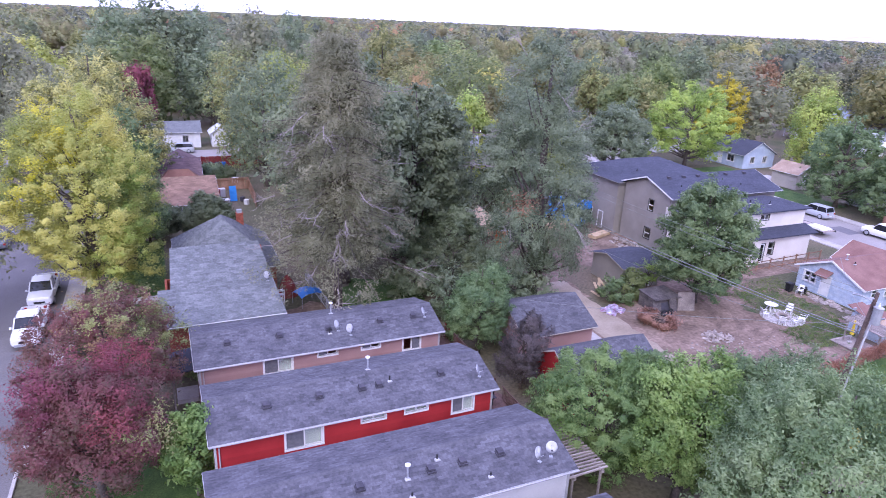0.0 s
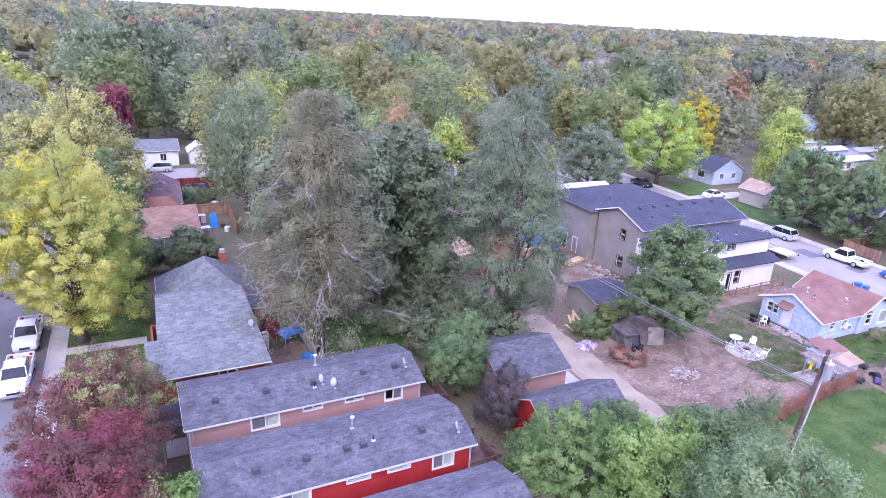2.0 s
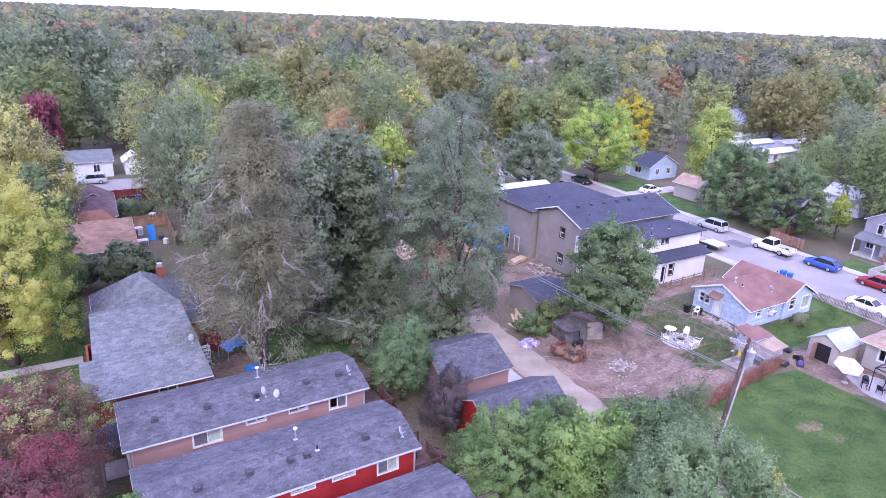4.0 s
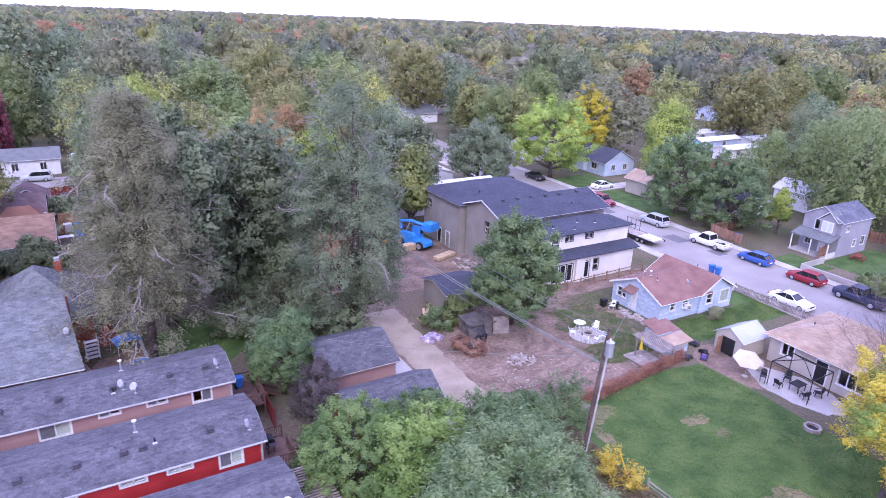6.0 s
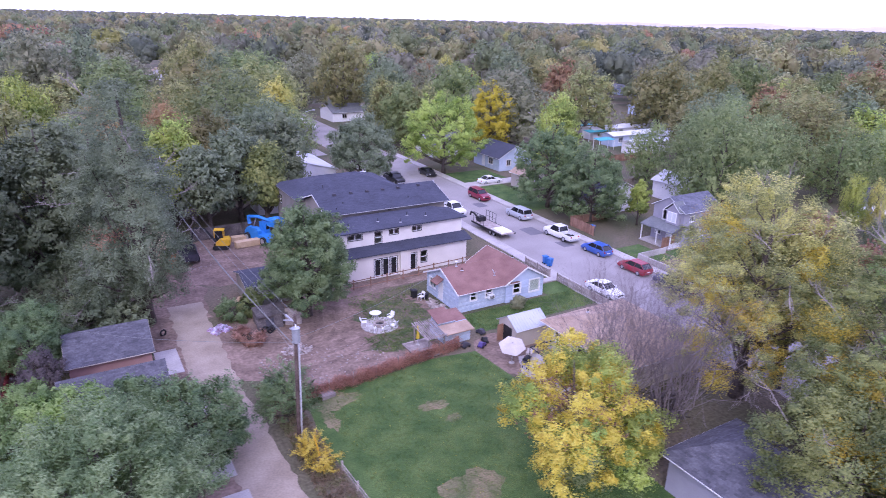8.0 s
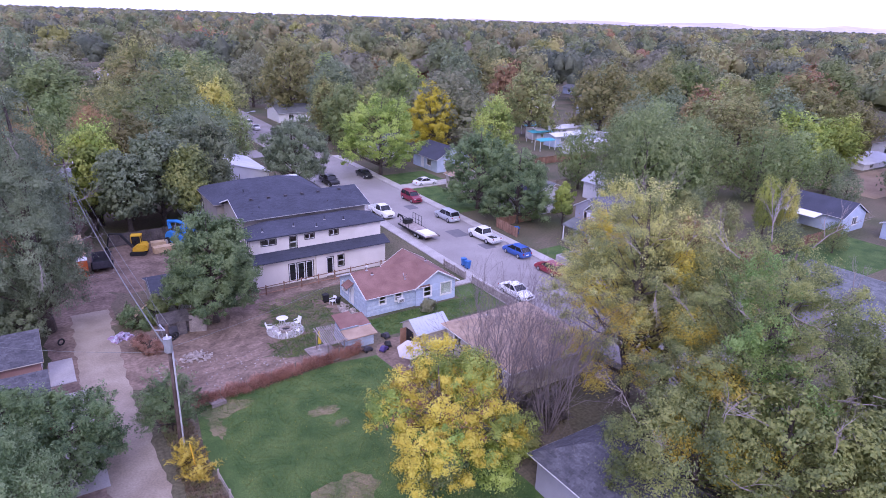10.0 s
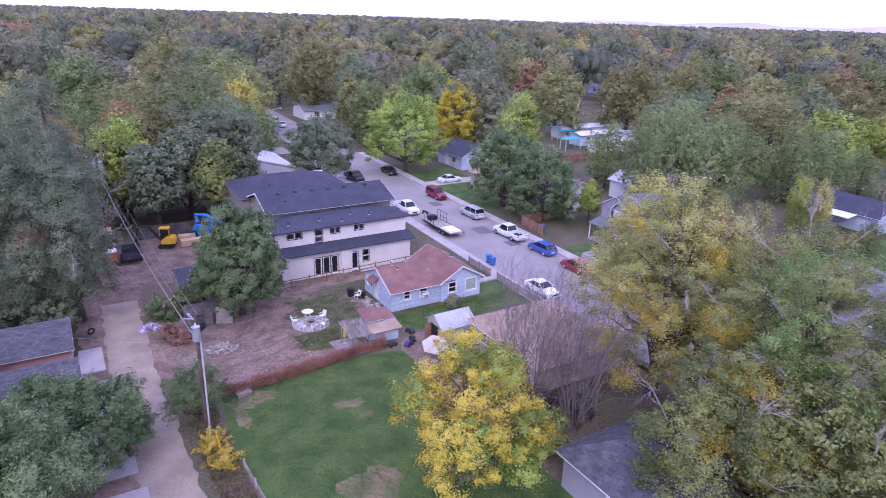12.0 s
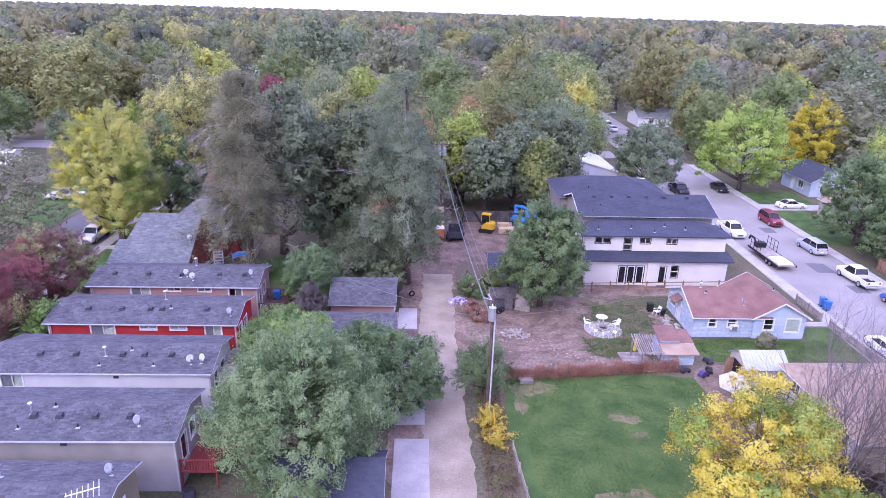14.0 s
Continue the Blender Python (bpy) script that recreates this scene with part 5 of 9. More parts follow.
# ---- small blue house with red roofing: two crossing gables ----
bw = {"panes": 2, "upright": False, "trim": 0.12}
bh, inv, ms = house_box("cottage", "small weathered pale-blue house with a red-brown roof", (57.4, 63.3, 34.9, 41.6), 0, 2.27, BLUEWORN, {
    "s": [("window", 1.5, 2.2, 1.15, 2.0, bw), ("window", 3.4, 4.2, 1.15, 2.0, bw)],
    "w": [("window", 0.7, 1.25, 1.0, 2.0, bw), ("window", 1.4, 1.95, 1.0, 2.0, bw), ("door", 2.6, 3.5, 0.15, 2.15)]}, "house", 0.16, gables="x", zr=3.78, plain="e")
for k, p, q, hs in (("s", (63.3, 34.7), (68.4, 34.7), [(1.0, 1.9, 0.95, 2.05), (3.2, 4.5, 0.75, 2.1)]), ("e", (68.4, 34.7), (68.4, 42.0), [(2.0, 3.0, 1.0, 2.0), (4.6, 5.5, 0.15, 2.15)]), ("n", (68.24, 42.0), (63.3, 42.0), [])):
    b = Build()
    m = wall(b, p, q, 0, 2.27, hs)
    w = place(part("wall", b.mesh("wall", BLUESIDE, weld=True), BLUESIDE, bh), inv)
    s = Build()
    boards(s, m, math.dist(p, q), 0.02, 2.27, hs, 0.16)
    part("siding_board", s.mesh("siding_board", BLUESIDE, tidy=False), BLUESIDE, w, kind="stuff")
    for hle in hs:
        if hle[2] < 0.3:
            place(door(bh, m, hle), inv)
        else:
            place(window(bh, m, hle, **({"panes": 1, "trim": 0.14, "shade": 1} if hle[1] - hle[0] > 1.1 else bw)), inv)
for y in (34.86, 42.0):
    place(part("gable_wall", Build().slab([(63.3, y, 2.272), (65.85, y, 3.72), (68.4, y, 2.272)], (0, -0.16, 0)), BLUESIDE, bh), inv)
pa = gable_planes(57.4, 65.0, 34.9, 41.6, 2.25, 3.95, "x", 0.4, 0.3)
pb = gable_planes(63.3, 68.4, 34.7, 42.0, 2.25, 3.93, "y", 0.4, 0.35)
ra = place(roof(bh, [(a, (65.0, c[1], c[2]), (65.0, d[1], d[2]), e) if i == 0 else ((65.0, a[1], a[2]), c, d, (65.0, e[1], e[2])) for i, (a, c, d, e) in enumerate(pa)], ROOF_RED, False, 0.12, WHITE), inv)
rb = place(roof(bh, pb, ROOF_RED, False, 0.12, WHITE), inv)
rakes(rb, pb, WHITE, 0.15)
for a, e in ((pa[0][0], pa[0][3]), (pa[1][1], pa[1][2])):
    part("rake_board", bar(Build(), Vector(a) - Vector((0, 0, 0.07)), Vector(e) - Vector((0, 0, 0.07)), 0.045, 0.16), WHITE, ra)
hood = Build().slab([(56.55, 38.0, 2.25), (57.4, 38.0, 2.75), (57.4, 39.4, 2.75), (56.55, 39.4, 2.25)], (0, 0, -0.08))
place(part("door_hood", hood, ROOF_RED, bh), inv)
pipe_vent((59.0, 38.1, 3.9), 0.45), pipe_vent((59.3, 37.4, 3.6), 0.3, False), pipe_vent((66.6, 38.2, 3.6), 0.3, False)
dish((62.6, 36.0, 2.95), 160)
ac = thing("air_conditioner", "white window air conditioner on the blue wall", "air conditioner", "", (61.3, 34.7, 1.0))
part("case", Build().box(-0.35, 0.35, -0.32, 0.15, 0.05, 0.48), WHITE, ac)
for i in range(6):
    part("louvre", Build().box(-0.28, 0.28, -0.335, -0.325, 0.1 + i * 0.06, 0.13 + i * 0.06), VENTGREY, ac)

# low blue lean-to shed with red roofing
ls, inv, ms = house_box("lean_to_shed", "low pale-blue shed with red-brown roofing sheets", (52.7, 55.4, 29.5, 32.6), 0, 1.2, BLUEWORN, {}, "shed", 0.16)
place(roof(ls, [((52.5, 29.2, 1.25), (55.7, 29.2, 1.25), (55.7, 30.7, 1.55), (52.5, 30.7, 1.55))], ROOF_BROWN, False, 0.06, ROOF_BROWN), inv)
place(roof(ls, [((52.5, 30.7, 1.75), (54.4, 30.7, 1.75), (54.4, 32.9, 2.3), (52.5, 32.9, 2.3))], ROOF_RED, False, 0.06, BLUEWORN), inv)
place(roof(ls, [((54.4, 30.7, 1.62), (55.7, 30.7, 1.62), (55.7, 32.7, 2.0), (54.4, 32.7, 2.0))], ROOF_RED, False, 0.06, BLUEWORN), inv)
place(part("back_wall", Build().box(52.75, 54.3, 30.78, 32.5, 1.203, 1.72).box(54.45, 55.4, 30.78, 32.4, 1.203, 1.6), BLUEWORN, ls), inv)
pg = thing("pergola", "weathered leaning pergola over a small plank deck", "pergola", "", (51.0, 29.7, 0))
for py in (-1.4, 1.4):
    for px in (-0.8, 0.8):
        part("post", Build().box(px - 0.05, px + 0.05, py - 0.05, py + 0.05, 0, 1.85), WOOD, pg)
    part("beam", Build().box(-1.1, 1.1, py - 0.06, py + 0.06, 1.85, 1.97), WOOD, pg)
for i in range(12):
    sl_ = part("slat", Build().box(-0.04, 0.04, -1.9, 1.9, 0, 0.06), WOOD, pg)
    sl_.matrix_basis = pose(-1.0 + i * 0.18, random.uniform(-0.1, 0.1), 1.97, 0, 0, random.uniform(-3, 3) - 6)
pd = thing("plank_deck", "small weathered plank deck under the pergola", "deck", "", (50.4, 29.9, 0))
for i in range(14):
    part("plank", Build().box(-1.3, 1.2, -1.7 + i * 0.24, -1.48 + i * 0.24, 0.05, 0.14), WOOD, pd)

# metal-roofed garden shed
gs, inv, ms = house_box("garden_shed", "beige garden shed with a white metal roof and an open front", (58.2, 61.8, 25.9, 28.7), 0, 1.95, BEIGE, {}, "shed", 0, gables="x", zr=2.75)
planes = gable_planes(58.2, 61.8, 25.9, 28.7, 1.85, 2.85, "x", 0.2, 0.15)
r = place(roof(gs, planes, ROOF_GREY, False, 0.05, WHITE), inv)
rib = Build()
for a, c, d, e in planes:
    for i in range(13):
        s = i / 12
        bar(rib, Vector(a).lerp(Vector(c), s) + Vector((0, 0, 0.012)), Vector(e).lerp(Vector(d), s) + Vector((0, 0, 0.012)), 0.03, 0.02)
part("roof_rib", rib, ROOF_GREY, r)
# the wall is closed: a black panel paints the dark inside of the doorway
place(part("shed_doorway", Build().box(58.16, 58.195, 26.6, 27.9, 0.05, 1.75), BLACK, gs, "dark open doorway"), inv)
place(part("shed_door", Build().box(57.5, 58.16, 27.93, 27.99, 0.05, 1.75).box(57.45, 58.2, 28.0, 28.02, 0.6, 0.7), CEDAR, gs), inv)

# brown-roofed house behind the yellow tree
bn, inv, ms = house_box("bungalow", "beige bungalow with a tan-brown shingle roof", (61.0, 70.6, 15.2, 25.0), 0, 2.75, BEIGE, {
    "w": [("window", 1.2, 2.3, 1.2, 2.3, {"panes": 2}), ("door", 4.4, 5.4, 0.1, 2.2, {"material": BLACK}), ("window", 6.4, 8.6, 0.9, 2.3, {"panes": 3})]}, "house", 0.2)
place(roof(bn, hip_planes(61.0, 70.6, 15.2, 25.0, 2.65, 4.7, 0.5), ROOF_BROWN, (0.18, 0.4), 0.13, WHITE), inv)
pipe_vent((64.3, 23.2, 3.6), 0.3, False)

# grey-roofed house under the big trees
gh, inv, ms = house_box("bungalow", "grey-roofed house half hidden under big trees", (55.5, 62.4, -5.5, 5.6), 0, 2.9, GREYSIDE, {"n": [("window", 2, 3.4, 1.0, 2.2)], "w": [("window", 4, 5.4, 1.0, 2.2)]}, "house", 0.2)
place(roof(gh, hip_planes(55.5, 62.4, -5.5, 5.6, 2.8, 5.1, 0.5), ROOF, (0.18, 0.4), 0.13, WHITE), inv)

# ---- grey-roofed brick house by the west street ----
nh, inv, ms = house_box("brick_house", "brick house with a weathered grey shingle roof", (-2.2, 5.5, 44.9, 53.6), 0, 3.3, BRICK, {
    "s": [("window", 4.4, 5.6, 1.6, 2.9, {"panes": 2})], "w": [("door", 5.5, 6.5, 0.2, 2.3), ("window", 2.0, 3.6, 1.0, 2.4)], "e": [("window", 2.0, 3.2, 1.2, 2.4)]}, "house")
r = place(roof(nh, [((-2.7, 44.3, 3.3), (6.0, 44.3, 3.3), (5.65, 47.9, 4.695), (-2.7, 47.9, 4.695)), ((-1.8, 47.9, 4.695), (5.65, 47.9, 4.695), (5.2, 52.3, 6.4), (-1.6, 52.3, 6.4)), ((5.2, 54.6, 5.6), (-1.6, 54.6, 5.6), (-1.6, 52.3, 6.4), (5.2, 52.3, 6.4))], ROOF_OLD, (0.2, 0.4), 0.15, WHITE, (1,)), inv)
place(part("gable_wall", Build().slab([(5.4, 45.0, 3.29), (5.4, 53.6, 3.29), (5.4, 53.4, 5.7), (5.4, 52.3, 6.1)], (-0.16, 0, 0)), BRICK, nh), inv)
place(part("gable_wall", Build().slab([(-1.3, 47.95, 3.29), (-1.3, 53.6, 3.29), (-1.3, 53.4, 5.7), (-1.3, 52.3, 6.1), (-1.3, 47.95, 4.5)], (-0.16, 0, 0)), BRICK, nh), inv)
n2, inv, ms = house_box("brick_house", "rear wing of the brick house with a steep grey roof", (-1.0, 7.0, 54.8, 64.0), 0, 3.3, BRICK, {"w": [("window", 3, 4.4, 1.0, 2.4)], "e": [("window", 3, 4.4, 1.0, 2.4)]}, "house")
place(roof(n2, hip_planes(-1.0, 7.0, 54.8, 64.0, 3.2, 6.6, 0.4), ROOF_OLD, (0.2, 0.4), 0.13, WHITE), inv)
ch = thing("chimney", "red brick chimney with a metal cap", "chimney", "", (4.8, 61.6, 5.0))
for i in range(9):
    part("brick_course", Build().box(-0.32 + 0.008 * (i % 2), 0.32 - 0.008 * (i % 2), -0.32 + 0.008 * (i % 2), 0.32 - 0.008 * (i % 2), i * 0.2 - 0.6, i * 0.2 - 0.41), BRICK, ch)
part("chimney_cap", Build().box(-0.22, 0.22, -0.22, 0.22, 1.19, 1.5), METAL, ch)
dish((5.2, 47.6, 4.65), 120)


# ---- houses further off ----
GLADES = ((-134, 325), (-45, 268), (276, 352), (178, 243), (187, 160), (-208, 436), (156, 335), (66, 305))


def in_glade(tx, ty):
    """Whether a place lies on the open ground in front of a far house."""
    hit = np.zeros(np.shape(tx), bool)
    for hx, hy in GLADES:
        r = math.hypot(hx - 20, hy + 10)
        ux, uy = (hx - 20) / r, (hy + 10) / r
        along, aside = (tx - hx) * ux + (ty - hy) * uy, (tx - hx) * uy - (ty - hy) * ux
        hit |= (np.abs(aside) < 14) & (along > -min(110, 0.36 * r)) & (along < 12)
    return hit


def far_house(label, box, zw, zr, siding, roof_mat, kind="x", wins=(), name="house", trim=None, fine=False, doorway=None):
    x0, x1, y0, y1 = box
    sides = {}
    for side, u, w, z, h in wins:
        sides.setdefault(side, []).append(("window", u, u + w, z, z + h, {"panes": 2}))
    if doorway:
        sides.setdefault(doorway[0], []).append(("door", doorway[1], doorway[1] + 1.0, 0.15, 2.25))
    h, inv, ms = house_box(name, label, box, 0, zw, siding, sides, "house", 0, "houses of the neighbourhood", kind if kind in "xy" else None, zr - 0.12)
    planes = gable_planes(*box, zw - 0.1, zr, kind, 0.4, 0.3) if kind in "xy" else hip_planes(*box, zw - 0.1, zr, 0.45)
    r = place(roof(h, planes, roof_mat, fine, 0.14, trim or WHITE), inv)
    if kind in "xy":
        rakes(r, planes, trim or WHITE)
    return h, inv


far_house("house with an orange-brown shingle roof", (-3.2, 4.2, 78.8, 90.5), 2.7, 4.6, BEIGE, ROOF_TAN, "x", [("s", 2, 1.4, 1, 1.2)], fine=(0.25, 0.5))
far_house("taupe house with a plum-brown gabled roof", (-5.5, 3.2, 93.4, 101), 2.6, 4.4, TAUPE, ROOF_PLUM, "x", [("s", 2, 1.2, 1, 1.2), ("s", 5.6, 1.2, 1, 1.2)], fine=(0.25, 0.5))
far_house("rear wing with a plum-brown gabled roof", (-1.5, 3.4, 101.3, 106.5), 2.4, 3.9, TAUPE, ROOF_PLUM, "y", [("e", 2, 1.2, 1, 1.2)])
far_house("small house wing with an orange-brown hip roof", (-2.0, 2.8, 90.9, 93.2), 2.4, 3.9, TAUPE, ROOF_RUST, "hip")
far_house("white house across the cross street", (-3.5, 5.4, 127.6, 134), 3.0, 4.5, WHITE, ROOF_OLD, "x", [("s", 1.5, 1.0, 1, 1.3), ("s", 5.8, 1.0, 1, 1.3)])
far_house("small white shed beside the white house", (7.4, 10.6, 127.8, 132), 2.5, 3.8, WHITE, ROOF_WHITE, "y")
gt, inv = far_house("lavender-grey two-storey house with a covered porch", (92.4, 101.6, 40.4, 47.2), 5.6, 7.4, GREYSIDE, ROOF_BLUE, "x",
                    [("s", 1.6, 0.9, 3.9, 0.9), ("s", 4.6, 0.9, 1.2, 1.1), ("s", 7.0, 1.2, 1.2, 1.4), ("w", 2.2, 1.6, 3.6, 1.5), ("w", 1.0, 1.2, 1.0, 1.3)], "two_storey_house", fine=(0.22, 0.45), doorway=("w", 3.6))
place(part("porch_roof", Build().slab([(89.6, 40.2, 2.7), (92.39, 40.2, 3.5), (92.39, 47.4, 3.5), (89.6, 47.4, 2.7)], (0, 0, -0.14)), ROOF_OLD, gt), inv)
for y in (40.5, 43.6, 47.1):
    place(part("porch_post", Build().box(89.75, 89.9, y - 0.08, y + 0.08, 0.15, 2.62), WHITE, gt), inv)
bay = gable_planes(91.7, 93.6, 40.9, 43.9, 5.5, 6.9, "x", 0.3, 0.25)
place(part("bay_wall", Build().box(91.7, 92.38, 41.1, 43.7, 3.4, 5.5).slab([(91.7, 41.1, 5.5), (91.7, 43.7, 5.5), (91.7, 42.4, 6.6)], (0.68, 0, 0)), GREYSIDE, gt), inv)
rbay = place(roof(gt, bay, ROOF_OLD, False, 0.12, WHITE), inv)
rakes(rbay, bay, WHITE)
baywin = place(part("window", Build().box(91.62, 91.69, 41.4, 43.4, 3.7, 3.82).box(91.62, 91.69, 41.4, 43.4, 5.2, 5.32).box(91.62, 91.69, 41.4, 41.52, 3.82, 5.2).box(91.62, 91.69, 43.28, 43.4, 3.82, 5.2).box(91.62, 91.69, 42.35, 42.45, 3.82, 5.2), WHITE, gt), inv)
for y0, y1 in ((41.52, 42.35), (42.45, 43.28)):
    pn = place(part("pane", Build().box(91.65, 91.67, y0, y1, 3.82, 5.2), BLIND, gt, "white blind behind glass"), inv)
place(part("porch_floor", Build().box(89.6, 92.38, 40.3, 47.3, 0, 0.18), CONCRETE, gt), inv)
for i in range(20):
    place(part("porch_baluster", Build().box(90.0 + i * 0.12, 90.04 + i * 0.12, 40.42, 40.46, 0.18, 1.0), WHITE, gt), inv)
gt.location, gt.scale = (99.2, 41.15, 0), (0.8, 0.78, 0.9)
far_house("dark-roofed house behind the street trees", (95.6, 105.2, 55.2, 63.6), 2.8, 4.9, OFFWHITE, ROOF_DARK, "y", [("w", 3, 1.4, 1, 1.3), ("s", 2.0, 0.7, 0.9, 1.4), ("s", 2.9, 0.7, 0.9, 1.4)])
far_house("white metal shed behind the houses", (113.4, 118.8, 53.6, 60), 3.2, 4.6, WHITE, ROOF_WHITE, "y")
far_house("small weathered garden shed behind the house", (106, 109, 61, 64), 2.2, 3.0, WOOD, ROOF_OLD, "y")
far_house("pale-blue house with a navy gable roof", (99.6, 107.6, 87.6, 97.0), 2.7, 5.0, BLUESIDE, ROOF_DARK, "y", [("s", 1.8, 1.0, 1.0, 1.2), ("s", 5.0, 1.0, 1.0, 1.2), ("w", 5.5, 1.6, 1.0, 1.2)], doorway=("w", 3.2))
far_house("tan garage by the driveway", (95.0, 99.4, 72.2, 77.2), 2.7, 4.1, BEIGE, ROOF_BROWN, "y", [("s", 1.5, 1.0, 1.2, 1.0)])
far_house("white house behind bright green trees", (94, 103, 105, 113), 2.8, 4.6, WHITE, ROOF_OLD, "x", [("s", 2, 1.4, 1, 1.2), ("w", 3, 1.4, 1, 1.2)])
far_house("low building with a white metal roof", (51.6, 65.6, 90.0, 104.0), 3.4, 5.4, OFFWHITE, ROOF_WHITE, "y", [("s", 3, 1.2, 1.2, 1.0)])
far_house("long low white-roofed outbuilding", (48.5, 67, 78.5, 83.5), 3.9, 4.6, OFFWHITE, ROOF_WHITE, "x")
far_house("pale mobile home with a white roof", (141, 156, 98, 102), 2.8, 3.3, BLUESIDE, ROOF_WHITE, "x", [("s", 2, 1.4, 1, 1.2), ("s", 8, 1.4, 1, 1.2)])
far_house("pale mobile home with a white roof and an awning", (143, 158, 107, 111.5), 2.8, 3.3, WHITE, ROOF_WHITE, "x", [("s", 3, 1.4, 1, 1.2), ("s", 9, 1.4, 1, 1.2)])
for i, (x, y, w, d) in enumerate(((140, 105.3, 7, 2.4), (148, 98.4, 6, 2.5), (134, 95.3, 5, 2.2), (146, 115, 6, 2.2))):
    aw = thing("awning", "flat turquoise awning on thin posts", "awning", "mobile home awnings", (x, y, 0))
    part("awning_sheet", Build().slab([(0, 0, 2.5), (w, 0, 2.5), (w, d, 2.75), (0, d, 2.75)], (0, 0, -0.08)), TURQUOISE, aw)
    for px in (0.1, w - 0.1):
        for py in (0.1, d - 0.1):
            part("post", Build().box(px - 0.05, px + 0.05, py - 0.05, py + 0.05, 0, 2.46), WHITE, aw)
far_house("pale mobile home with a grey roof", (156, 169, 95, 99), 2.8, 3.3, OFFWHITE, ROOF_GREY, "x", [("s", 3, 1.4, 1, 1.2), ("s", 8, 1.4, 1, 1.2)])
far_house("pale mobile home with a grey roof", (158, 171, 105, 109), 2.8, 3.3, BLUESIDE, ROOF_GREY, "x", [("s", 3, 1.4, 1, 1.2)])
far_house("long white mobile home among trees", (138, 150, 88, 92), 2.8, 3.3, WHITE, ROOF_WHITE, "x", [("s", 3, 1.4, 1, 1.2)])
far_house("white house among trees", (148, 160, 138, 148), 2.8, 4.6, WHITE, ROOF_OLD, "x", [("s", 3, 1.4, 1, 1.2), ("s", 8, 1.4, 1, 1.2)])
far_house("small white house at the far end of the street", (92, 102, 160, 170), 2.8, 4.6, WHITE, ROOF_OLD, "x", [("s", 3, 1.4, 1, 1.2)])
awn = far_house("blue house with a dark roof and a white awning", (134.2, 141.2, 25, 36), 2.7, 4.6, BLUESIDE, ROOF_DARK, "y", [("s", 3, 1.4, 1, 1.2), ("w", 3, 1.4, 1, 1.2)])
far_house("small blue-grey outbuilding with a grey roof", (138, 146, 15, 21), 2.5, 3.8, BLUESIDE, ROOF_OLD, "x", [("w", 2, 1.2, 1, 1.2)])
far_house("long low building with a white roof", (188, 204, 47, 56), 1.5, 2.2, WHITE, ROOF_WHITE, "x", [("s", 3, 1.4, 0.3, 1)])
place(part("awning", Build().slab([(131.4, 28, 2.3), (134.15, 28, 2.6), (134.15, 34, 2.6), (131.4, 34, 2.3)], (0, 0, -0.08)), WHITE, awn[0]), awn[1])
far_house("lavender-grey house with a grey gable roof", (98, 110, 4, 14), 3.0, 5.0, GREYSIDE, ROOF_OLD, "y", [("w", 6, 1.2, 1.1, 1.3), ("s", 3, 1.2, 1.1, 1.3)], fine=(0.25, 0.5))
for cx, cy in ((30.3, 147), (35.4, 140.5)):
    far_house("white camper trailer parked along the alley", (cx - 1.3, cx + 1.3, cy - 3, cy + 3), 2.5, 2.9, WHITE, ROOF_WHITE, "y", [("s", 0.7, 1.0, 1.2, 0.7), ("w", 2.0, 1.2, 1.2, 0.7)], "camper", trim=WHITE)
far_house("white camper trailer parked in a yard", (-52, -46, 101, 104), 2.4, 2.7, WHITE, ROOF_WHITE, "x", [("s", 1, 1.0, 1.1, 0.7), ("s", 3.5, 1.0, 1.1, 0.7)], "camper_trailer")
far_house("tan-roofed house beyond the yellow maple", (-56, -43, 140, 150), 2.8, 4.6, BEIGE, ROOF_BROWN, "x", [("s", 3, 1.4, 1, 1.2)])
far_house("pale-blue roofed house far among trees", (-52, -38, 264, 273), 3.4, 5.6, BLUESIDE, ROOF_WHITE, "x", [("s", 3, 1.4, 1, 1.2)])
r_ = random.Random(77)
for i, (x, y) in enumerate(((-95, 150), (-140, 320), (25, 190), (270, 347), (130, 190), (190, 130), (175, 70), (230, 180), (172, 238), (-60, 160), (-120, 90), (210, 45), (280, 120), (181, 155), (-214, 432), (150, 330), (60, 300))):
    w, d = r_.uniform(9, 14), r_.uniform(8, 11)
    far_house("small house half hidden among the trees", (x, x + w, y, y + d), 2.9, r_.uniform(4.4, 5.2), r_.choice([WHITE, BEIGE, BLUESIDE, OFFWHITE]), r_.choice([ROOF_OLD, ROOF_WHITE, ROOF_DARK, ROOF_BROWN]), r_.choice("xy"),
              [("s", 2, 1.4, 1, 1.2), ("s", 6, 1.4, 1, 1.2), ("w", 3, 1.4, 1, 1.2)])[0].location.z = float(land(x + w))

# ---- trees near the path ----
R = np.random.default_rng
tree("big maple turning from green to golden yellow beside the street", -7.7, 59.2, broad_lobes(R(1), 17.6, 0.2, 6.0, 18), L_TURN, 860, 122, 0.66, 0.098, 1, 0.4, low=-0.9, accents=[(L_GOLD, -1.0, 0, 14.6, 3.0, 1300), (L_GOLD, -3.0, -1.6, 12.0, 3.0, 900), (L_LIME, 3.4, -1.5, 8, 2.8, 2600), (L_LIME, 1.8, -3.0, 5, 2.6, 2200), (L_LIME, 2.8, -1.0, 11.5, 2.2, 1500)])
pine("tall thin brownish conifer with dead lower branches", 11.2, 49.6, 22.8, 7.8, L_PINE, 2, 4.6, 240, 270, 0.145, 46, power=0.45)
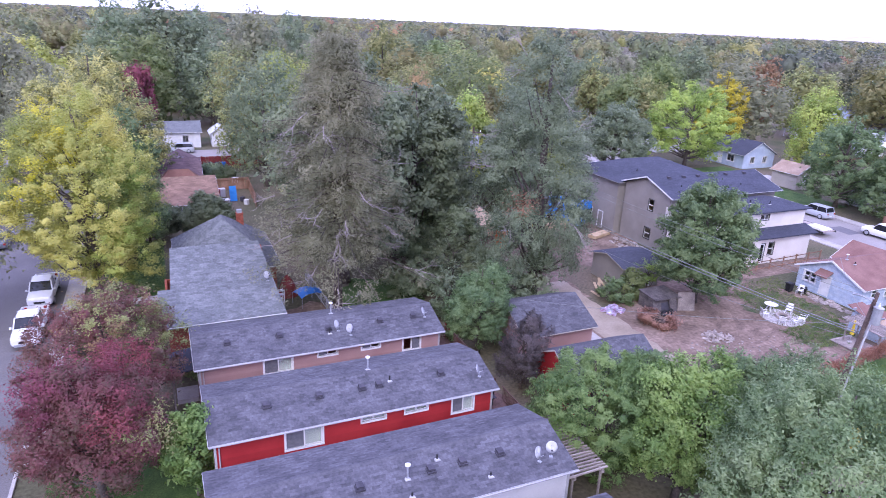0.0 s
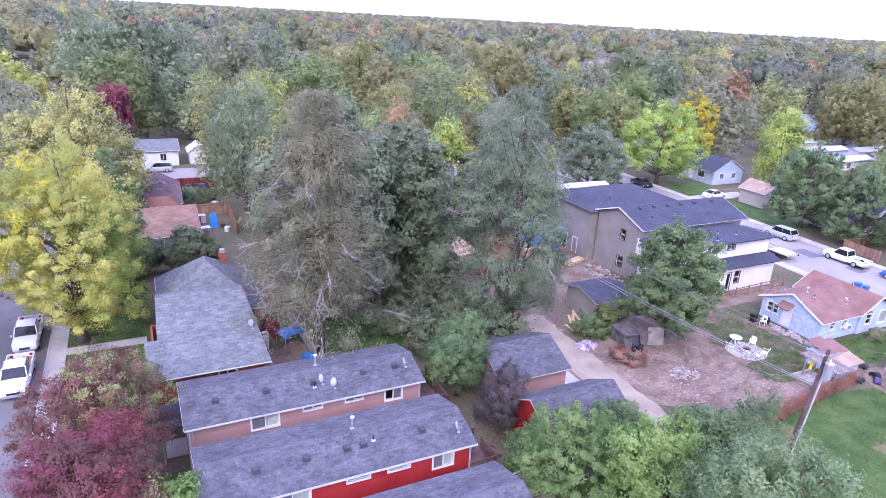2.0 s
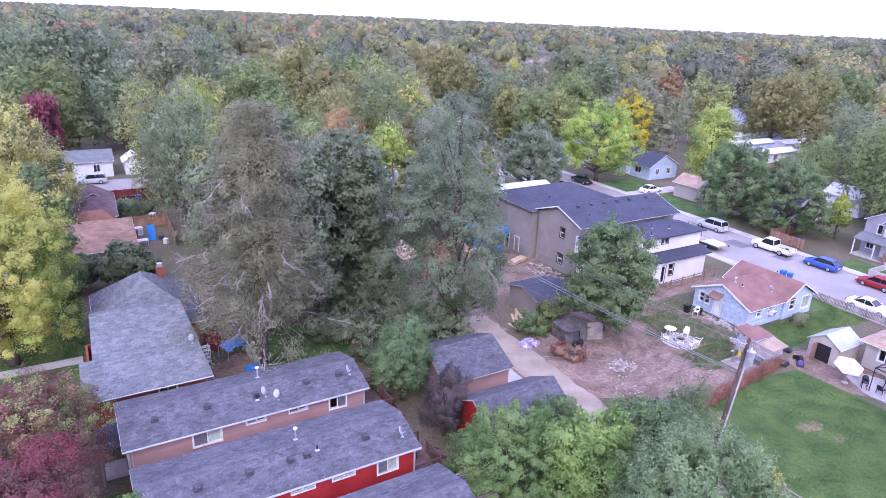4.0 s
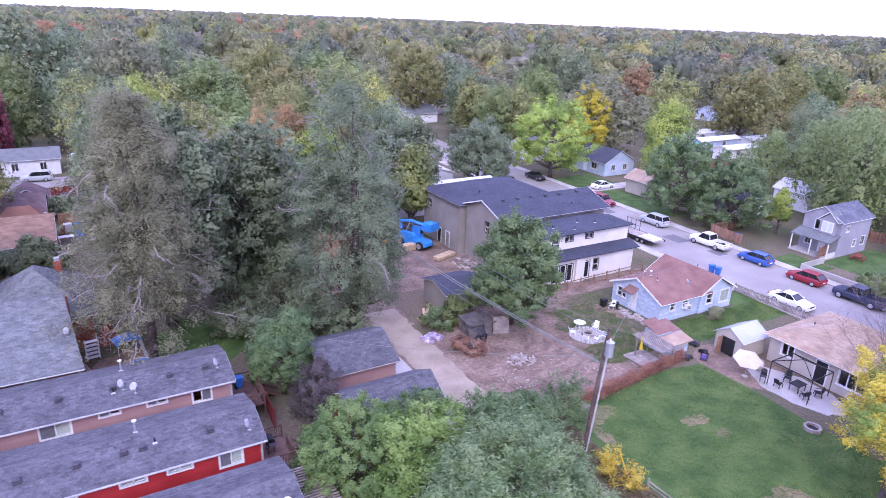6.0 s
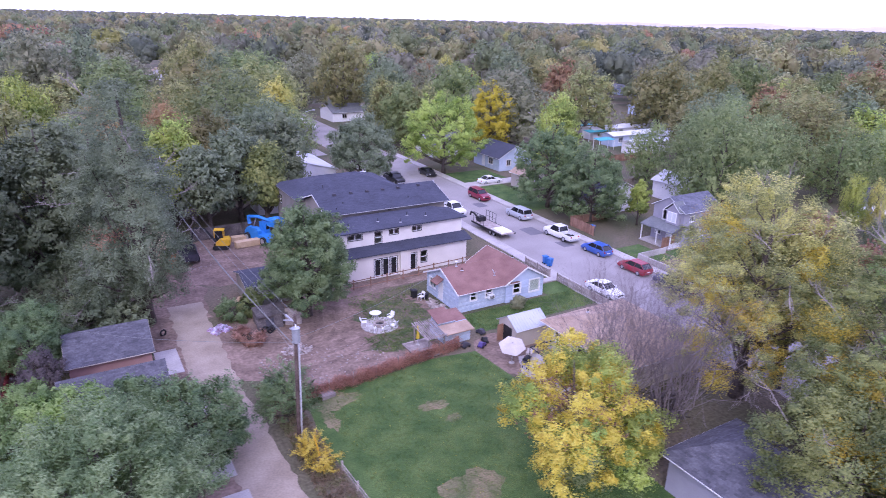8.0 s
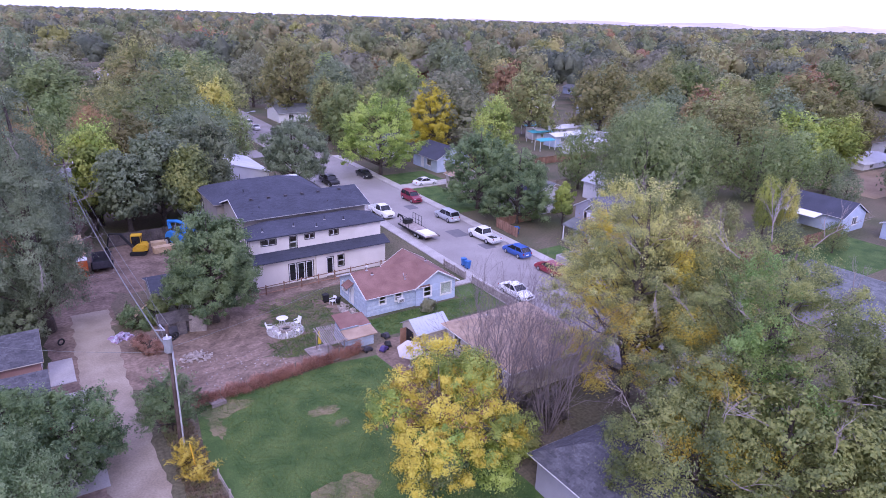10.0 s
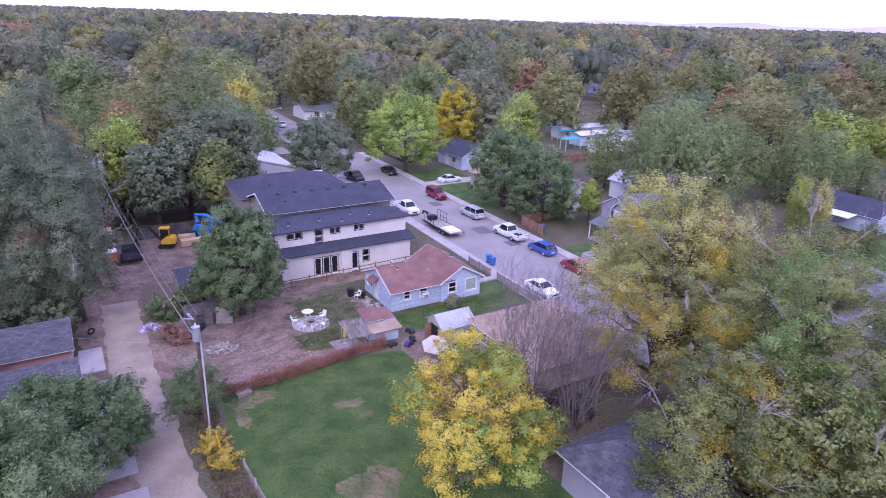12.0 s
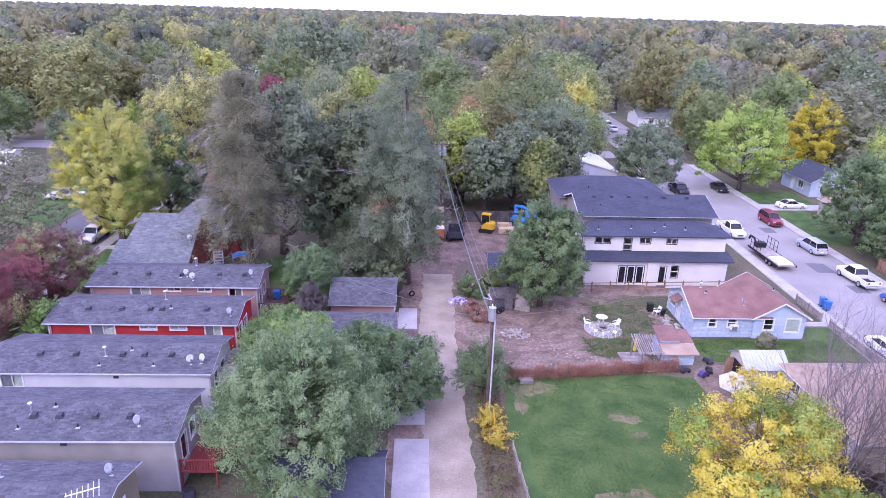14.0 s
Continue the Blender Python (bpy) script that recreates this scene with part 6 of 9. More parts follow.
tree("tall dark green tree behind the conifer", 13.6, 56.4, broad_lobes(R(3), 20.5, 2.6, 6.6, 12), L_DARK, 560, 42, 1.0, 0.25, 3, 0.45, dead=8)
tree("tall dark green tree", 22.0, 60.0, broad_lobes(R(33), 18.0, 3.0, 6.5, 12), L_DARK, 500, 42, 1.0, 0.25, 33, 0.4, dead=8)
elm = [(0, 0, 11, 4.2, 4.2, 8.2), (-1.2, 0.6, 18, 2.6, 2.6, 4.6), (1.1, -1, 7, 3.0, 3.0, 4.2), (-2.8, -1.2, 6.5, 3.2, 3.2, 4.0), (1.5, 1.8, 12, 2.5, 2.5, 4.2), (-2.4, 1.2, 12, 2.8, 2.8, 4.4), (0.4, -2.4, 9.5, 2.8, 2.8, 5), (-0.4, 0, 20.6, 1.6, 1.6, 2.9)]
tree("tall grey-green elm with drooping branches and dead twigs", 29.1, 47.4, elm, L_ELM, 700, 84, 0.9, 0.14, 4, 0.5, dead=16, rise=-0.7, tuft=1.7, long=2.2, low=-0.9, accents=[(L_DRY, -2.6, -1.8, 9.5, 1.0, 400)])
tree("dense green maple beside the townhouse", 43.6, 41.6, broad_lobes(R(5), 11.8, 0.2, 4.7, 14), L_FRESH, 680, 62, 0.62, 0.14, 5, 0.25, low=-0.9)
tree("round green young tree behind the decks", 19.6, 39.4, broad_lobes(R(6), 7.3, 0.4, 2.7, 9), L_FRESH, 360, 84, 0.42, 0.09, 6, 0.15, low=-0.9)
tree("small dark purple-leaved tree", 20.2, 33.8, broad_lobes(R(61), 5.6, 0.4, 1.75, 7), L_PURPLE, 190, 70, 0.34, 0.075, 61, 0.1, low=-0.9, tuft=2.2, rise=1.8)
wil = [(0.3, -0.4, 6.6, 4.2, 4.2, 4.2), (-2.4, -0.8, 5.2, 3.2, 3.2, 3.3), (2.6, 0.4, 5.2, 3.2, 3.2, 3.3), (0.4, -2.8, 4.8, 3.2, 3.2, 3.0), (0.4, 2.0, 5.6, 2.9, 2.9, 3.0), (0.4, -0.4, 9.2, 2.0, 2.0, 1.9), (-1.6, -1.8, 7.2, 2.2, 2.2, 2.4), (1.9, 1.2, 7.3, 2.2, 2.2, 2.4)]
tree("silvery green willow-leaved tree beside the alley", 23.2, 14.4, wil, L_SILVER, 900, 96, 0.58, 0.118, 7, 0.3, low=-0.8, shell=0.3, tuft=2.5, rise=0.75, long=2.4)
tree("light green tree beside the alley", 22.7, 21.1, broad_lobes(R(8), 8.9, 0.4, 3.2, 10), L_SPRING, 460, 66, 0.48, 0.105, 8, 0.2, low=-0.8)
tree("dense round green tree behind the row houses", 19.7, 25.4, broad_lobes(R(81), 7.5, 0.3, 4.0, 14), L_LEAFY, 660, 92, 0.4, 0.08, 81, 0.2, low=-0.9)
tree("green bushy tree beside the red garage", 29.3, 22.4, broad_lobes(R(82), 6.7, 0.3, 3.6, 10), L_FRESH, 420, 60, 0.46, 0.105, 82, 0.15, low=-0.9, tuft=2.2)
tree("small green tree in front of the red garage", 26.0, 28.2, broad_lobes(R(84), 4.9, 0.2, 2.1, 8), L_FRESH, 220, 56, 0.4, 0.1, 84, 0.1, low=-0.9)
yl = [(0, 0, 6.8, 3.0, 3.0, 3.2), (-2.9, 1.0, 7.6, 1.7, 1.7, 1.6), (2.6, -0.8, 7.4, 2.4, 2.4, 2.0), (1.6, 2.2, 9.2, 2.2, 2.2, 2.0), (-0.6, -2.6, 5.4, 2.4, 2.4, 1.8), (3.6, 2.0, 7.2, 2.2, 2.2, 1.8), (-2.2, -2.0, 6.4, 2.0, 2.0, 1.8), (-1.6, 0.6, 9.4, 1.4, 1.4, 1.2), (-2.6, -3.6, 4.2, 1.9, 1.9, 1.6), (3.0, -2.4, 5.4, 2.2, 2.2, 1.8)]
tree("golden yellow tree at the edge of the lawn", 49.7, 9.2, [(a * 0.95, b * 0.95, c * 0.88, d, e, f) for a, b, c, d, e, f in yl], L_YELLOW, 300, 100, 0.6, 0.092, 9, 0.2, low=-0.8, shell=0.45, accents=[(L_LIME, 2.8, 1.2, 7.4, 1.8, 2000), (L_LIME, -1.0, -2.2, 5.6, 1.6, 1400), (L_LIME, 0.4, 1.6, 8.6, 1.2, 900), (L_GREEN, -1.5, -2.8, 4.4, 1.6, 1300), (L_LIME, -3.4, 0.4, 7.4, 1.3, 1200), (L_ORANGE, -2.4, -0.6, 7.0, 2.4, 420), (L_ORANGE, 0.8, -1.6, 6.6, 2.4, 320), (L_LIME, 3.6, -2.8, 4.8, 1.9, 2400), (L_LIME, 2.2, -3.4, 3.2, 1.6, 1600), (L_LIME, 1.8, -0.6, 8.4, 1.8, 1700), (L_LIME, 3.6, 1.0, 6.2, 2.0, 2000)])
bare_tree("bare lilac-grey multi-stemmed tree", 57.4, 12.2, 12.4, 0.17, 10, 24)
bare_tree("bare lilac-grey multi-stemmed tree", 60.4, 10.0, 11.8, 0.18, 101, 22)
tree("dusty green leaning tree with dead twigs over the grey roof", 60.6, -2.6, broad_lobes(R(111), 10.2, 2.0, 5.8, 15), L_MIXED, 460, 84, 0.7, 0.1, 111, 0.2, low=-0.9, dead=8, accents=[(L_YELLOW, -1.0, 1.0, 7.0, 1.2, 600)])
mx = [(0, 0, 9.5, 4.5, 4.5, 5.6), (-3.8, 1.5, 8.0, 3.4, 3.4, 4.4), (3.8, -1.0, 8.5, 3.6, 3.6, 4.6), (0.5, 3.8, 10.0, 3.4, 3.4, 4.0), (0.5, -3.8, 8, 3.6, 3.6, 4.4), (-2, 0.5, 13.6, 2.8, 2.8, 3.0), (2.6, 1.5, 13.2, 2.8, 2.8, 2.8), (4.6, 3.0, 9.5, 2.8, 2.8, 3.2), (-3.0, -3.2, 6.2, 2.8, 2.8, 3.0)]
for i in range(18):
    z_ = 4.2 + 0.62 * i
    k_ = 5.3 * math.sqrt(max(1 - ((z_ - 9.0) / 7.2) ** 2, 0.1))
    mx.append((k_ * math.cos(2.399 * i + 0.4), k_ * math.sin(2.399 * i + 0.4), z_, 1.35 + 0.1 * (i % 4), 1.35 + 0.1 * (i % 4), 1.2))
tree("large pale tree turning from green to yellow with dead twigs", 69.6, 10.6, [(a, b, c * 1.13, d, e, f * 1.1) for a, b, c, d, e, f in mx], L_PALE, 760, 110, 0.66, 0.085, 11, 0.45, low=-0.8, shell=0.28, more=2.5, dead=24, rise=0.1, tuft=1.6, accents=[(L_YELLOW, -3.6, 1.0, 9.8, 1.9, 1800), (L_YELLOW, -1.8, 2.4, 14.2, 1.7, 1500), (L_YELLOW, -4.0, -2.6, 9.0, 1.6, 1400), (L_YELLOW, 0.2, -3.8, 13.0, 1.4, 1100), (L_YELLOW, -1.6, 4.2, 10.5, 1.8, 1500), (L_ORANGE, 2.0, -2.5, 15.0, 1.2, 400), (L_YELLOW, -4.6, 0.6, 6.5, 1.4, 1100), (L_YELLOW, -3.4, -4.0, 6.0, 1.5, 1300), (L_YELLOW, -5.0, -1.4, 4.2, 1.2, 900), (L_YELLOW, -1.0, -5.0, 9.2, 1.4, 1100), (L_ORANGE, -1.6, 3.8, 14.6, 0.9, 300)])
tree("large dusty green tree with dead twigs", 68.4, -1.5, [(a, b, c * 1.1, d * 1.1, e * 1.1, f * 1.1) for a, b, c, d, e, f in mx], L_MIXED, 760, 110, 0.66, 0.085, 12, 0.45, low=-0.8, shell=0.28, more=2.5, dead=40, rise=0.1, tuft=1.6, accents=[(L_SPRING, -3.6, -1.0, 12.5, 2.4, 3200), (L_SPRING, -2.4, -3.4, 9.0, 2.2, 2600), (L_SPRING, -1.0, 1.0, 15.0, 2.0, 2200), (L_YELLOW, -3.6, 2.4, 8.0, 1.5, 1300), (L_YELLOW, -4.8, -0.5, 9.5, 1.3, 1000), (L_YELLOW, -3.0, 4.2, 11.0, 1.4, 1100), (L_YELLOW, -5.0, 2.0, 5.2, 1.3, 1000), (L_YELLOW, -4.4, -3.4, 6.4, 1.3, 900), (L_ORANGE, -1.0, 3.8, 7.0, 0.9, 250)])
tree("dusty green tree with bare twigs beside the grey-roofed house", 64.2, -5.6, broad_lobes(R(112), 11.0, 0.8, 5.0, 13), L_MIXED, 460, 54, 0.62, 0.16, 112, 0.3, low=-0.9, dead=14, more=1.8, accents=[(L_YELLOW, -3.0, 1.5, 6.5, 1.3, 700), (L_YELLOW, -3.4, -2.0, 5.0, 1.2, 500)])
tree("dusty green tree by the corner of the street", 72.0, -8.0, broad_lobes(R(113), 12.0, 0.6, 5.6, 12), L_MIXED, 420, 50, 0.7, 0.19, 113, 0.3, low=-0.9, dead=10, more=1.8)
tree("low olive bush under the big trees", 71.4, 3.0, broad_lobes(R(114), 6.0, 0.2, 3.6, 9), L_MIXED, 240, 44, 0.6, 0.18, 114, 0.15, low=-0.9, more=1.8)
tree("pale yellow-green tree at the corner of the street", 74.0, 10.0, broad_lobes(R(13), 15.5, 3.0, 5.6, 10), L_PALE, 520, 50, 0.85, 0.19, 13, 0.4, low=-0.8, accents=[(L_ORANGE, 4.0, -2.5, 11.5, 1.6, 900)])
tree("large purple-red ornamental tree by the west street", -5.6, 38.6, broad_lobes(R(14), 8.6, 1.4, 4.3, 12), L_RED, 520, 104, 0.55, 0.076, 14, 0.25, low=-0.8, accents=[(L_OLIVE, 1.0, -0.5, 7.2, 2.6, 1900), (L_OLIVE, 2.8, 1.0, 5.5, 1.9, 1300), (L_ORANGE, 0.5, -1.2, 7.4, 2.8, 500)])
tree("purple-red ornamental tree with crimson patches", -5.9, 31.6, broad_lobes(R(15), 8.1, 1.4, 4.0, 11), L_RED, 480, 104, 0.55, 0.076, 15, 0.25, low=-0.8, accents=[(L_OLIVE, 2.4, -2.2, 5.2, 1.4, 900), (L_CRIMSON, -1.6, -1.0, 6.8, 1.7, 1800), (L_CRIMSON, 1.8, 2.4, 6.2, 1.4, 1200), (L_CRIMSON, 1.4, -2.6, 6.6, 1.4, 1200), (L_CRIMSON, 0.5, 1.5, 6.8, 1.6, 1500)])
tree("young bright green tree in front of the red house", -1.3, 30.4, broad_lobes(R(16), 5.4, 0.6, 1.8, 7), L_SPRING, 150, 44, 0.45, 0.14, 16, 0.1, low=-0.9)
tree("dark shrub row behind the brick house", -3.5, 73.5, broad_lobes(R(17), 5.2, 0.4, 3.4, 8), L_DARK, 200, 40, 0.6, 0.2, 17, 0.15, low=-0.9)
tree("dark shrub row behind the brick house", 2.8, 73.0, broad_lobes(R(18), 5.0, 0.4, 3.2, 8), L_DARK, 200, 40, 0.6, 0.2, 18, 0.15, low=-0.9)
tree("dense dark green undergrowth between the tall trees", 19.6, 58.6, broad_lobes(R(171), 8.5, 0.2, 3.6, 9), L_DARK, 240, 40, 0.7, 0.2, 171, 0.15, low=-0.9)
tree("dense dark green undergrowth between the tall trees", 24.6, 56.0, broad_lobes(R(172), 7.0, 0.2, 3.2, 9), L_ELM, 220, 40, 0.65, 0.18, 172, 0.15, low=-0.9)
tree("large pale green tree by the side street", -8.6, 90.0, broad_lobes(R(117), 19.0, 2.0, 7.6, 14), L_PALE, 620, 50, 0.9, 0.19, 117, 0.4, low=-0.8)
tree("green tree behind the yellow maple", -5.0, 68.6, broad_lobes(R(19), 14.6, 0.8, 3.7, 10), L_FRESH, 330, 44, 0.75, 0.19, 19, 0.25, low=-0.8, accents=[(L_ORANGE, -0.6, 0, 12.8, 1.6, 150), (L_TURN, 1.6, -1.5, 11, 1.8, 400)])
tree("dark green round street tree", 69.6, 88.4, broad_lobes(R(20), 12.4, 0.8, 6.3, 13), L_ELM, 420, 44, 0.85, 0.22, 20, 0.35)
tree("bright yellow-green tree across the street", 88.6, 91.2, broad_lobes(R(21), 15.6, 0.2, 8.4, 15), L_LIME, 560, 44, 0.95, 0.22, 21, 0.35)
tree("golden yellow tree across the street", 106.0, 100.8, broad_lobes(R(22), 16.0, 0.6, 5.8, 12), L_GOLD, 280, 44, 0.85, 0.22, 22, 0.3)
tree("grey-green locust tree by the street", 91.8, 62.6, broad_lobes(R(23), 13.2, -0.6, 5.8, 13), L_FRESH, 460, 48, 0.75, 0.19, 23, 0.3, low=-0.9)
tree("green locust tree by the street", 92.6, 53.4, broad_lobes(R(24), 12.0, -0.6, 5.6, 13), L_FRESH, 420, 48, 0.7, 0.18, 24, 0.3, low=-0.9)
tree("yellow-green columnar young tree", 98.0, 48.8, broad_lobes(R(25), 7.0, 0.8, 1.7, 7), L_LIME, 110, 40, 0.5, 0.18, 25, 0.12)
for i, (x, y, h, r, lm) in enumerate(((40.5, 74, 11.5, 4.4, L_ELM), (45.5, 77, 13.5, 5.0, L_ELM), (36.5, 79, 14, 4.5, L_LIME), (53, 82, 14, 5.2, L_DARK), (42, 84, 15, 5.2, L_OLIVE), (48.5, 73.5, 11.5, 3.2, L_MIXED),
                                      (27, 68, 17, 6.0, L_DARK), (19, 72, 18, 6.0, L_OLIVE), (26, 80, 16, 6, L_GREEN), (52, 92, 14, 5.0, L_DARK))):
    tree("green tree in the wooded plots behind the alley", x, y, broad_lobes(R(200 + i), h, 2.0, r, 10), lm, 320, 42, 1.0, 0.3, 200 + i, 0.35, group="wooded plots", low=-0.8, more=1.3)
# shrubs
for i, (x, y, r, h, lm) in enumerate(((36.1, 28.6, 1.0, 1.4, L_FRESH), (36.4, 44.2, 1.7, 2.4, L_FRESH), (38.2, 44.4, 1.2, 2.8, L_GREEN), (24.0, 45.5, 3.0, 4.8, L_DARK), (20.8, 46.6, 2.8, 4.4, L_ELM), (18.8, 51.6, 2.6, 3.4, L_DARK), (22.6, 51.0, 3.2, 5.4, L_DARK), (25.4, 50.4, 2.8, 5.0, L_ELM),
                                      (27.0, 44.6, 2.4, 4.0, L_DARK), (-0.6, 42.8, 1.8, 2.4, L_GREEN), (2.6, 42.6, 1.6, 1.8, L_GREEN), (88.6, 30.0, 2.2, 1.7, L_GREEN), (91.4, 29.4, 2.0, 1.6, L_GREEN), (64.0, 33.2, 0.7, 1.5, L_GREY))):
    bush("low green shrub in the yard", x, y, r, h, lm, 300 + i, 110 if h > 3.2 else 60, 44, 0.15)
def sumac(label, x, y, rad, h, leaves, seed, n):
    """A shrub of long feathery fronds on thin stems."""
    lobes = [(0, 0, h * 0.5, rad * 0.8, rad * 0.8, h * 0.5), (rad * 0.5, 0.2, h * 0.35, rad * 0.6, rad * 0.6, h * 0.33), (-rad * 0.5, -0.3, h * 0.4, rad * 0.6, rad * 0.6, h * 0.36)]
    return tree(label, x, y, lobes, leaves, n, 44, 0.34, 0.11, seed, 0.05, None, 0.6, 0.5, 0, False, 0, -0.7, name="bush", category="bush", tuft=3.4, rise=0.25, long=2.6, boughs=20)


sumac("dark green shrub of feathery fronds at the foot of the pole", 36.0, 24.8, 2.1, 5.2, L_FRESH, 340, 190)
sumac("bright yellow shrub of feathery fronds beside the pole", 35.9, 19.8, 0.8, 1.9, L_YELLOW, 330, 34)
sumac("bright yellow shrub of feathery fronds beside the pole", 36.4, 18.2, 0.7, 1.6, L_YELLOW, 333, 30)
sumac("yellow-green sapling beside the carport", 40.6, 44.8, 0.9, 4.6, L_LIME, 334, 26)
bush("low dry purple-brown undergrowth under the bare trees", 59.2, 13.4, 1.6, 2.4, L_PURPLE, 335, 60, 40, 0.12)
bush("low dry purple-brown undergrowth under the bare trees", 61.6, 11.4, 1.8, 2.8, L_PURPLE, 336, 60, 40, 0.12)
bush("low dusty green undergrowth beside the bungalow", 57.0, 9.4, 1.7, 2.2, L_MIXED, 337, 60, 40, 0.13)
bush("heap of dry red-brown brush", 36.8, 38.7, 1.6, 1.25, L_BRUSH, 331, 60, 70, 0.1, "brush_heap")


# ---- the wider neighbourhood: a few patterns of tree, repeated ----
def pattern(label, h, base, rad, lm, seed, fine):
    """A broad crown of rounded lobes, each covered with sprigs of leaves, on a limbed trunk."""
    g = R(seed)
    t = thing("tree", label, "tree", "neighbourhood trees")
    q = np.array(broad_lobes(g, h, base, rad, 16), float)
    q[:, 3:] *= g.uniform(0.82, 1.1, (len(q), 1))
    sprigs, per, size = (900, 14, 0.205) if fine else (560, 11, 0.32)
    area = q[:, 3] * (q[:, 3] + 2 * q[:, 5])
    pick = g.choice(len(q), sprigs, p=area / area.sum())
    d = sphere_dirs(g, sprigs, -0.8)
    pick = pick[:len(d)]
    c = q[pick, :3] + d * q[pick, 3:] * g.uniform(0.86, 1.03, (len(d), 1))
    keep = np.ones(len(c), bool)
    for k, lobe in enumerate(q):
        keep &= ~((np.linalg.norm((c - lobe[:3]) / lobe[3:], axis=1) < 0.8) & (pick != k))
    c, d = c[keep], d[keep]
    pos, nrm, way = foliage(g, c, d, per, 0.95, 0.75, 0, 0.3, 0.8, 0.5)
    pos[:, 2] = np.maximum(pos[:, 2], 0.05)
    b = Build()
    limbs(b, g, (0, 0, -0.1), (q[0][0], q[0][1], h * 0.75), 0.35, [tuple(l[:3]) for l in q[1:]])
    part("trunk", b.mesh("trunk", BARK, True, False), BARK, t)
    part("crown", blades("crown", pos, nrm, size, lm, g, True, 1.4, way), lm, t)
    pick = g.choice(len(q), 1200, p=area / area.sum())
    d = sphere_dirs(g, 1200, -0.9)
    inner = q[pick[:len(d)], :3] + d * q[pick[:len(d)], 3:] * g.uniform(0.5, 0.8, (len(d), 1))
    part("inner_foliage", blades("inner_foliage", inner, d, 0.44 if fine else 0.6, lm, g, True, 1.2), lm, t, kind="stuff")
    return t


SIZE = {"olive": 16, "green": 15, "dark": 17, "grey": 15.5, "tall": 18, "lime": 14, "orange": 13, "gold": 13, "red": 10}
KINDS = [{k: pattern(label, SIZE[k], base, rad, lm, seed + 20 * fine, fine) for k, label, base, rad, lm, seed in (
    ("olive", "broad olive-green neighbourhood tree", -0.2, 6.6, L_OLIVE, 400), ("green", "broad fresh green neighbourhood tree", -0.2, 6.2, L_GREEN, 401), ("dark", "broad dark green neighbourhood tree", -0.2, 6.6, L_DARK, 402),
    ("grey", "broad grey-green neighbourhood tree", -0.2, 6.8, L_GREY, 403), ("tall", "tall olive-green neighbourhood tree", -0.2, 5.4, L_OLIVE, 404), ("lime", "yellow-green autumn neighbourhood tree", -0.2, 5.4, L_LIME, 405),
    ("orange", "orange-brown autumn neighbourhood tree", -0.2, 5.0, L_ORANGE, 406), ("gold", "golden yellow autumn neighbourhood tree", -0.2, 4.8, L_TURN, 407), ("red", "small bright red autumn tree", -0.2, 3.8, L_CRIMSON, 408))} for fine in (0, 1)]
spots = []
rng = np.random.default_rng(5)


def plant(kind, x, y, h, wide=1.0):
    s = h / SIZE[kind]
    spots.append((x, y, 5.6 * s * wide))
    fine = math.hypot(x - 32, y + 19) < 145
    copy_thing(KINDS[fine][kind], pose(x, y, float(land(x)), 0, 0, rng.uniform(0, 360)) @ Matrix.Diagonal((s * wide, s * wide, s, 1)))


NORTH_TREES = (("dark", -7, 180, 25.5, 1.0), ("dark", 2, 176, 27.5, 1.05), ("dark", 11, 184, 24.5, 1.0), ("grey", 21, 165, 25, 0.95), ("dark", 30, 172, 24, 0.9), ("olive", 66, 150, 19, 1.2), ("olive", 98, 166, 23, 1.0), ("olive", 60, 186, 23, 1.0))
EAST_TREES = (("green", 115.5, 52, 16.5, 1.0), ("green", 123, 55, 18.5, 1.0), ("green", 121, 46, 16, 0.95), ("green", 110.8, 45, 18.5, 0.9), ("lime", 108, 80.5, 16.5, 0.85), ("grey", 114, 106, 19, 1.35), ("grey", 122, 156, 18, 1.1), ("green", 116.5, 64.5, 13, 0.8), ("green", 128, 8, 11, 1.1), ("lime", 123, 31, 9.5, 0.55), ("gold", 125.5, 29, 8.5, 0.5), ("dark", 118, 40, 6, 0.9), ("olive", 111, 30, 7, 0.9), ("dark", 117, 24, 5.5, 0.9), ("green", 124, 21, 5, 0.9), ("olive", 106, 35, 6, 0.9), ("olive", 113, 38, 6.5, 1.0))
FAR_EAST_TREES = (("olive", 143.5, 111, 19, 1.05), ("olive", 163, 104, 21, 1.1), ("dark", 172, 110, 19, 1.1), ("green", 139.5, 43, 14, 1.0), ("green", 147.5, 42, 13.5, 1.0), ("green", 130, 49, 15.5, 1.0), ("orange", 151, 131, 18.5, 0.9), ("dark", 141, 70, 16, 1.2), ("olive", 160, 66, 17, 1.3), ("orange", 172, 78, 16, 1.1), ("lime", 185, 52, 12, 1.3), ("lime", 166, 52, 14, 1.3), ("olive", 152, 56, 17, 1.4), ("dark", 172, 58, 17, 1.2), ("dark", 151, 33, 7, 1.0), ("green", 158, 40, 9, 1.0))
WEST_TREES = (("grey", -16, 112, 16, 1.0), ("green", -20, 86, 6, 1.0), ("grey", -44, 88, 7, 1.0), ("dark", -42, 112, 9, 1.0), ("olive", -46, 131, 13, 1.1), ("green", -59, 122, 12, 1.2), ("lime", -34, 129, 9, 1.0), ("green", -52, 92, 6, 1.1), ("olive", -30, 104, 7, 1.0))
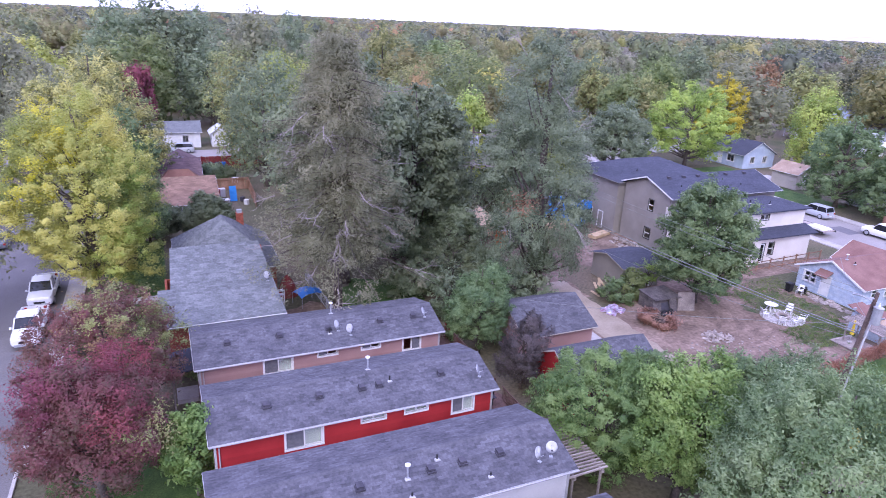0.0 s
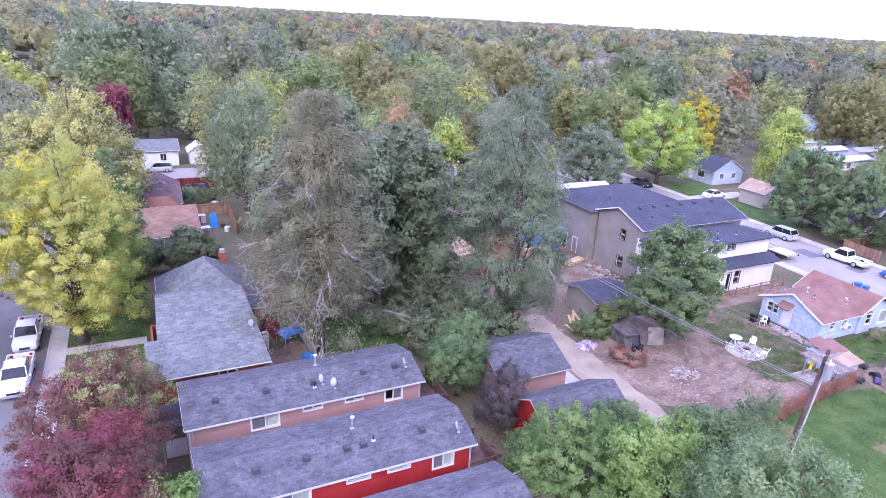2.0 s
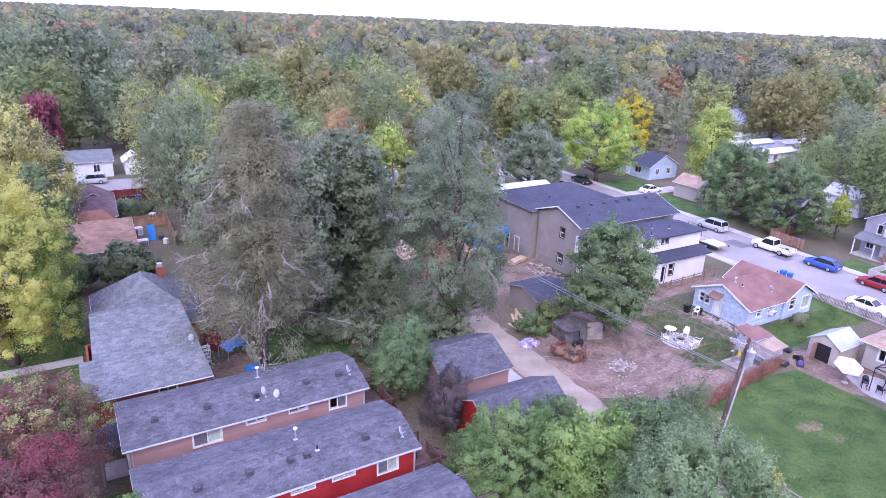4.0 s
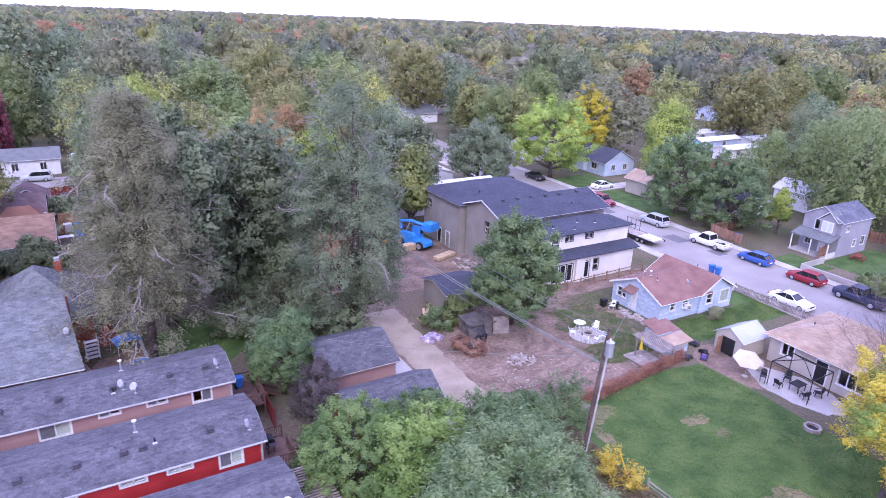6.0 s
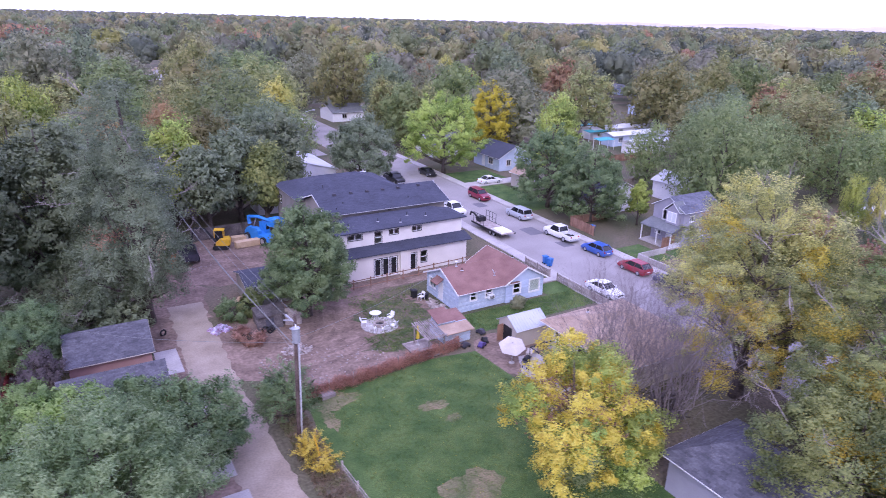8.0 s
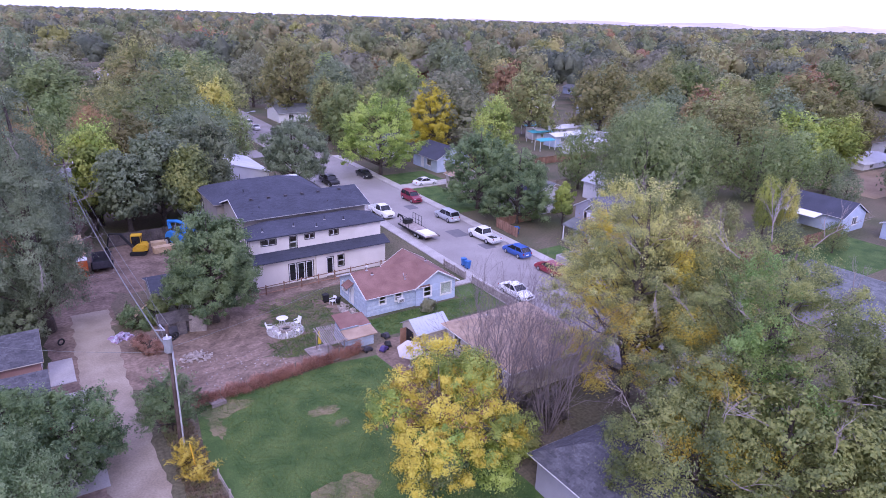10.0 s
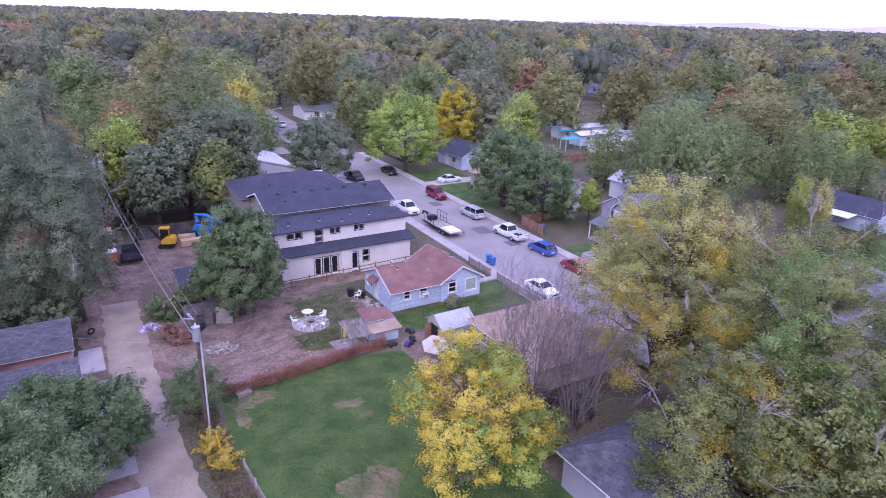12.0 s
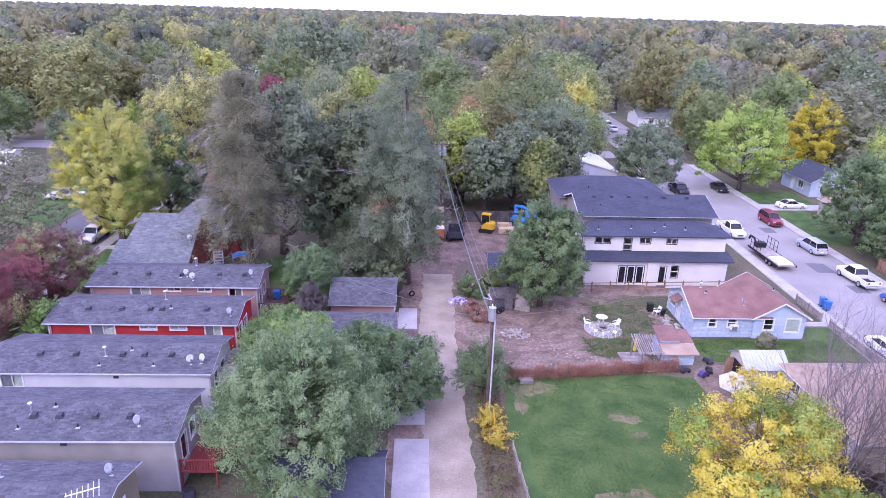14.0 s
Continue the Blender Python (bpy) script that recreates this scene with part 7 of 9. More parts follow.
MIDDLE_TREES = (("lime", 19, 119, 19, 0.9), ("olive", 12, 112, 19, 0.9), ("red", -4.4, 135.6, 14.5, 0.55), ("lime", 37.6, 81, 16, 0.8), ("orange", 40, 104, 15, 0.85), ("green", 33.5, 97, 15, 0.9), ("olive", 45, 118, 17, 1.1), ("dark", 57, 132, 17, 1.3), ("olive", 70, 140, 18, 1.1), ("gold", 67, 130, 16, 0.8), ("dark", 56, 101, 15, 1.2), ("dark", 49, 97, 14, 1.2), ("dark", 12.4, 95.5, 19.5, 0.85), ("orange", 28.8, 76, 18.5, 0.55), ("olive", 101, 118, 15, 0.9), ("olive", 95, 116, 14, 0.8), ("green", 93, 117.5, 15.5, 0.9), ("green", 84, -8, 14, 1.0), ("olive", 96, -8, 14, 1.0))
for kind, x, y, h, wide in WEST_TREES + MIDDLE_TREES + NORTH_TREES + EAST_TREES + FAR_EAST_TREES:
    plant(kind, x, y, h, wide)
STREETS_CLEAR = [(-22, 9, 20, 76), (-22, -8, -20, 118), (71, 89, -30, 260), (-95, 76, 114.5, 127.5), (29, 36.5, -40, 150), (34, 73, -40, 80)]
PLOTS_CLEAR = [(86, 107, 36, 66), (86, 108, 66, 101), (-6, 8, 76, 105), (53, 72, 78, 98), (124, 167, 80, 114), (89, 104, 100, 113), (88, 106, 28, 40), (95, 113, 2, 17), (124, 142, 20, 36), (-11, 33, -60, 64), (-6, 13, 126, 139), (-60, -22, 62, 122), (145, 163, 136, 150), (90, 104, 157, 172), (150, 185, 28, 46), (105, 118, 46, 62), (118, 128, 76, 100), (86, 165, -30, 62), (104, 128, 60, 112), (-40, -8, 76, 116), (-9, 12, 104, 128)]
CLEAR = STREETS_CLEAR + PLOTS_CLEAR
MIX = (("olive", 0.29), ("green", 0.2), ("dark", 0.09), ("grey", 0.15), ("tall", 0.11), ("lime", 0.1), ("orange", 0.015), ("gold", 0.045), ("red", 0.0))
placed = 0
for k in range(14000):
    if placed >= 74:
        break
    d, a = 60 + 180 * rng.random() ** 0.75, radians(rng.uniform(-40, 72))
    x, y = 32 + d * math.sin(a), -19 + d * math.cos(a)
    if in_glade(x, y) or any(a0 < x < b0 and c0 < y < d0 for a0, b0, c0, d0 in CLEAR) or any((x - p) ** 2 + (y - q) ** 2 < (r * 0.62 + 5.4) ** 2 for p, q, r in spots):
        continue
    sort = rng.choice([m for m, w in MIX], p=np.array([w for m, w in MIX]))
    plant(sort, x, y, rng.uniform(13, 21.5), rng.uniform(1.0, 1.35))
    placed += 1
for i, k in enumerate([*KINDS[0].values(), *KINDS[1].values()]):
    k.matrix_basis = pose(-90 + 17 * i, 238 + 9 * (i % 3), 0, 0, 0, 40 * i)


def woods(name, label, count, near, far_, lm, per, size, seed, around, up, lobes, grow=1.0):
    """A stretch of distant tree crowns as one mesh: each a few rounded lobes with leaves on them."""
    g = np.random.default_rng(seed)
    d = np.sqrt(g.uniform(near ** 2, far_ ** 2, count))
    a = g.uniform(-0.78, 1.3, count)
    tx, ty = 20 + d * np.sin(a), -10 + d * np.cos(a)
    ok = ~((tx > 70) & (tx < 90) & (ty < 260))
    ok &= ~in_glade(tx, ty)
    tx, ty = tx[ok], ty[ok]
    th, tr = g.uniform(11, 20, len(tx)) * min(grow, 1.12), g.uniform(6.2, 9.8, len(tx)) * grow
    k = np.repeat(np.arange(len(tx)), lobes)
    n, first = len(k), np.arange(len(k)) % lobes == 0
    b = g.uniform(0, 6.28, n)
    off = np.where(first, 0.05, g.uniform(0.4, 0.74, n)) * tr[k]
    cx, cy = tx[k] + off * np.cos(b), ty[k] + off * np.sin(b)
    r = tr[k] * (np.where(first, 0.72, g.uniform(0.3, 0.44, n)) if lobes > 1 else 1)
    rz = np.where(first, 0.42, g.uniform(0.14, 0.2, n)) * th[k]
    zc = land(tx)[k] + th[k] - rz - np.where(first, 0, g.uniform(0.06, 0.5, n) * th[k])
    v, f = domes(cx, cy, zc, r * 0.74, rz * 0.76, g, around, up)
    tagged(new(name, skin(name, v, f, lm)), label, "woods", kind="stuff")
    dirs = g.normal(size=(n * per, 3))
    dirs /= np.linalg.norm(dirs, axis=1, keepdims=True)
    dirs[:, 2] = np.abs(dirs[:, 2]) * 1.2 - 0.2
    idx = np.sort(g.choice(n, n * per, p=r * rz / (r * rz).sum()))
    lump = 0.84 + 0.22 * g.random(n * per)
    pos = np.stack([cx[idx] + dirs[:, 0] * r[idx] * lump, cy[idx] + dirs[:, 1] * r[idx] * lump, zc[idx] + dirs[:, 2] * rz[idx] * lump], 1)
    nrm = dirs * np.array([1, 1, 1.2]) + g.normal(size=dirs.shape) * 0.18 + np.array([0, 0, 0.15])
    return tagged(new(name, blades(name, pos, nrm, size, lm, g, True, 1.2)), label, "woods", kind="stuff")


for i, (lm, c) in enumerate((("olive", 88), ("green", 82), ("dark", 42), ("grey", 28), ("lime", 28), ("orange", 5), ("crimson", 1))):
    woods("distant_trees", "crowns of the tree-filled neighbourhood", c, 225, 430, FAR[lm], 56, 0.86, 500 + i, 5, 3, 12, 1.22)
    woods("distant_trees", "crowns of the far tree-filled plain", c * 3, 410, 950, FAR[lm], 26, 1.3, 520 + i, 5, 3, 6, 1.3)
for i, (lm, c) in enumerate((("olive", 1700), ("dark", 1000), ("grey", 900), ("green", 1100), ("lime", 220), ("orange", 60))):
    woods("distant_trees", "crowns of the plain towards the horizon", c, 900, 2600, FAR[lm], 13, 2.0, 540 + i, 6, 3, 1, 1.3)
for i, (lm, c) in enumerate((("olive", 800), ("dark", 600), ("grey", 1100))):
    woods("distant_trees", "crowns of the plain towards the horizon", c, 2500, 4900, FAR[lm], 4, 2.8, 560 + i, 6, 3, 1, 2.0)

# ---- vehicles ----
def wheel(parent, x, y, r, w=0.2):
    side = 1 if y > 0 else -1
    t = part("wheel", Build().tube([(x, y - w / 2 * side, r), (x, y + w / 2 * side * 0.8, r), (x, y + w / 2 * side, r)], [r, r, r * 0.86], 14), RUBBER, parent)
    part("rim", Build().tube([(x, y + w / 2 * side + 0.004 * side, r), (x, y + (w / 2 + 0.02) * side, r)], [r * 0.66, r * 0.56], 10), METAL, t)
    return t


def ring(x, w, zb, zt, tuck=0.9, crown=0.03):
    return [Vector((x, -w * 0.9, zb)), Vector((x, -w, zb + (zt - zb) * 0.3)), Vector((x, -w, zb + (zt - zb) * 0.72)), Vector((x, -w * tuck, zt)), Vector((x, -w * tuck * 0.4, zt + crown)), Vector((x, w * tuck * 0.4, zt + crown)),
            Vector((x, w * tuck, zt)), Vector((x, w, zb + (zt - zb) * 0.72)), Vector((x, w, zb + (zt - zb) * 0.3)), Vector((x, w * 0.9, zb))]


def vehicle(kind, paint, x, y, turn, label, load=None):
    """A car, hatch, suv or pickup; its nose points along turn (0: east, 90: north)."""
    v = thing({"sedan": "car", "hatch": "car", "suv": "suv", "pickup": "pickup_truck"}[kind], label, {"pickup": "pickup truck"}.get(kind, "car"), "parked vehicles", (x, y, 0.015), turn)
    p = PAINT[paint]
    L, W, belt, top, r = {"sedan": (4.75, 0.9, 0.92, 1.43, 0.32), "hatch": (4.4, 0.88, 0.96, 1.5, 0.32), "suv": (4.75, 0.93, 1.08, 1.74, 0.37), "pickup": (5.7, 0.98, 1.12, 1.85, 0.4)}[kind]
    h = L / 2
    hood = belt - 0.1
    st = {"sedan": [(h, 0.7, 0.3, 0.55), (h - 0.12, 0.84, 0.22, 0.7), (h - 0.6, W, 0.2, hood - 0.06), (h - 1.35, W, 0.2, belt), (0, W, 0.2, belt), (-h + 1.0, W, 0.2, belt + 0.02), (-h + 0.3, W * 0.97, 0.22, belt + 0.03), (-h + 0.05, 0.8, 0.3, 0.8), (-h, 0.75, 0.4, 0.6)],
          "hatch": [(h, 0.68, 0.3, 0.55), (h - 0.12, 0.82, 0.22, 0.74), (h - 0.6, W, 0.2, hood - 0.02), (h - 1.2, W, 0.2, belt), (0, W, 0.2, belt), (-h + 0.5, W, 0.2, belt + 0.03), (-h + 0.1, 0.82, 0.24, belt), (-h, 0.76, 0.36, 0.62)],
          "suv": [(h, 0.75, 0.36, 0.7), (h - 0.1, 0.86, 0.26, 0.92), (h - 0.5, W, 0.24, hood), (h - 1.25, W, 0.24, belt), (0, W, 0.24, belt), (-h + 0.4, W, 0.24, belt + 0.02), (-h + 0.06, 0.86, 0.3, belt), (-h, 0.8, 0.4, 0.7)],
          "pickup": [(h, 0.8, 0.42, 0.85), (h - 0.1, 0.9, 0.34, 1.02), (h - 0.5, W, 0.3, hood + 0.03), (h - 1.3, W, 0.3, belt), (0.2, W, 0.3, belt), (-0.55, W, 0.3, belt - 0.02)]}[kind]
    body = part("body", Build().rings([ring(*s) for s in st]), p, v, smooth=False)
    cab = {"sedan": (h - 1.45, h - 2.2, -h + 1.65, -h + 0.75), "hatch": (h - 1.15, h - 1.95, -h + 0.75, -h + 0.12), "suv": (h - 1.3, h - 1.9, -h + 0.45, -h + 0.12), "pickup": (h - 1.4, h - 2.0, -0.35, -0.55)}[kind]
    wt = W * 0.76
    low = [(cab[0], W * 0.88), (cab[1], W * 0.91), (cab[2], W * 0.91), (cab[3], W * 0.86)]
    g = Build().rings([[Vector((x0, -w0, belt - 0.02)), Vector((x0, w0, belt - 0.02))] + [Vector((x1, w1, z1)), Vector((x1, -w1, z1))] for (x0, w0), (x1, w1, z1) in
                       zip(low, [(cab[0] - 0.03, W * 0.86, belt + 0.04), (cab[1], wt, top - 0.04), (cab[2], wt, top - 0.04), (cab[3] + 0.03, W * 0.84, belt + 0.06)])])
    part("glazing", g, CARGLASS, v, "dark car windows")
    rf = Build().rings([[Vector((q, -w0, top - 0.05)), Vector((q, -w0 * 0.9, top)), Vector((q, 0, top + 0.025)), Vector((q, w0 * 0.9, top)), Vector((q, w0, top - 0.05))] for q, w0 in ((cab[1] + 0.1, wt * 0.98), ((cab[1] + cab[2]) / 2, wt * 1.01), (cab[2] - 0.1, wt * 0.98))])
    part("car_roof", rf, p, v)
    for s in (-1, 1):
        for q0, q1 in ((cab[0] + 0.02, cab[1]), (cab[3] - 0.02, cab[2])):
            part("pillar", bar(Build(), (q0, s * W * 0.885, belt), (q1, s * (wt + 0.012), top - 0.03), 0.07, 0.05), p, v)
        qm = (cab[1] + cab[2]) / 2
        if kind != "pickup":
            part("pillar", bar(Build(), (qm, s * W * 0.92, belt), (qm, s * (wt + 0.014), top - 0.03), 0.02, 0.08), p, v)
        part("headlight", Build().box(h - 0.2, h - 0.02, s * 0.62 - 0.16, s * 0.62 + 0.16, belt - 0.38, belt - 0.22), LAMP, v)
        part("tail_light", Build().box(-h - 0.01, -h + 0.1, s * 0.68 - 0.1, s * 0.68 + 0.1, belt - 0.28, belt - 0.08), TAIL, v)
        part("mirror", Build().box(cab[0] - 0.25, cab[0] - 0.1, s * (W + 0.02), s * (W + 0.16), belt, belt + 0.13), p, v)
        for q in (h - 0.9, -h + 0.95 if kind != "pickup" else -h + 1.25):
            wheel(v, q, s * (W - 0.09), r)
    part("front_bumper", Build().box(h - 0.04, h + 0.05, -0.72, 0.72, 0.32, 0.5), METAL if kind == "pickup" else p, v)
    part("grille", Build().box(h - 0.02, h + 0.03, -0.4, 0.4, 0.54, 0.7), BLACK, v)
    if kind == "pickup":
        part("bed_floor", Build().box(-h, -0.56, -W + 0.04, W - 0.04, 0.55, 0.62), BLACK, v)
        for s in (-1, 1):
            part("bed_side", Build().rings([[Vector((q, s * (W - 0.1), 0.4)), Vector((q, s * W, 0.5)), Vector((q, s * W, belt - 0.03)), Vector((q, s * (W - 0.1), belt))] for q in (-0.57, -h)]), p, v)
        part("tailgate", Build().box(-h, -h + 0.07, -W + 0.1, W - 0.1, 0.5, belt), p, v)
        part("rear_bumper", Build().box(-h - 0.12, -h - 0.005, -W + 0.05, W - 0.05, 0.38, 0.52), METAL, v)
    else:
        part("rear_plate", Build().box(-h - 0.02, -h + 0.02, -0.25, 0.25, 0.55, 0.67), WHITE, v)
    return v


vehicle("sedan", "white", 74.9, 31.6, -88, "white saloon parked by the picket fence")
vehicle("pickup", "white", 83.4, 49.3, 92, "white pickup truck with an open bed")
vehicle("hatch", "blue", 83.6, 42.2, 91, "blue hatchback parked at the kerb")
vehicle("hatch", "crimson", 83.2, 35.0, 91, "bright red hatchback parked at the kerb")
vehicle("pickup", "navy", 83.0, 28.4, 90, "dark navy pickup truck with an open bed")
vehicle("suv", "grey", 83.4, 22.6, 90, "dark grey car parked under the trees")
vehicle("suv", "silver", 84.0, 60.0, 91, "silver estate car parked at the kerb")
vehicle("suv", "red", 84.5, 72.0, -90, "dark red estate car parked at the kerb")
vehicle("sedan", "black", 85.0, 91.2, -90, "black car parked at the kerb")
vehicle("pickup", "black", 76.6, 88.8, -90, "black pickup truck parked under a tree")
vehicle("pickup", "white", 76.0, 66.8, -90, "white pickup truck in front of a flatbed trailer")
vehicle("sedan", "white", 92.4, 80.4, 0, "white saloon on the driveway")
vehicle("pickup", "white", -12.0, 53.6, -90, "white pickup truck with a timber load")
vehicle("pickup", "white", -12.0, 61.0, -90, "white truck parked under the yellow maple")
vehicle("sedan", "white", 82.6, 152, 90, "white car far up the street"), vehicle("suv", "white", 82.8, 159, 90, "white car far up the street"), vehicle("suv", "silver", 76, 172, 90, "pale car far up the street")
vehicle("sedan", "grey", -17.8, 77, 90, "grey car parked on the side street"), vehicle("pickup", "white", -25, 79, 0, "white pickup truck beyond the side street")

# flatbed trailer with white sheets
ft = thing("flatbed_trailer", "black gooseneck flatbed trailer loaded with white panels", "trailer", "", (76.2, 56.3, 0.015), 90)
part("bed", Build().box(-4.2, 3.4, -1.15, 1.15, 0.72, 0.84), WOOD, ft, "grey plank trailer bed")
for s in (-1, 1):
    part("frame_rail", Build().box(-4.3, 3.4, s * 1.2 - 0.05, s * 1.2 + 0.05, 0.62, 0.86), BLACK, ft)
    for q in (-2.2, -1.3):
        wheel(ft, q, s * 0.95, 0.37, 0.24)
    for k in range(4):
        part("rack_post", Build().box(0.4 + k * 0.85, 0.45 + k * 0.85, s * 1.1 - 0.025, s * 1.1 + 0.025, 0.84, 2.3), BLACK, ft)
    for z in (1.5, 2.3):
        part("rack_rail", Build().box(0.38, 3.0, s * 1.1 - 0.02, s * 1.1 + 0.02, z - 0.02, z + 0.02), BLACK, ft)
part("neck", Build().tube([(3.3, 0, 0.75), (4.4, 0, 1.5), (5.4, 0, 1.5), (5.6, 0, 1.0)], 0.14, 6), BLACK, ft)
for i in range(3):
    part("white_panel", Build().box(-4.0 + 0.08 * i, -1.4 - 0.1 * i, -0.95 + 0.05 * i, 1.0 - 0.04 * i, 0.86 + 0.07 * i, 0.925 + 0.07 * i), WHITE, ft)
part("toolbox", Build().box(2.2, 3.1, -0.6, 0.6, 0.86, 1.5), BLACK, ft)

# timber load and a small covered boat by the west street
tl = thing("timber_load", "brown timber lying in the truck bed", "timber", "", (-12.0, 55.6, 0.66), 90)
for i in range(6):
    part("board", Build().box(-1.0, 1.05, -0.75 + i * 0.25, -0.55 + i * 0.25, 0.0, 0.06 + 0.05 * (i % 3)), CEDAR, tl)


# ---- poles and wires ----
def pole(x, y, h, label, arm=True, can=None, lean=(0, 0)):
    p = thing("utility_pole", label, "utility pole", "utility poles", (x, y, 0))
    part("shaft", Build().tube([(0, 0, -0.2), (lean[0] * 0.5, lean[1] * 0.5, h / 2), (lean[0], lean[1], h)], [0.17, 0.145, 0.11], 10), POLEWOOD, p)
    if arm:
        part("crossarm", Build().box(lean[0] - 1.1, lean[0] + 1.1, lean[1] - 0.05, lean[1] + 0.05, h - 0.75, h - 0.63), POLEWOOD, p)
        for i in (-1, 0, 1):
            part("insulator", Build().tube([(lean[0] + i * 0.95, lean[1], h - 0.63), (lean[0] + i * 0.95, lean[1], h - 0.4)], [0.05, 0.035], 6), WHITE, p)
    if can:
        dx, dy, z = can
        t = part("transformer", Build().tube([(dx, dy, z - 0.65), (dx, dy, z - 0.6), (dx, dy, z + 0.35), (dx, dy, z + 0.42), (dx, dy, z + 0.47)], [0.2, 0.27, 0.27, 0.29, 0.1], 12), METAL, p, "pale grey transformer can")
        part("bushing", Build().tube([(dx, dy, z + 0.45), (dx, dy, z + 0.7)], [0.06, 0.03], 6), WHITE, t)
        part("bracket", Build().box(min(dx, 0), max(dx, 0), -0.05, 0.05, z - 0.3, z - 0.2), METAL, t)
    return p


main = pole(36.1, 22.4, 10.4, "brown utility pole with a transformer and a grey conduit", False, (-0.2, -1.35, 9.2), (-0.1, -1.0))
part("conduit", Build().tube([(0.16, -0.13, 0), (0.12, -0.6, 4.5), (0.08, -0.97, 8.4)], 0.06, 8), DISHGREY, main, "grey metal conduit")
part("side_arm", Build().tube([(-0.1, -0.97, 10.0), (-0.85, -0.9, 10.15)], 0.035, 6), METAL, main)
part("street_lamp_head", Build().tube([(-0.1, -0.95, 9.8), (-0.3, -0.2, 9.95), (-0.35, 0.2, 9.9)], [0.04, 0.05, 0.09], 6), METAL, main)
twin = pole(33.7, 70.6, 12.2, "utility pole with two transformers above the alley", True, (0.38, -0.3, 10.6))
part("transformer", Build().tube([(-0.4, -0.3, 9.95), (-0.4, -0.3, 10.0), (-0.4, -0.3, 10.95), (-0.4, -0.3, 11.02), (-0.4, -0.3, 11.07)], [0.2, 0.27, 0.27, 0.29, 0.1], 12), METAL, twin, "pale grey transformer can")
pole(31.6, 128.0, 11.5, "utility pole beyond the cross street")
pole(29.0, 185.0, 11.5, "brown utility pole in the distance")
pole(54.2, 85.2, 9.8, "plain brown utility pole beside the townhouse", False)


def wire(p, q, sag, r=0.013):
    p, q = Vector(p), Vector(q)
    pts = [p.lerp(q, i / 14) - Vector((0, 0, sag * 4 * (i / 14) * (1 - i / 14))) for i in range(15)]
    return solid("overhead_wire", Build().tube(pts, r, 5), WIRE, "thin grey overhead wire between the poles", "wire", "overhead wires", smooth=True)


for dx, z1, z2, s in ((0.2, 10.2, 11.8, 0.9), (-0.3, 10.05, 11.6, 1.0), (0.25, 7.6, 8.6, 1.0), (0.4, 7.4, 8.3, 1.1)):
    wire((36.0 + dx, 21.5, z1), (33.7 + dx, 70.6, z2), s, 0.032 if z1 < 8 else 0.014)
    wire((33.7 + dx, 70.6, z2), (31.6 + dx, 128, z2 + 0.6), s + 0.3, 0.022 if z1 < 8 else 0.016)
    wire((31.6 + dx, 128, z2 + 0.6), (29 + dx, 185, z2 + 0.8), s + 0.3, 0.02)
wire((36.1, 21.6, 8.6), (58.0, 38.1, 4.2), 0.5), wire((36.1, 21.7, 7.2), (38.6, 49.6, 3.0), 0.5), wire((33.9, 70.6, 9.5), (54.2, 85.2, 9.4), 0.5), wire((36.0, 21.6, 8.3), (22.5, 40.2, 4.0), 0.4)

# street lamp far up the street
sl = thing("street_lamp", "tall curved street lamp at the corner", "street lamp", "", (73.0, 128.5, 0.0))
part("mast", Build().tube([(0, 0, 0), (0, 0, 7.0), (0.6, 0, 8.0), (2.2, 0, 8.3)], [0.1, 0.08, 0.06, 0.05], 8), METAL, sl)
part("lamp_head", Build().tube([(2.0, 0, 8.3), (2.7, 0, 8.25)], [0.12, 0.15], 6), METAL, sl)


# ---- fences ----
def rail_fence(pts, label, h=1.2, gap=2.2, material=None, rails=(0.5, 1.1), pickets=0.0, width=0.09, group="", name="fence"):
    material = material or CEDAR
    f = thing(name, label, "fence", group, (*pts[0], 0))
    ox, oy = pts[0]
    post = Build().box(-0.055, 0.055, -0.055, 0.055, -0.1, h + 0.08).mesh("post", material)
    for (xa, ya), (xb, yb) in zip(pts, pts[1:]):
        length = math.dist((xa, ya), (xb, yb))
        n = max(1, round(length / gap))
        ang = math.degrees(math.atan2(yb - ya, xb - xa))
        for i in range(n + 1):
            p = part("post", post, material, f)
            p.location = (xa + (xb - xa) * i / n - ox, ya + (yb - ya) * i / n - oy, 0)
        for z in rails:
            part("rail", bar(Build(), (xa - ox, ya - oy, z), (xb - ox, yb - oy, z), 0.04, 0.09), material, f)
        if pickets:
            k = int(length / pickets)
            me = Build().rings([[Vector((-width / 2, y, 0.06)), Vector((width / 2, y, 0.06)), Vector((width / 2, y, h - 0.08)), Vector((0, y, h)), Vector((-width / 2, y, h - 0.08))] for y in (0.022, 0.042)]).mesh("picket", material)
            for i in range(k):
                p = part("picket", me, material, f)
                s = (i + 0.5) / k
                p.matrix_basis = pose(xa + (xb - xa) * s - ox, ya + (yb - ya) * s - oy, random.uniform(-0.03, 0.02), 0, random.uniform(-1.2, 1.2), ang)
    return f


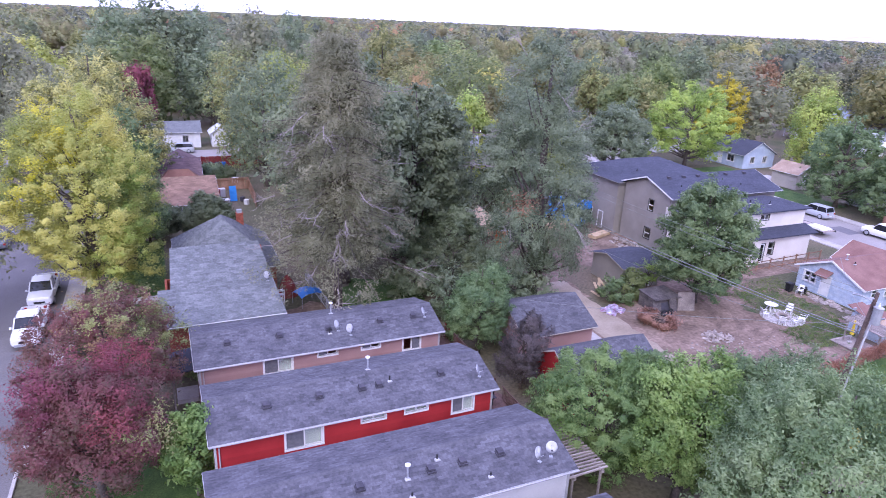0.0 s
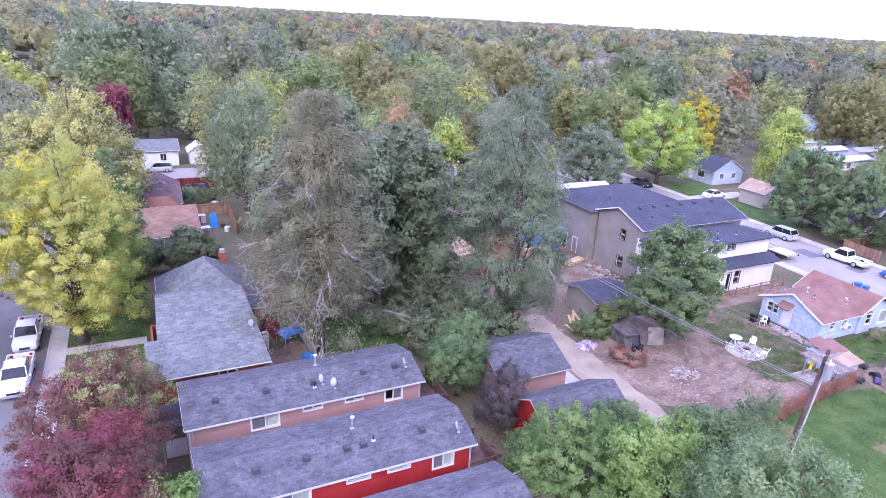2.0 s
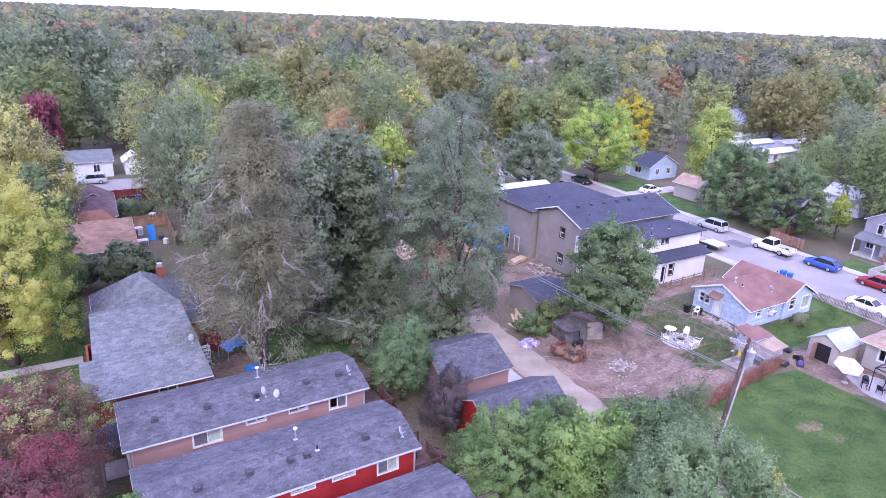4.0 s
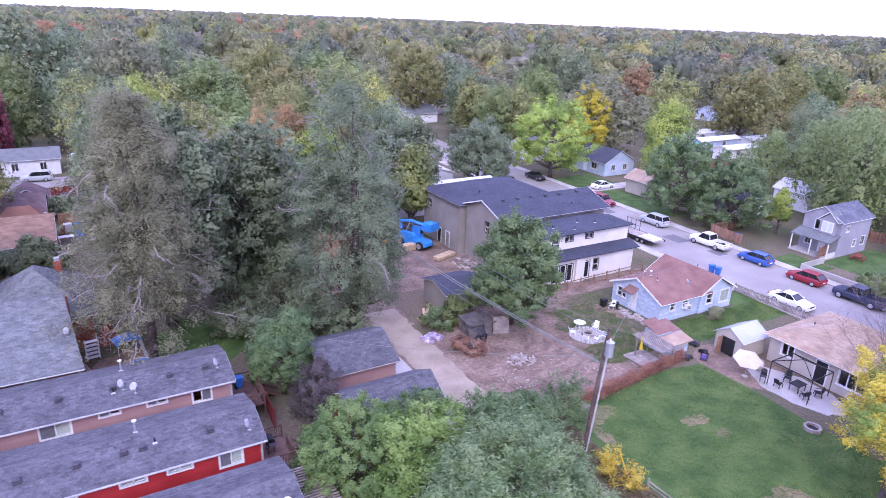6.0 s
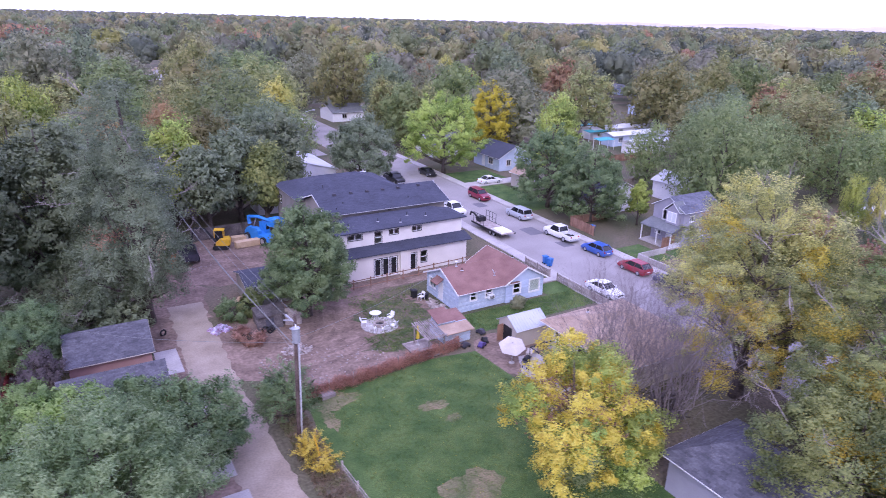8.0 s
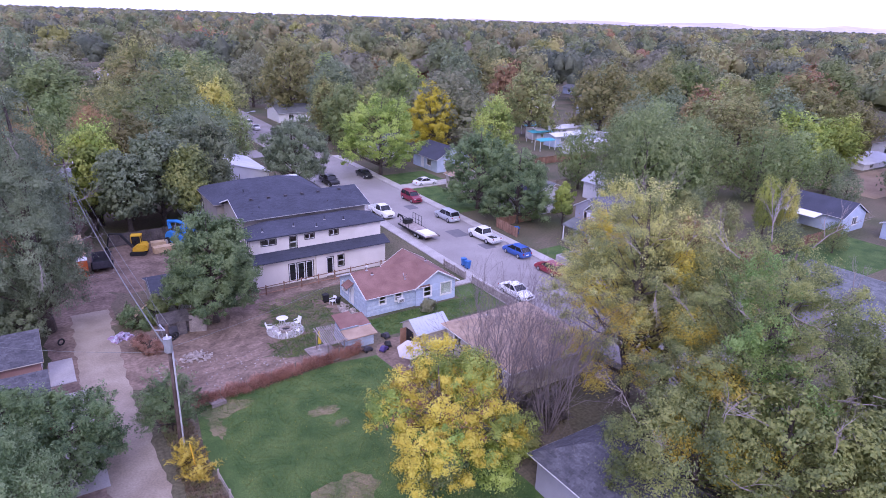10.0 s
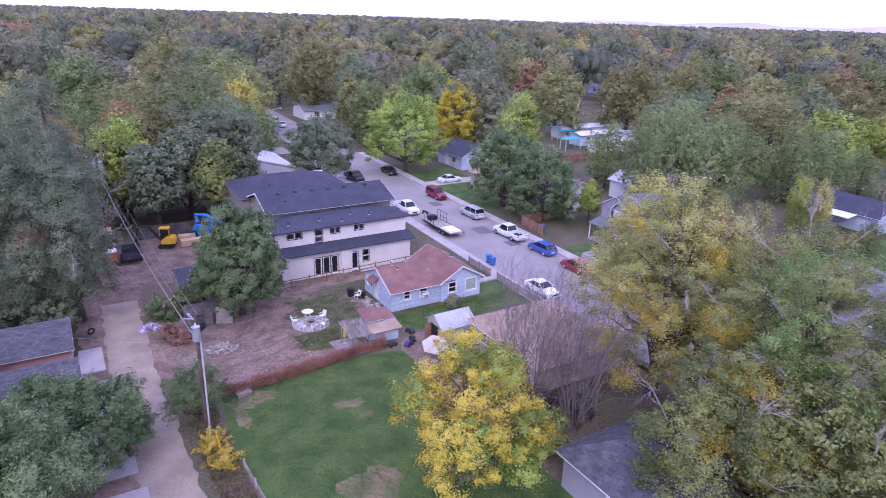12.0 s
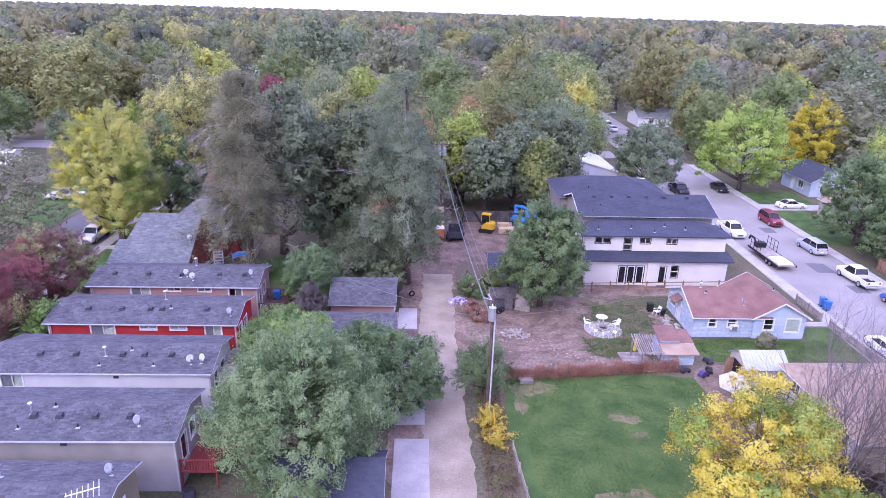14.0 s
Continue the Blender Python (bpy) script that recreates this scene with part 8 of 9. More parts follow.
rail_fence([(48.0, 45.4), (67.2, 46.4)], "new open fence of brown posts and rails", 1.15, 2.05, CEDAR, (0.25, 1.05))
rail_fence([(72.5, 24.5), (72.5, 37.0)], "weathered grey picket fence along the pavement", 1.0, 2.2, WOOD, (0.3, 0.8), 0.15, 0.1)
rail_fence([(72.5, 38.4), (72.5, 43.2)], "weathered grey picket fence along the pavement", 1.0, 2.2, WOOD, (0.3, 0.8), 0.15, 0.1)
rail_fence([(92.8, 39.3), (104, 39.9)], "brown board fence beside the two-storey house", 1.6, 2.4, CEDAR, (0.3, 1.4), 0.16, 0.15)
rail_fence([(88.2, 47.8), (88.6, 53.2), (95.4, 53.2)], "dark brown board fence between the plots", 1.5, 2.4, CEDAR, (0.3, 1.3), 0.18, 0.17)
rail_fence([(2.0, 110.2), (14, 110.2)], "red-brown board fence along the cross street", 1.8, 2.4, REDWOOD, (0.3, 1.5), 0.2, 0.19)
rail_fence([(37.2, 70.2), (48.8, 70.6)], "dark weathered board fence behind the building yard", 1.8, 2.4, OLDWOOD, (0.3, 1.5), 0.2, 0.19)
rail_fence([(17.6, 35.2), (17.9, 41.8)], "dark red board fence beside the decks", 1.7, 2.2, REDWOOD, (0.3, 1.4), 0.17, 0.16)
rail_fence([(12.9, 43.2), (13.3, 50.6)], "green mesh garden fence", 1.3, 2.4, L_DARK, (0.3, 0.7, 1.2), 0.14, 0.12)
rail_fence([(103, 66), (120, 66.5)], "pale board fence behind the houses", 1.8, 2.6, WOOD, (0.3, 1.5), 0.2, 0.19)
rail_fence([(37.5, 17.6), (37.9, 10.5)], "short run of old grey boards by the lawn", 0.7, 2.2, WOOD, (0.25, 0.55))
rw = solid("retaining_wall", Build().box(86.85, 87.1, 29.5, 38.0, 0, 0.75).box(87.1, 92.0, 37.85, 38.0, 0, 0.8), CONCRETE, "low grey concrete retaining wall beside the pavement", "wall", kind="structure")

# dry vine over a wire fence along the lawn
vf = thing("vine_fence", "wire fence overgrown with dry red-brown vine", "fence", "", (46, 27.6, 0))
rng = np.random.default_rng(70)
s = rng.random(1300)
c = np.stack([-8.0 + 15.6 * s, -0.75 + 1.7 * s + rng.normal(size=1300) * 0.16, rng.uniform(0.1, 1.25, 1300) * (0.85 + 0.12 * np.sin(s * 40))], 1)
pos, nrm, way = foliage(rng, c, np.tile([0, -0.3, 0.7], (1300, 1)), 20, 0.24, 1.1)
pos[:, 2] = np.maximum(pos[:, 2], 0.03)
part("vine", blades("vine", pos, nrm, 0.075, L_DRY, rng, True, 2.2, way), L_DRY, vf, kind="stuff")
for i in range(8):
    part("post", Build().tube([(-8 + i * 2.22, -0.75 + i * 0.243, -0.1), (-8 + i * 2.22, -0.75 + i * 0.243, 1.25)], 0.04, 6), WOOD, vf)

# ---- fire pit and garden seats ----
circle = thing("paved_circle", "round pale paved circle round the fire pit", "paving", "", (49.0, 36.2, 0))
for k, (r0, r1, n) in enumerate(((0.62, 0.98, 14), (1.0, 1.38, 20), (1.4, 1.85, 26))):
    for i in range(n):
        a0, a1 = 2 * math.pi * i / n + 0.02, 2 * math.pi * (i + 1) / n - 0.02
        part("paver", Build().slab([(r0 * math.cos(a0), r0 * math.sin(a0), 0.06), (r1 * math.cos(a0), r1 * math.sin(a0), 0.06), (r1 * math.cos(a1), r1 * math.sin(a1), 0.06), (r0 * math.cos(a1), r0 * math.sin(a1), 0.06)], (0, 0, -0.05)), CONCRETE, circle)
pit = thing("fire_pit", "round stone fire pit with dark ashes", "fire pit", "", (49.0, 36.2, 0))
for i in range(12):
    a = 2 * math.pi * i / 12
    b = part("stone", Build().box(-0.13, 0.13, -0.1, 0.1, 0, 0.34), RUBBLE, pit)
    b.matrix_basis = pose(0.52 * math.cos(a), 0.52 * math.sin(a), 0, 0, 0, math.degrees(a) + 90)
part("ash", Build().tube([(0, 0, 0), (0, 0, 0.16)], [0.45, 0.4], 12), BLACK, pit)


def garden_chair(x, y, turn, label="white plastic garden chair", mat_=None):
    c = thing("garden_chair", label, "chair", "garden chairs", (x, y, 0.06), turn)
    c.scale = (0.9, 0.9, 0.88)
    m = mat_ or WHITE
    part("seat", Build().slab([(-0.26, -0.28, 0.42), (0.28, -0.28, 0.45), (0.28, 0.28, 0.45), (-0.26, 0.28, 0.42)], (0, 0, -0.04)), m, c)
    part("backrest", Build().slab([(-0.26, -0.28, 0.44), (-0.26, 0.28, 0.44), (-0.46, 0.25, 0.98), (-0.46, -0.25, 0.98)], (-0.04, 0, -0.01)), m, c)
    for s in (-1, 1):
        for q in (-0.24, 0.26):
            part("leg", bar(Build(), (q, s * 0.26, 0.42), (q * 1.15, s * 0.29, 0), 0.05, 0.05), m, c)
        part("armrest", bar(Build(), (-0.34, s * 0.3, 0.66), (0.26, s * 0.3, 0.66), 0.07, 0.03), m, c)
    return c


for x, y, a in ((47.6, 36.9, -25), (50.4, 36.7, 205), (47.8, 35.2, 40), (48.8, 34.6, 85), (49.9, 34.9, 120)):
    garden_chair(x, y, a, "white plastic garden chair by the fire pit")
garden_chair(55.6, 39.7, 200, "white plastic chair beside the cottage")
tb = thing("garden_table", "round white garden table", "table", "", (49.2, 37.7, 0.0))
part("tabletop", Build().tube([(0, 0, 0.7), (0, 0, 0.735), (0, 0, 0.75)], [0.58, 0.6, 0.57], 20), WHITE, tb)
for i in range(4):
    a = math.pi / 4 + math.pi / 2 * i
    part("leg", bar(Build(), (0.12 * math.cos(a), 0.12 * math.sin(a), 0.7), (0.42 * math.cos(a), 0.42 * math.sin(a), 0), 0.05, 0.05), WHITE, tb)


def bin_(x, y, turn, material, label, h=1.05):
    b = thing("wheelie_bin", label, "bin", "wheeled bins", (x, y, 0.02), turn)
    part("tub", Build().rings([[Vector((sx * w, sy * w, z)) for sx, sy in ((-1, -1), (1, -1), (1, 1), (-1, 1))] for z, w in ((0.04, 0.22), (h - 0.05, 0.3))]), material, b)
    part("lid", Build().rings([[Vector((sx * w - 0.02, sy * w, z)) for sx, sy in ((-1, -1), (1, -1), (1, 1), (-1, 1))] for z, w in ((h - 0.05, 0.33), (h + 0.01, 0.33), (h + 0.06, 0.24))]), material, b)
    for s in (-1, 1):
        part("bin_wheel", Build().tube([(-0.22, s * 0.2, 0.1), (-0.22, s * 0.26, 0.1)], 0.1, 8), BLACK, b)
    part("bin_handle", Build().tube([(-0.36, -0.22, h - 0.02), (-0.36, 0.22, h - 0.02)], 0.02, 5), material, b)
    return b


bin_(74.8, 41.2, 10, BLUEBIN, "blue wheeled bin at the kerb"), bin_(74.9, 42.2, -8, BLUEBIN, "blue wheeled bin at the kerb")
bin_(55.2, 40.6, 0, BLACK, "black bin beside the cottage", 0.9), bin_(56.2, 39.8, 40, BLACK, "low black tub beside the cottage", 0.6)
bin_(89.3, 49.2, 0, BLUEBIN, "blue wheeled bin behind the fence"), bin_(88.7, 48.6, 0, VENTGREY, "dark wheeled bin behind the fence")
bin_(5.6, 108.7, 0, VENTGREY, "grey wheeled bin by the red fence"), bin_(7.6, 108.6, 0, BLUEBIN, "blue wheeled bin by the red fence"), bin_(6.6, 108.6, 0, VENTGREY, "grey wheeled bin by the red fence")
bin_(16.2, 40.0, 0, BLUEBIN, "blue drum on the deck", 0.9).location.z = 1.26


def heap(name, label, x, y, rx, ry, n, size, material, seed, h=0.3, category="rubble"):
    """A heap of loose broken pieces: one object of many."""
    g = random.Random(seed)
    b = Build()
    for i in range(n):
        r, a = math.sqrt(g.random()), g.uniform(0, 6.28)
        s = size * g.uniform(0.5, 1.3)
        m = pose(x + rx * r * math.cos(a), y + ry * r * math.sin(a), h * (1 - r) * g.random() + s * 0.25, g.uniform(-25, 25), g.uniform(-25, 25), g.uniform(0, 360))
        b.rings([[m @ Vector((sx * s * w, sy * s * w * 0.7, z)) for sx, sy in ((-1, -0.8), (0.9, -1), (1, 0.9), (-0.8, 1))] for z, w in ((-s * 0.35, 0.9), (s * 0.3, 0.7))])
    return tagged(new(name, b.mesh(name, material, tidy=False)), label, category, kind="stuff")


heap("rubble_heap", "scattered heap of broken pale stone", 40.2, 35.2, 1.4, 1.1, 120, 0.16, RUBBLE, 1)
heap("stone_edge", "loose flat stones beside the cottage", 56.3, 37.2, 0.7, 2.4, 70, 0.24, RUBBLE, 2, 0.15)
heap("junk_heap", "heap of coloured junk and fabric", 34.8, 42.4, 1.0, 0.8, 60, 0.26, LITTER, 3, 0.6, "junk")
heap("scattered_stones", "loose stones and clods on the dirt", 43, 31.5, 5, 2.6, 90, 0.09, RUBBLE, 4, 0.05)
heap("rubble_heap", "loose stones on the dirt by the alley", 37.5, 33.0, 1.6, 2.2, 60, 0.1, RUBBLE, 6, 0.08)
heap("rubble_heap", "builder's rubble behind the townhouse", 48.4, 57, 1.6, 3.4, 90, 0.22, RUBBLE, 7, 0.3)

# ---- old shed by the alley, tyres ----
os1, inv, ms = house_box("old_shed", "dark weathered plank shed with a rusty flat roof", (38.2, 41.0, 40.9, 43.0), 0, 1.25, OLDWOOD, {}, "shed", 0.22)
place(roof(os1, [((38.1, 40.8, 1.28), (41.1, 40.7, 1.26), (41.1, 43.1, 1.5), (38.1, 43.1, 1.46))], OLDWOOD, False, 0.06, OLDWOOD), inv)
sheet_b = part("tin_sheet", Build().box(-0.8, 0.8, -0.03, 0.03, 0, 1.7), WOOD, os1, "leaning grey plywood sheet")
sheet_b.matrix_basis = pose(1.9, -1.6, 0, -14, 0, -20)
for px, lean_, mt in ((-1.2, -20, OLDWOOD), (-0.3, -26, VENTGREY), (0.5, -16, OLDWOOD)):
    part("leaning_board", Build().box(-0.42, 0.42, -0.02, 0.02, 0, 1.35), mt, os1).matrix_basis = pose(px, -1.5 - 0.1 * px, 0, lean_, 0, 4 * px)
for i, (x, y, z, t) in enumerate(((38.6, 40.0, 0.33, 75), (39.3, 40.0, 0.33, 80), (39.0, 39.6, 0.33, 65), (29.9, 43.8, 0.3, 80))):
    ty = thing("discarded_car_wheel", "worn black tyre leaning on its edge", "tyre", "discarded tyres", (x, y, z), 10 * i)
    b = Build()
    seg = 16
    b.rings([[Vector((0.33 * math.cos(2 * math.pi * j / seg) * (1 + 0.28 * math.cos(a)), 0.1 * math.sin(a), 0.33 * math.sin(2 * math.pi * j / seg) * (1 + 0.28 * math.cos(a)))) * 0.85 for j in range(seg)] for a in [2 * math.pi * k / 8 for k in range(9)]], False)
    part("tread", b, RUBBER, ty)

# ---- construction yard ----
ex = thing("excavator", "small yellow excavator with its boom folded", "excavator", "", (40.2, 66.0, 0.01), 160)
for s in (-1, 1):
    part("track", Build().rings([[Vector((q, s * 0.62 - 0.18, z)), Vector((q, s * 0.62 + 0.18, z)), Vector((q, s * 0.62 + 0.18, z2)), Vector((q, s * 0.62 - 0.18, z2))] for q, z, z2 in ((-1.0, 0.18, 0.4), (-0.8, 0.02, 0.56), (0.8, 0.02, 0.56), (1.0, 0.18, 0.4))]), RUBBER, ex)
part("housing", Build().rings([[Vector((q, -w, 0.62)), Vector((q, w, 0.62)), Vector((q, w * 0.95, z)), Vector((q, -w * 0.95, z))] for q, w, z in ((-1.15, 0.6, 1.25), (-0.9, 0.8, 1.5), (0.0, 0.8, 1.45), (0.6, 0.75, 1.0))]), YELLOWP, ex)
part("cab", Build().rings([[Vector((q, -0.75, 1.0)), Vector((q, 0.1, 1.0)), Vector((q, 0.08, 2.45)), Vector((q, -0.7, 2.45))] for q in (-0.35, 0.75)]), CARGLASS, ex, "dark glazed cab")
part("cab_roof", Build().box(-0.45, 0.82, -0.78, 0.14, 2.45, 2.58), YELLOWP, ex)
for q in (-0.38, 0.74):
    for w in (-0.76, 0.07):
        part("cab_post", Build().box(q, q + 0.07, w, w + 0.06, 1.0, 2.46), YELLOWP, ex)
part("boom", Build().tube([(0.6, 0.3, 1.1), (1.9, 0.3, 2.9), (3.2, 0.3, 3.0)], [0.17, 0.16, 0.12], 6), BLACK, ex)
part("dipper", Build().tube([(3.2, 0.3, 3.0), (3.6, 0.3, 1.3)], [0.12, 0.1], 6), BLACK, ex)
part("bucket", Build().rings([[Vector((q, 0.0, z)), Vector((q, 0.6, z)), Vector((q - 0.35, 0.6, z2)), Vector((q - 0.35, 0.0, z2))] for q, z, z2 in ((3.8, 1.3, 1.2), (3.9, 0.8, 0.7), (3.5, 0.45, 0.6))]), BLACK, ex)
dt = thing("dump_trailer", "dark dump trailer with high sides", "trailer", "", (35.6, 63.0, 0.01), 85)
part("floor_plate", Build().box(-1.9, 1.9, -1.0, 1.0, 0.6, 0.68), BLACK, dt)
for y in (-1.0, 1.0):
    part("side_plate", Build().box(-1.9, 1.9, y - 0.04, y + 0.04, 0.68, 1.55), VENTGREY, dt)
    for q in (-0.5, 0.4):
        wheel(dt, q, y * 1.12, 0.36, 0.22)
for q in (-1.9, 1.9):
    part("end_plate", Build().box(q - 0.04, q + 0.04, -0.96, 0.96, 0.68, 1.5), VENTGREY, dt)
part("drawbar", Build().tube([(1.9, 0, 0.6), (3.1, 0, 0.5)], 0.07, 6), BLACK, dt)
for i, (x, y, n, a) in enumerate(((43.4, 65.4, 6, 4), (43.6, 68.2, 4, -6), (47.0, 61.0, 3, 20))):
    ls = thing("lumber_stack", "stack of fresh pale lumber", "lumber", "lumber stacks", (x, y, 0.01), a)
    for k in range(n):
        for j in range(6):
            part("board", Build().box(-1.6, 1.6 + 0.1 * ((k + j) % 3), -0.5 + j * 0.17, -0.34 + j * 0.17, 0.08 + k * 0.13, 0.2 + k * 0.13), LUMBER, ls)
    for q in (-1.0, 1.0):
        part("bearer", Build().box(q - 0.06, q + 0.06, -0.5, 0.5, 0, 0.08), WOOD, ls)
bl = thing("boom_lift", "bright blue telescopic handler with a blue tarpaulin over its basket", "boom lift", "", (45.6, 66.6, 0.01), 112)
part("chassis", Build().rings([[Vector((q, -w, 0.55)), Vector((q, w, 0.55)), Vector((q, w * 0.9, z)), Vector((q, -w * 0.9, z))] for q, z, w in ((-2.6, 0.95, 0.7), (-2.3, 1.15, 0.95), (-0.9, 1.2, 1.0), (0.5, 1.45, 1.0), (2.2, 1.5, 0.95), (2.6, 1.2, 0.8))]), SKYBLUE, bl)
part("engine_cover", Build().rings([[Vector((q, 0.25, 1.3)), Vector((q, 0.95, 1.3)), Vector((q, 0.9, z)), Vector((q, 0.35, z))] for q, z in ((-0.6, 1.7), (-0.3, 2.0), (1.6, 2.0), (2.0, 1.7))]), SKYBLUE, bl)
cabp = part("operator_cab", Build().rings([[Vector((q, -1.0, 1.2)), Vector((q, -0.25, 1.2)), Vector((q, -0.3, 2.6)), Vector((q, -0.92, 2.6))] for q in (-0.7, -0.6, 0.6, 0.7)]), SKYBLUE, bl)
part("cab_glass", Build().box(-0.5, 0.5, -1.02, -0.99, 1.7, 2.4).box(-0.72, -0.7, -0.86, -0.36, 1.7, 2.4), CARGLASS, cabp)
part("boom", Build().tube([(2.4, 0.0, 2.0), (2.6, 0.0, 3.0), (0.6, 0.0, 3.4), (-1.4, -0.6, 3.0)], [0.26, 0.24, 0.22, 0.18], 6), SKYBLUE, bl)
part("ram", Build().tube([(1.6, 0.0, 1.6), (0.9, 0.0, 3.1)], [0.09, 0.07], 6), METAL, bl)
part("basket", Build().box(-2.3, -0.9, -2.2, -0.5, 2.2, 2.3).box(-2.3, -2.24, -2.2, -0.5, 2.3, 3.2).box(-0.96, -0.9, -2.2, -0.5, 2.3, 3.2), METAL, bl)
part("tarpaulin", Build().rings([[Vector((q, -2.3, 2.35)), Vector((q, -0.4, 2.3)), Vector((q, -0.5, 3.3)), Vector((q, -1.2, z)), Vector((q, -2.2, 3.25))] for q, z in ((-2.4, 3.35), (-1.9, 3.6), (-1.3, 3.5), (-0.8, 3.3))]), SKYBLUE, bl, "crumpled bright blue tarpaulin")
for w in (-1, 1):
    for q in (-1.7, 1.6):
        wheel(bl, q, w * 1.0, 0.58, 0.4)

# ---- patio of the bungalow ----
sheet("patio", blotch(58.3, 20.4, 2.3, 4.2, 26, 44, 0.08), 0.05, CONCRETE, "pale rounded concrete patio behind the bungalow", "patio", 0.06)
gz = thing("gazebo_frame", "black metal gazebo frame over the patio", "gazebo", "", (58.3, 20.3, 0.05))
for sx in (-1.5, 1.5):
    for sy in (-1.8, 1.8):
        part("post", Build().tube([(sx, sy, 0), (sx, sy, 2.3)], 0.04, 6), BLACK, gz)
    part("beam", bar(Build(), (sx, -1.8, 2.3), (sx, 1.8, 2.3), 0.06, 0.08), BLACK, gz)
for sy in (-1.8, 1.8):
    part("beam", bar(Build(), (-1.5, sy, 2.3), (1.5, sy, 2.3), 0.06, 0.08), BLACK, gz)
for sx in (-1.5, 1.5):
    for sy in (-1.8, 1.8):
        part("rafter", bar(Build(), (sx, sy, 2.3), (0, 0, 2.95), 0.04, 0.06), BLACK, gz)
for x, y, a in ((57.3, 21.4, 0), (58.9, 21.6, 200), (57.6, 19.2, 60), (59.0, 18.9, 130)):
    garden_chair(x, y, a, "black metal patio chair", BLACK)
pt = thing("patio_table", "low dark patio table", "table", "", (58.3, 20.3, 0.05))
part("tabletop", Build().box(-0.6, 0.6, -0.45, 0.45, 0.62, 0.68), BLACK, pt)
for sx in (-0.5, 0.5):
    for sy in (-0.38, 0.38):
        part("leg", Build().box(sx - 0.03, sx + 0.03, sy - 0.03, sy + 0.03, 0, 0.62), BLACK, pt)


def barbecue(x, y, z, a):
    q = thing("barbecue", "black gas barbecue with a rounded hood", "barbecue", "barbecues", (x, y, z), a)
    part("firebox", Build().box(-0.35, 0.35, -0.25, 0.25, 0.6, 0.85), BLACK, q)
    part("hood", Build().rings([[Vector((e, 0.25 * math.cos(t), 0.86 + 0.27 * math.sin(t))) for t in [math.pi * k / 8 for k in range(9)]] for e in (-0.35, 0.35)]), BLACK, q)
    for s in (-1, 1):
        part("side_shelf", Build().box(s * 0.55 - 0.19, s * 0.55 + 0.19, -0.2, 0.2, 0.8, 0.84), VENTGREY, q)
        for e in (-0.2, 0.2):
            part("leg", Build().box(s * 0.3 - 0.025, s * 0.3 + 0.025, e - 0.025, e + 0.025, 0, 0.6), BLACK, q)
    return q


barbecue(56.9, 22.6, 0.05, 30), barbecue(16.2, 31.2, 1.26, 90)
fr = thing("fire_ring", "round stone fire ring at the edge of the lawn", "fire pit", "", (54.0, 16.3, 0.01))
for i in range(14):
    a = 2 * math.pi * i / 14
    part("stone", Build().box(-0.12, 0.12, -0.09, 0.09, 0, 0.3), RUBBLE, fr).matrix_basis = pose(0.55 * math.cos(a), 0.55 * math.sin(a), 0, 0, 0, math.degrees(a) + 90)
part("ash", Build().tube([(0, 0, 0), (0, 0, 0.1)], [0.46, 0.42], 12), BLACK, fr)
hx = thing("parasol", "pale tilted hexagonal garden parasol on a pole beside the patio", "parasol", "", (56.3, 23.9, 0.0))
part("pole", Build().tube([(0, 0, 0.05), (0, 0, 1.75), (-0.12, -0.06, 2.1)], 0.025, 6), METAL, hx)
part("foot", Build().tube([(0, 0, 0), (0, 0, 0.08), (0, 0, 0.12)], [0.26, 0.26, 0.08], 10), CONCRETE, hx)
hexa = [Vector((1.25 * math.cos(math.pi * k / 3), 1.25 * math.sin(math.pi * k / 3), 0)) for k in range(6)]
tilt = pose(-0.12, -0.06, 2.1, 12, -14, 10)
for k in range(6):
    p, q = hexa[k], hexa[(k + 1) % 6]
    part("canopy_panel", Build().slab([tilt @ v for v in (p + Vector((0, 0, -0.4)), q + Vector((0, 0, -0.4)), q * 0.06, p * 0.06)], (0, 0, -0.012)), CANVAS, hx)
    part("rib", bar(Build(), tilt @ (p * 0.98 + Vector((0, 0, -0.43))), tilt @ Vector((0, 0, -0.03)), 0.02, 0.02), METAL, hx)


def toy(x, y, a, material, label):
    t = thing("toy_car", label, "toy", "garden toys", (x, y, 0.01), a)
    t.scale = (0.8, 0.8, 0.7)
    part("toy_body", Build().rings([[Vector((q, -0.32, 0.18)), Vector((q, 0.32, 0.18)), Vector((q, 0.26, z)), Vector((q, -0.26, z))] for q, z in ((-0.6, 0.4), (-0.3, 0.75), (0.1, 0.7), (0.6, 0.38))]), material, t)
    for s in (-1, 1):
        for q in (-0.36, 0.36):
            part("toy_wheel", Build().tube([(q, s * 0.3, 0.15), (q, s * 0.38, 0.15)], 0.15, 8), BLACK, t)


toy(55.6, 27.7, 30, PURPLE, "purple plastic ride-on toy car"), toy(54.2, 28.4, 10, VENTGREY, "grey ride-on toy beside the lawn"), toy(56.4, 28.4, 70, BLACK, "black tricycle by the shed")
toy(57.0, 30.0, 100, VENTGREY, "dark ride-on toy beside the shed"), toy(59.4, 24.6, 60, RUBBLE, "grey toy pushchair by the shed")
hz = thing("wheelbarrow", "overturned wheelbarrow with a pale tray", "wheelbarrow", "", (58.4, 24.0, 0.01), 40)
part("tray", Build().rings([[Vector((q, -w, 0.35)), Vector((q, w, 0.35)), Vector((q, w * 1.3, z)), Vector((q, -w * 1.3, z))] for q, w, z in ((-0.5, 0.22, 0.62), (0.45, 0.25, 0.66))]), BEIGE, hz)
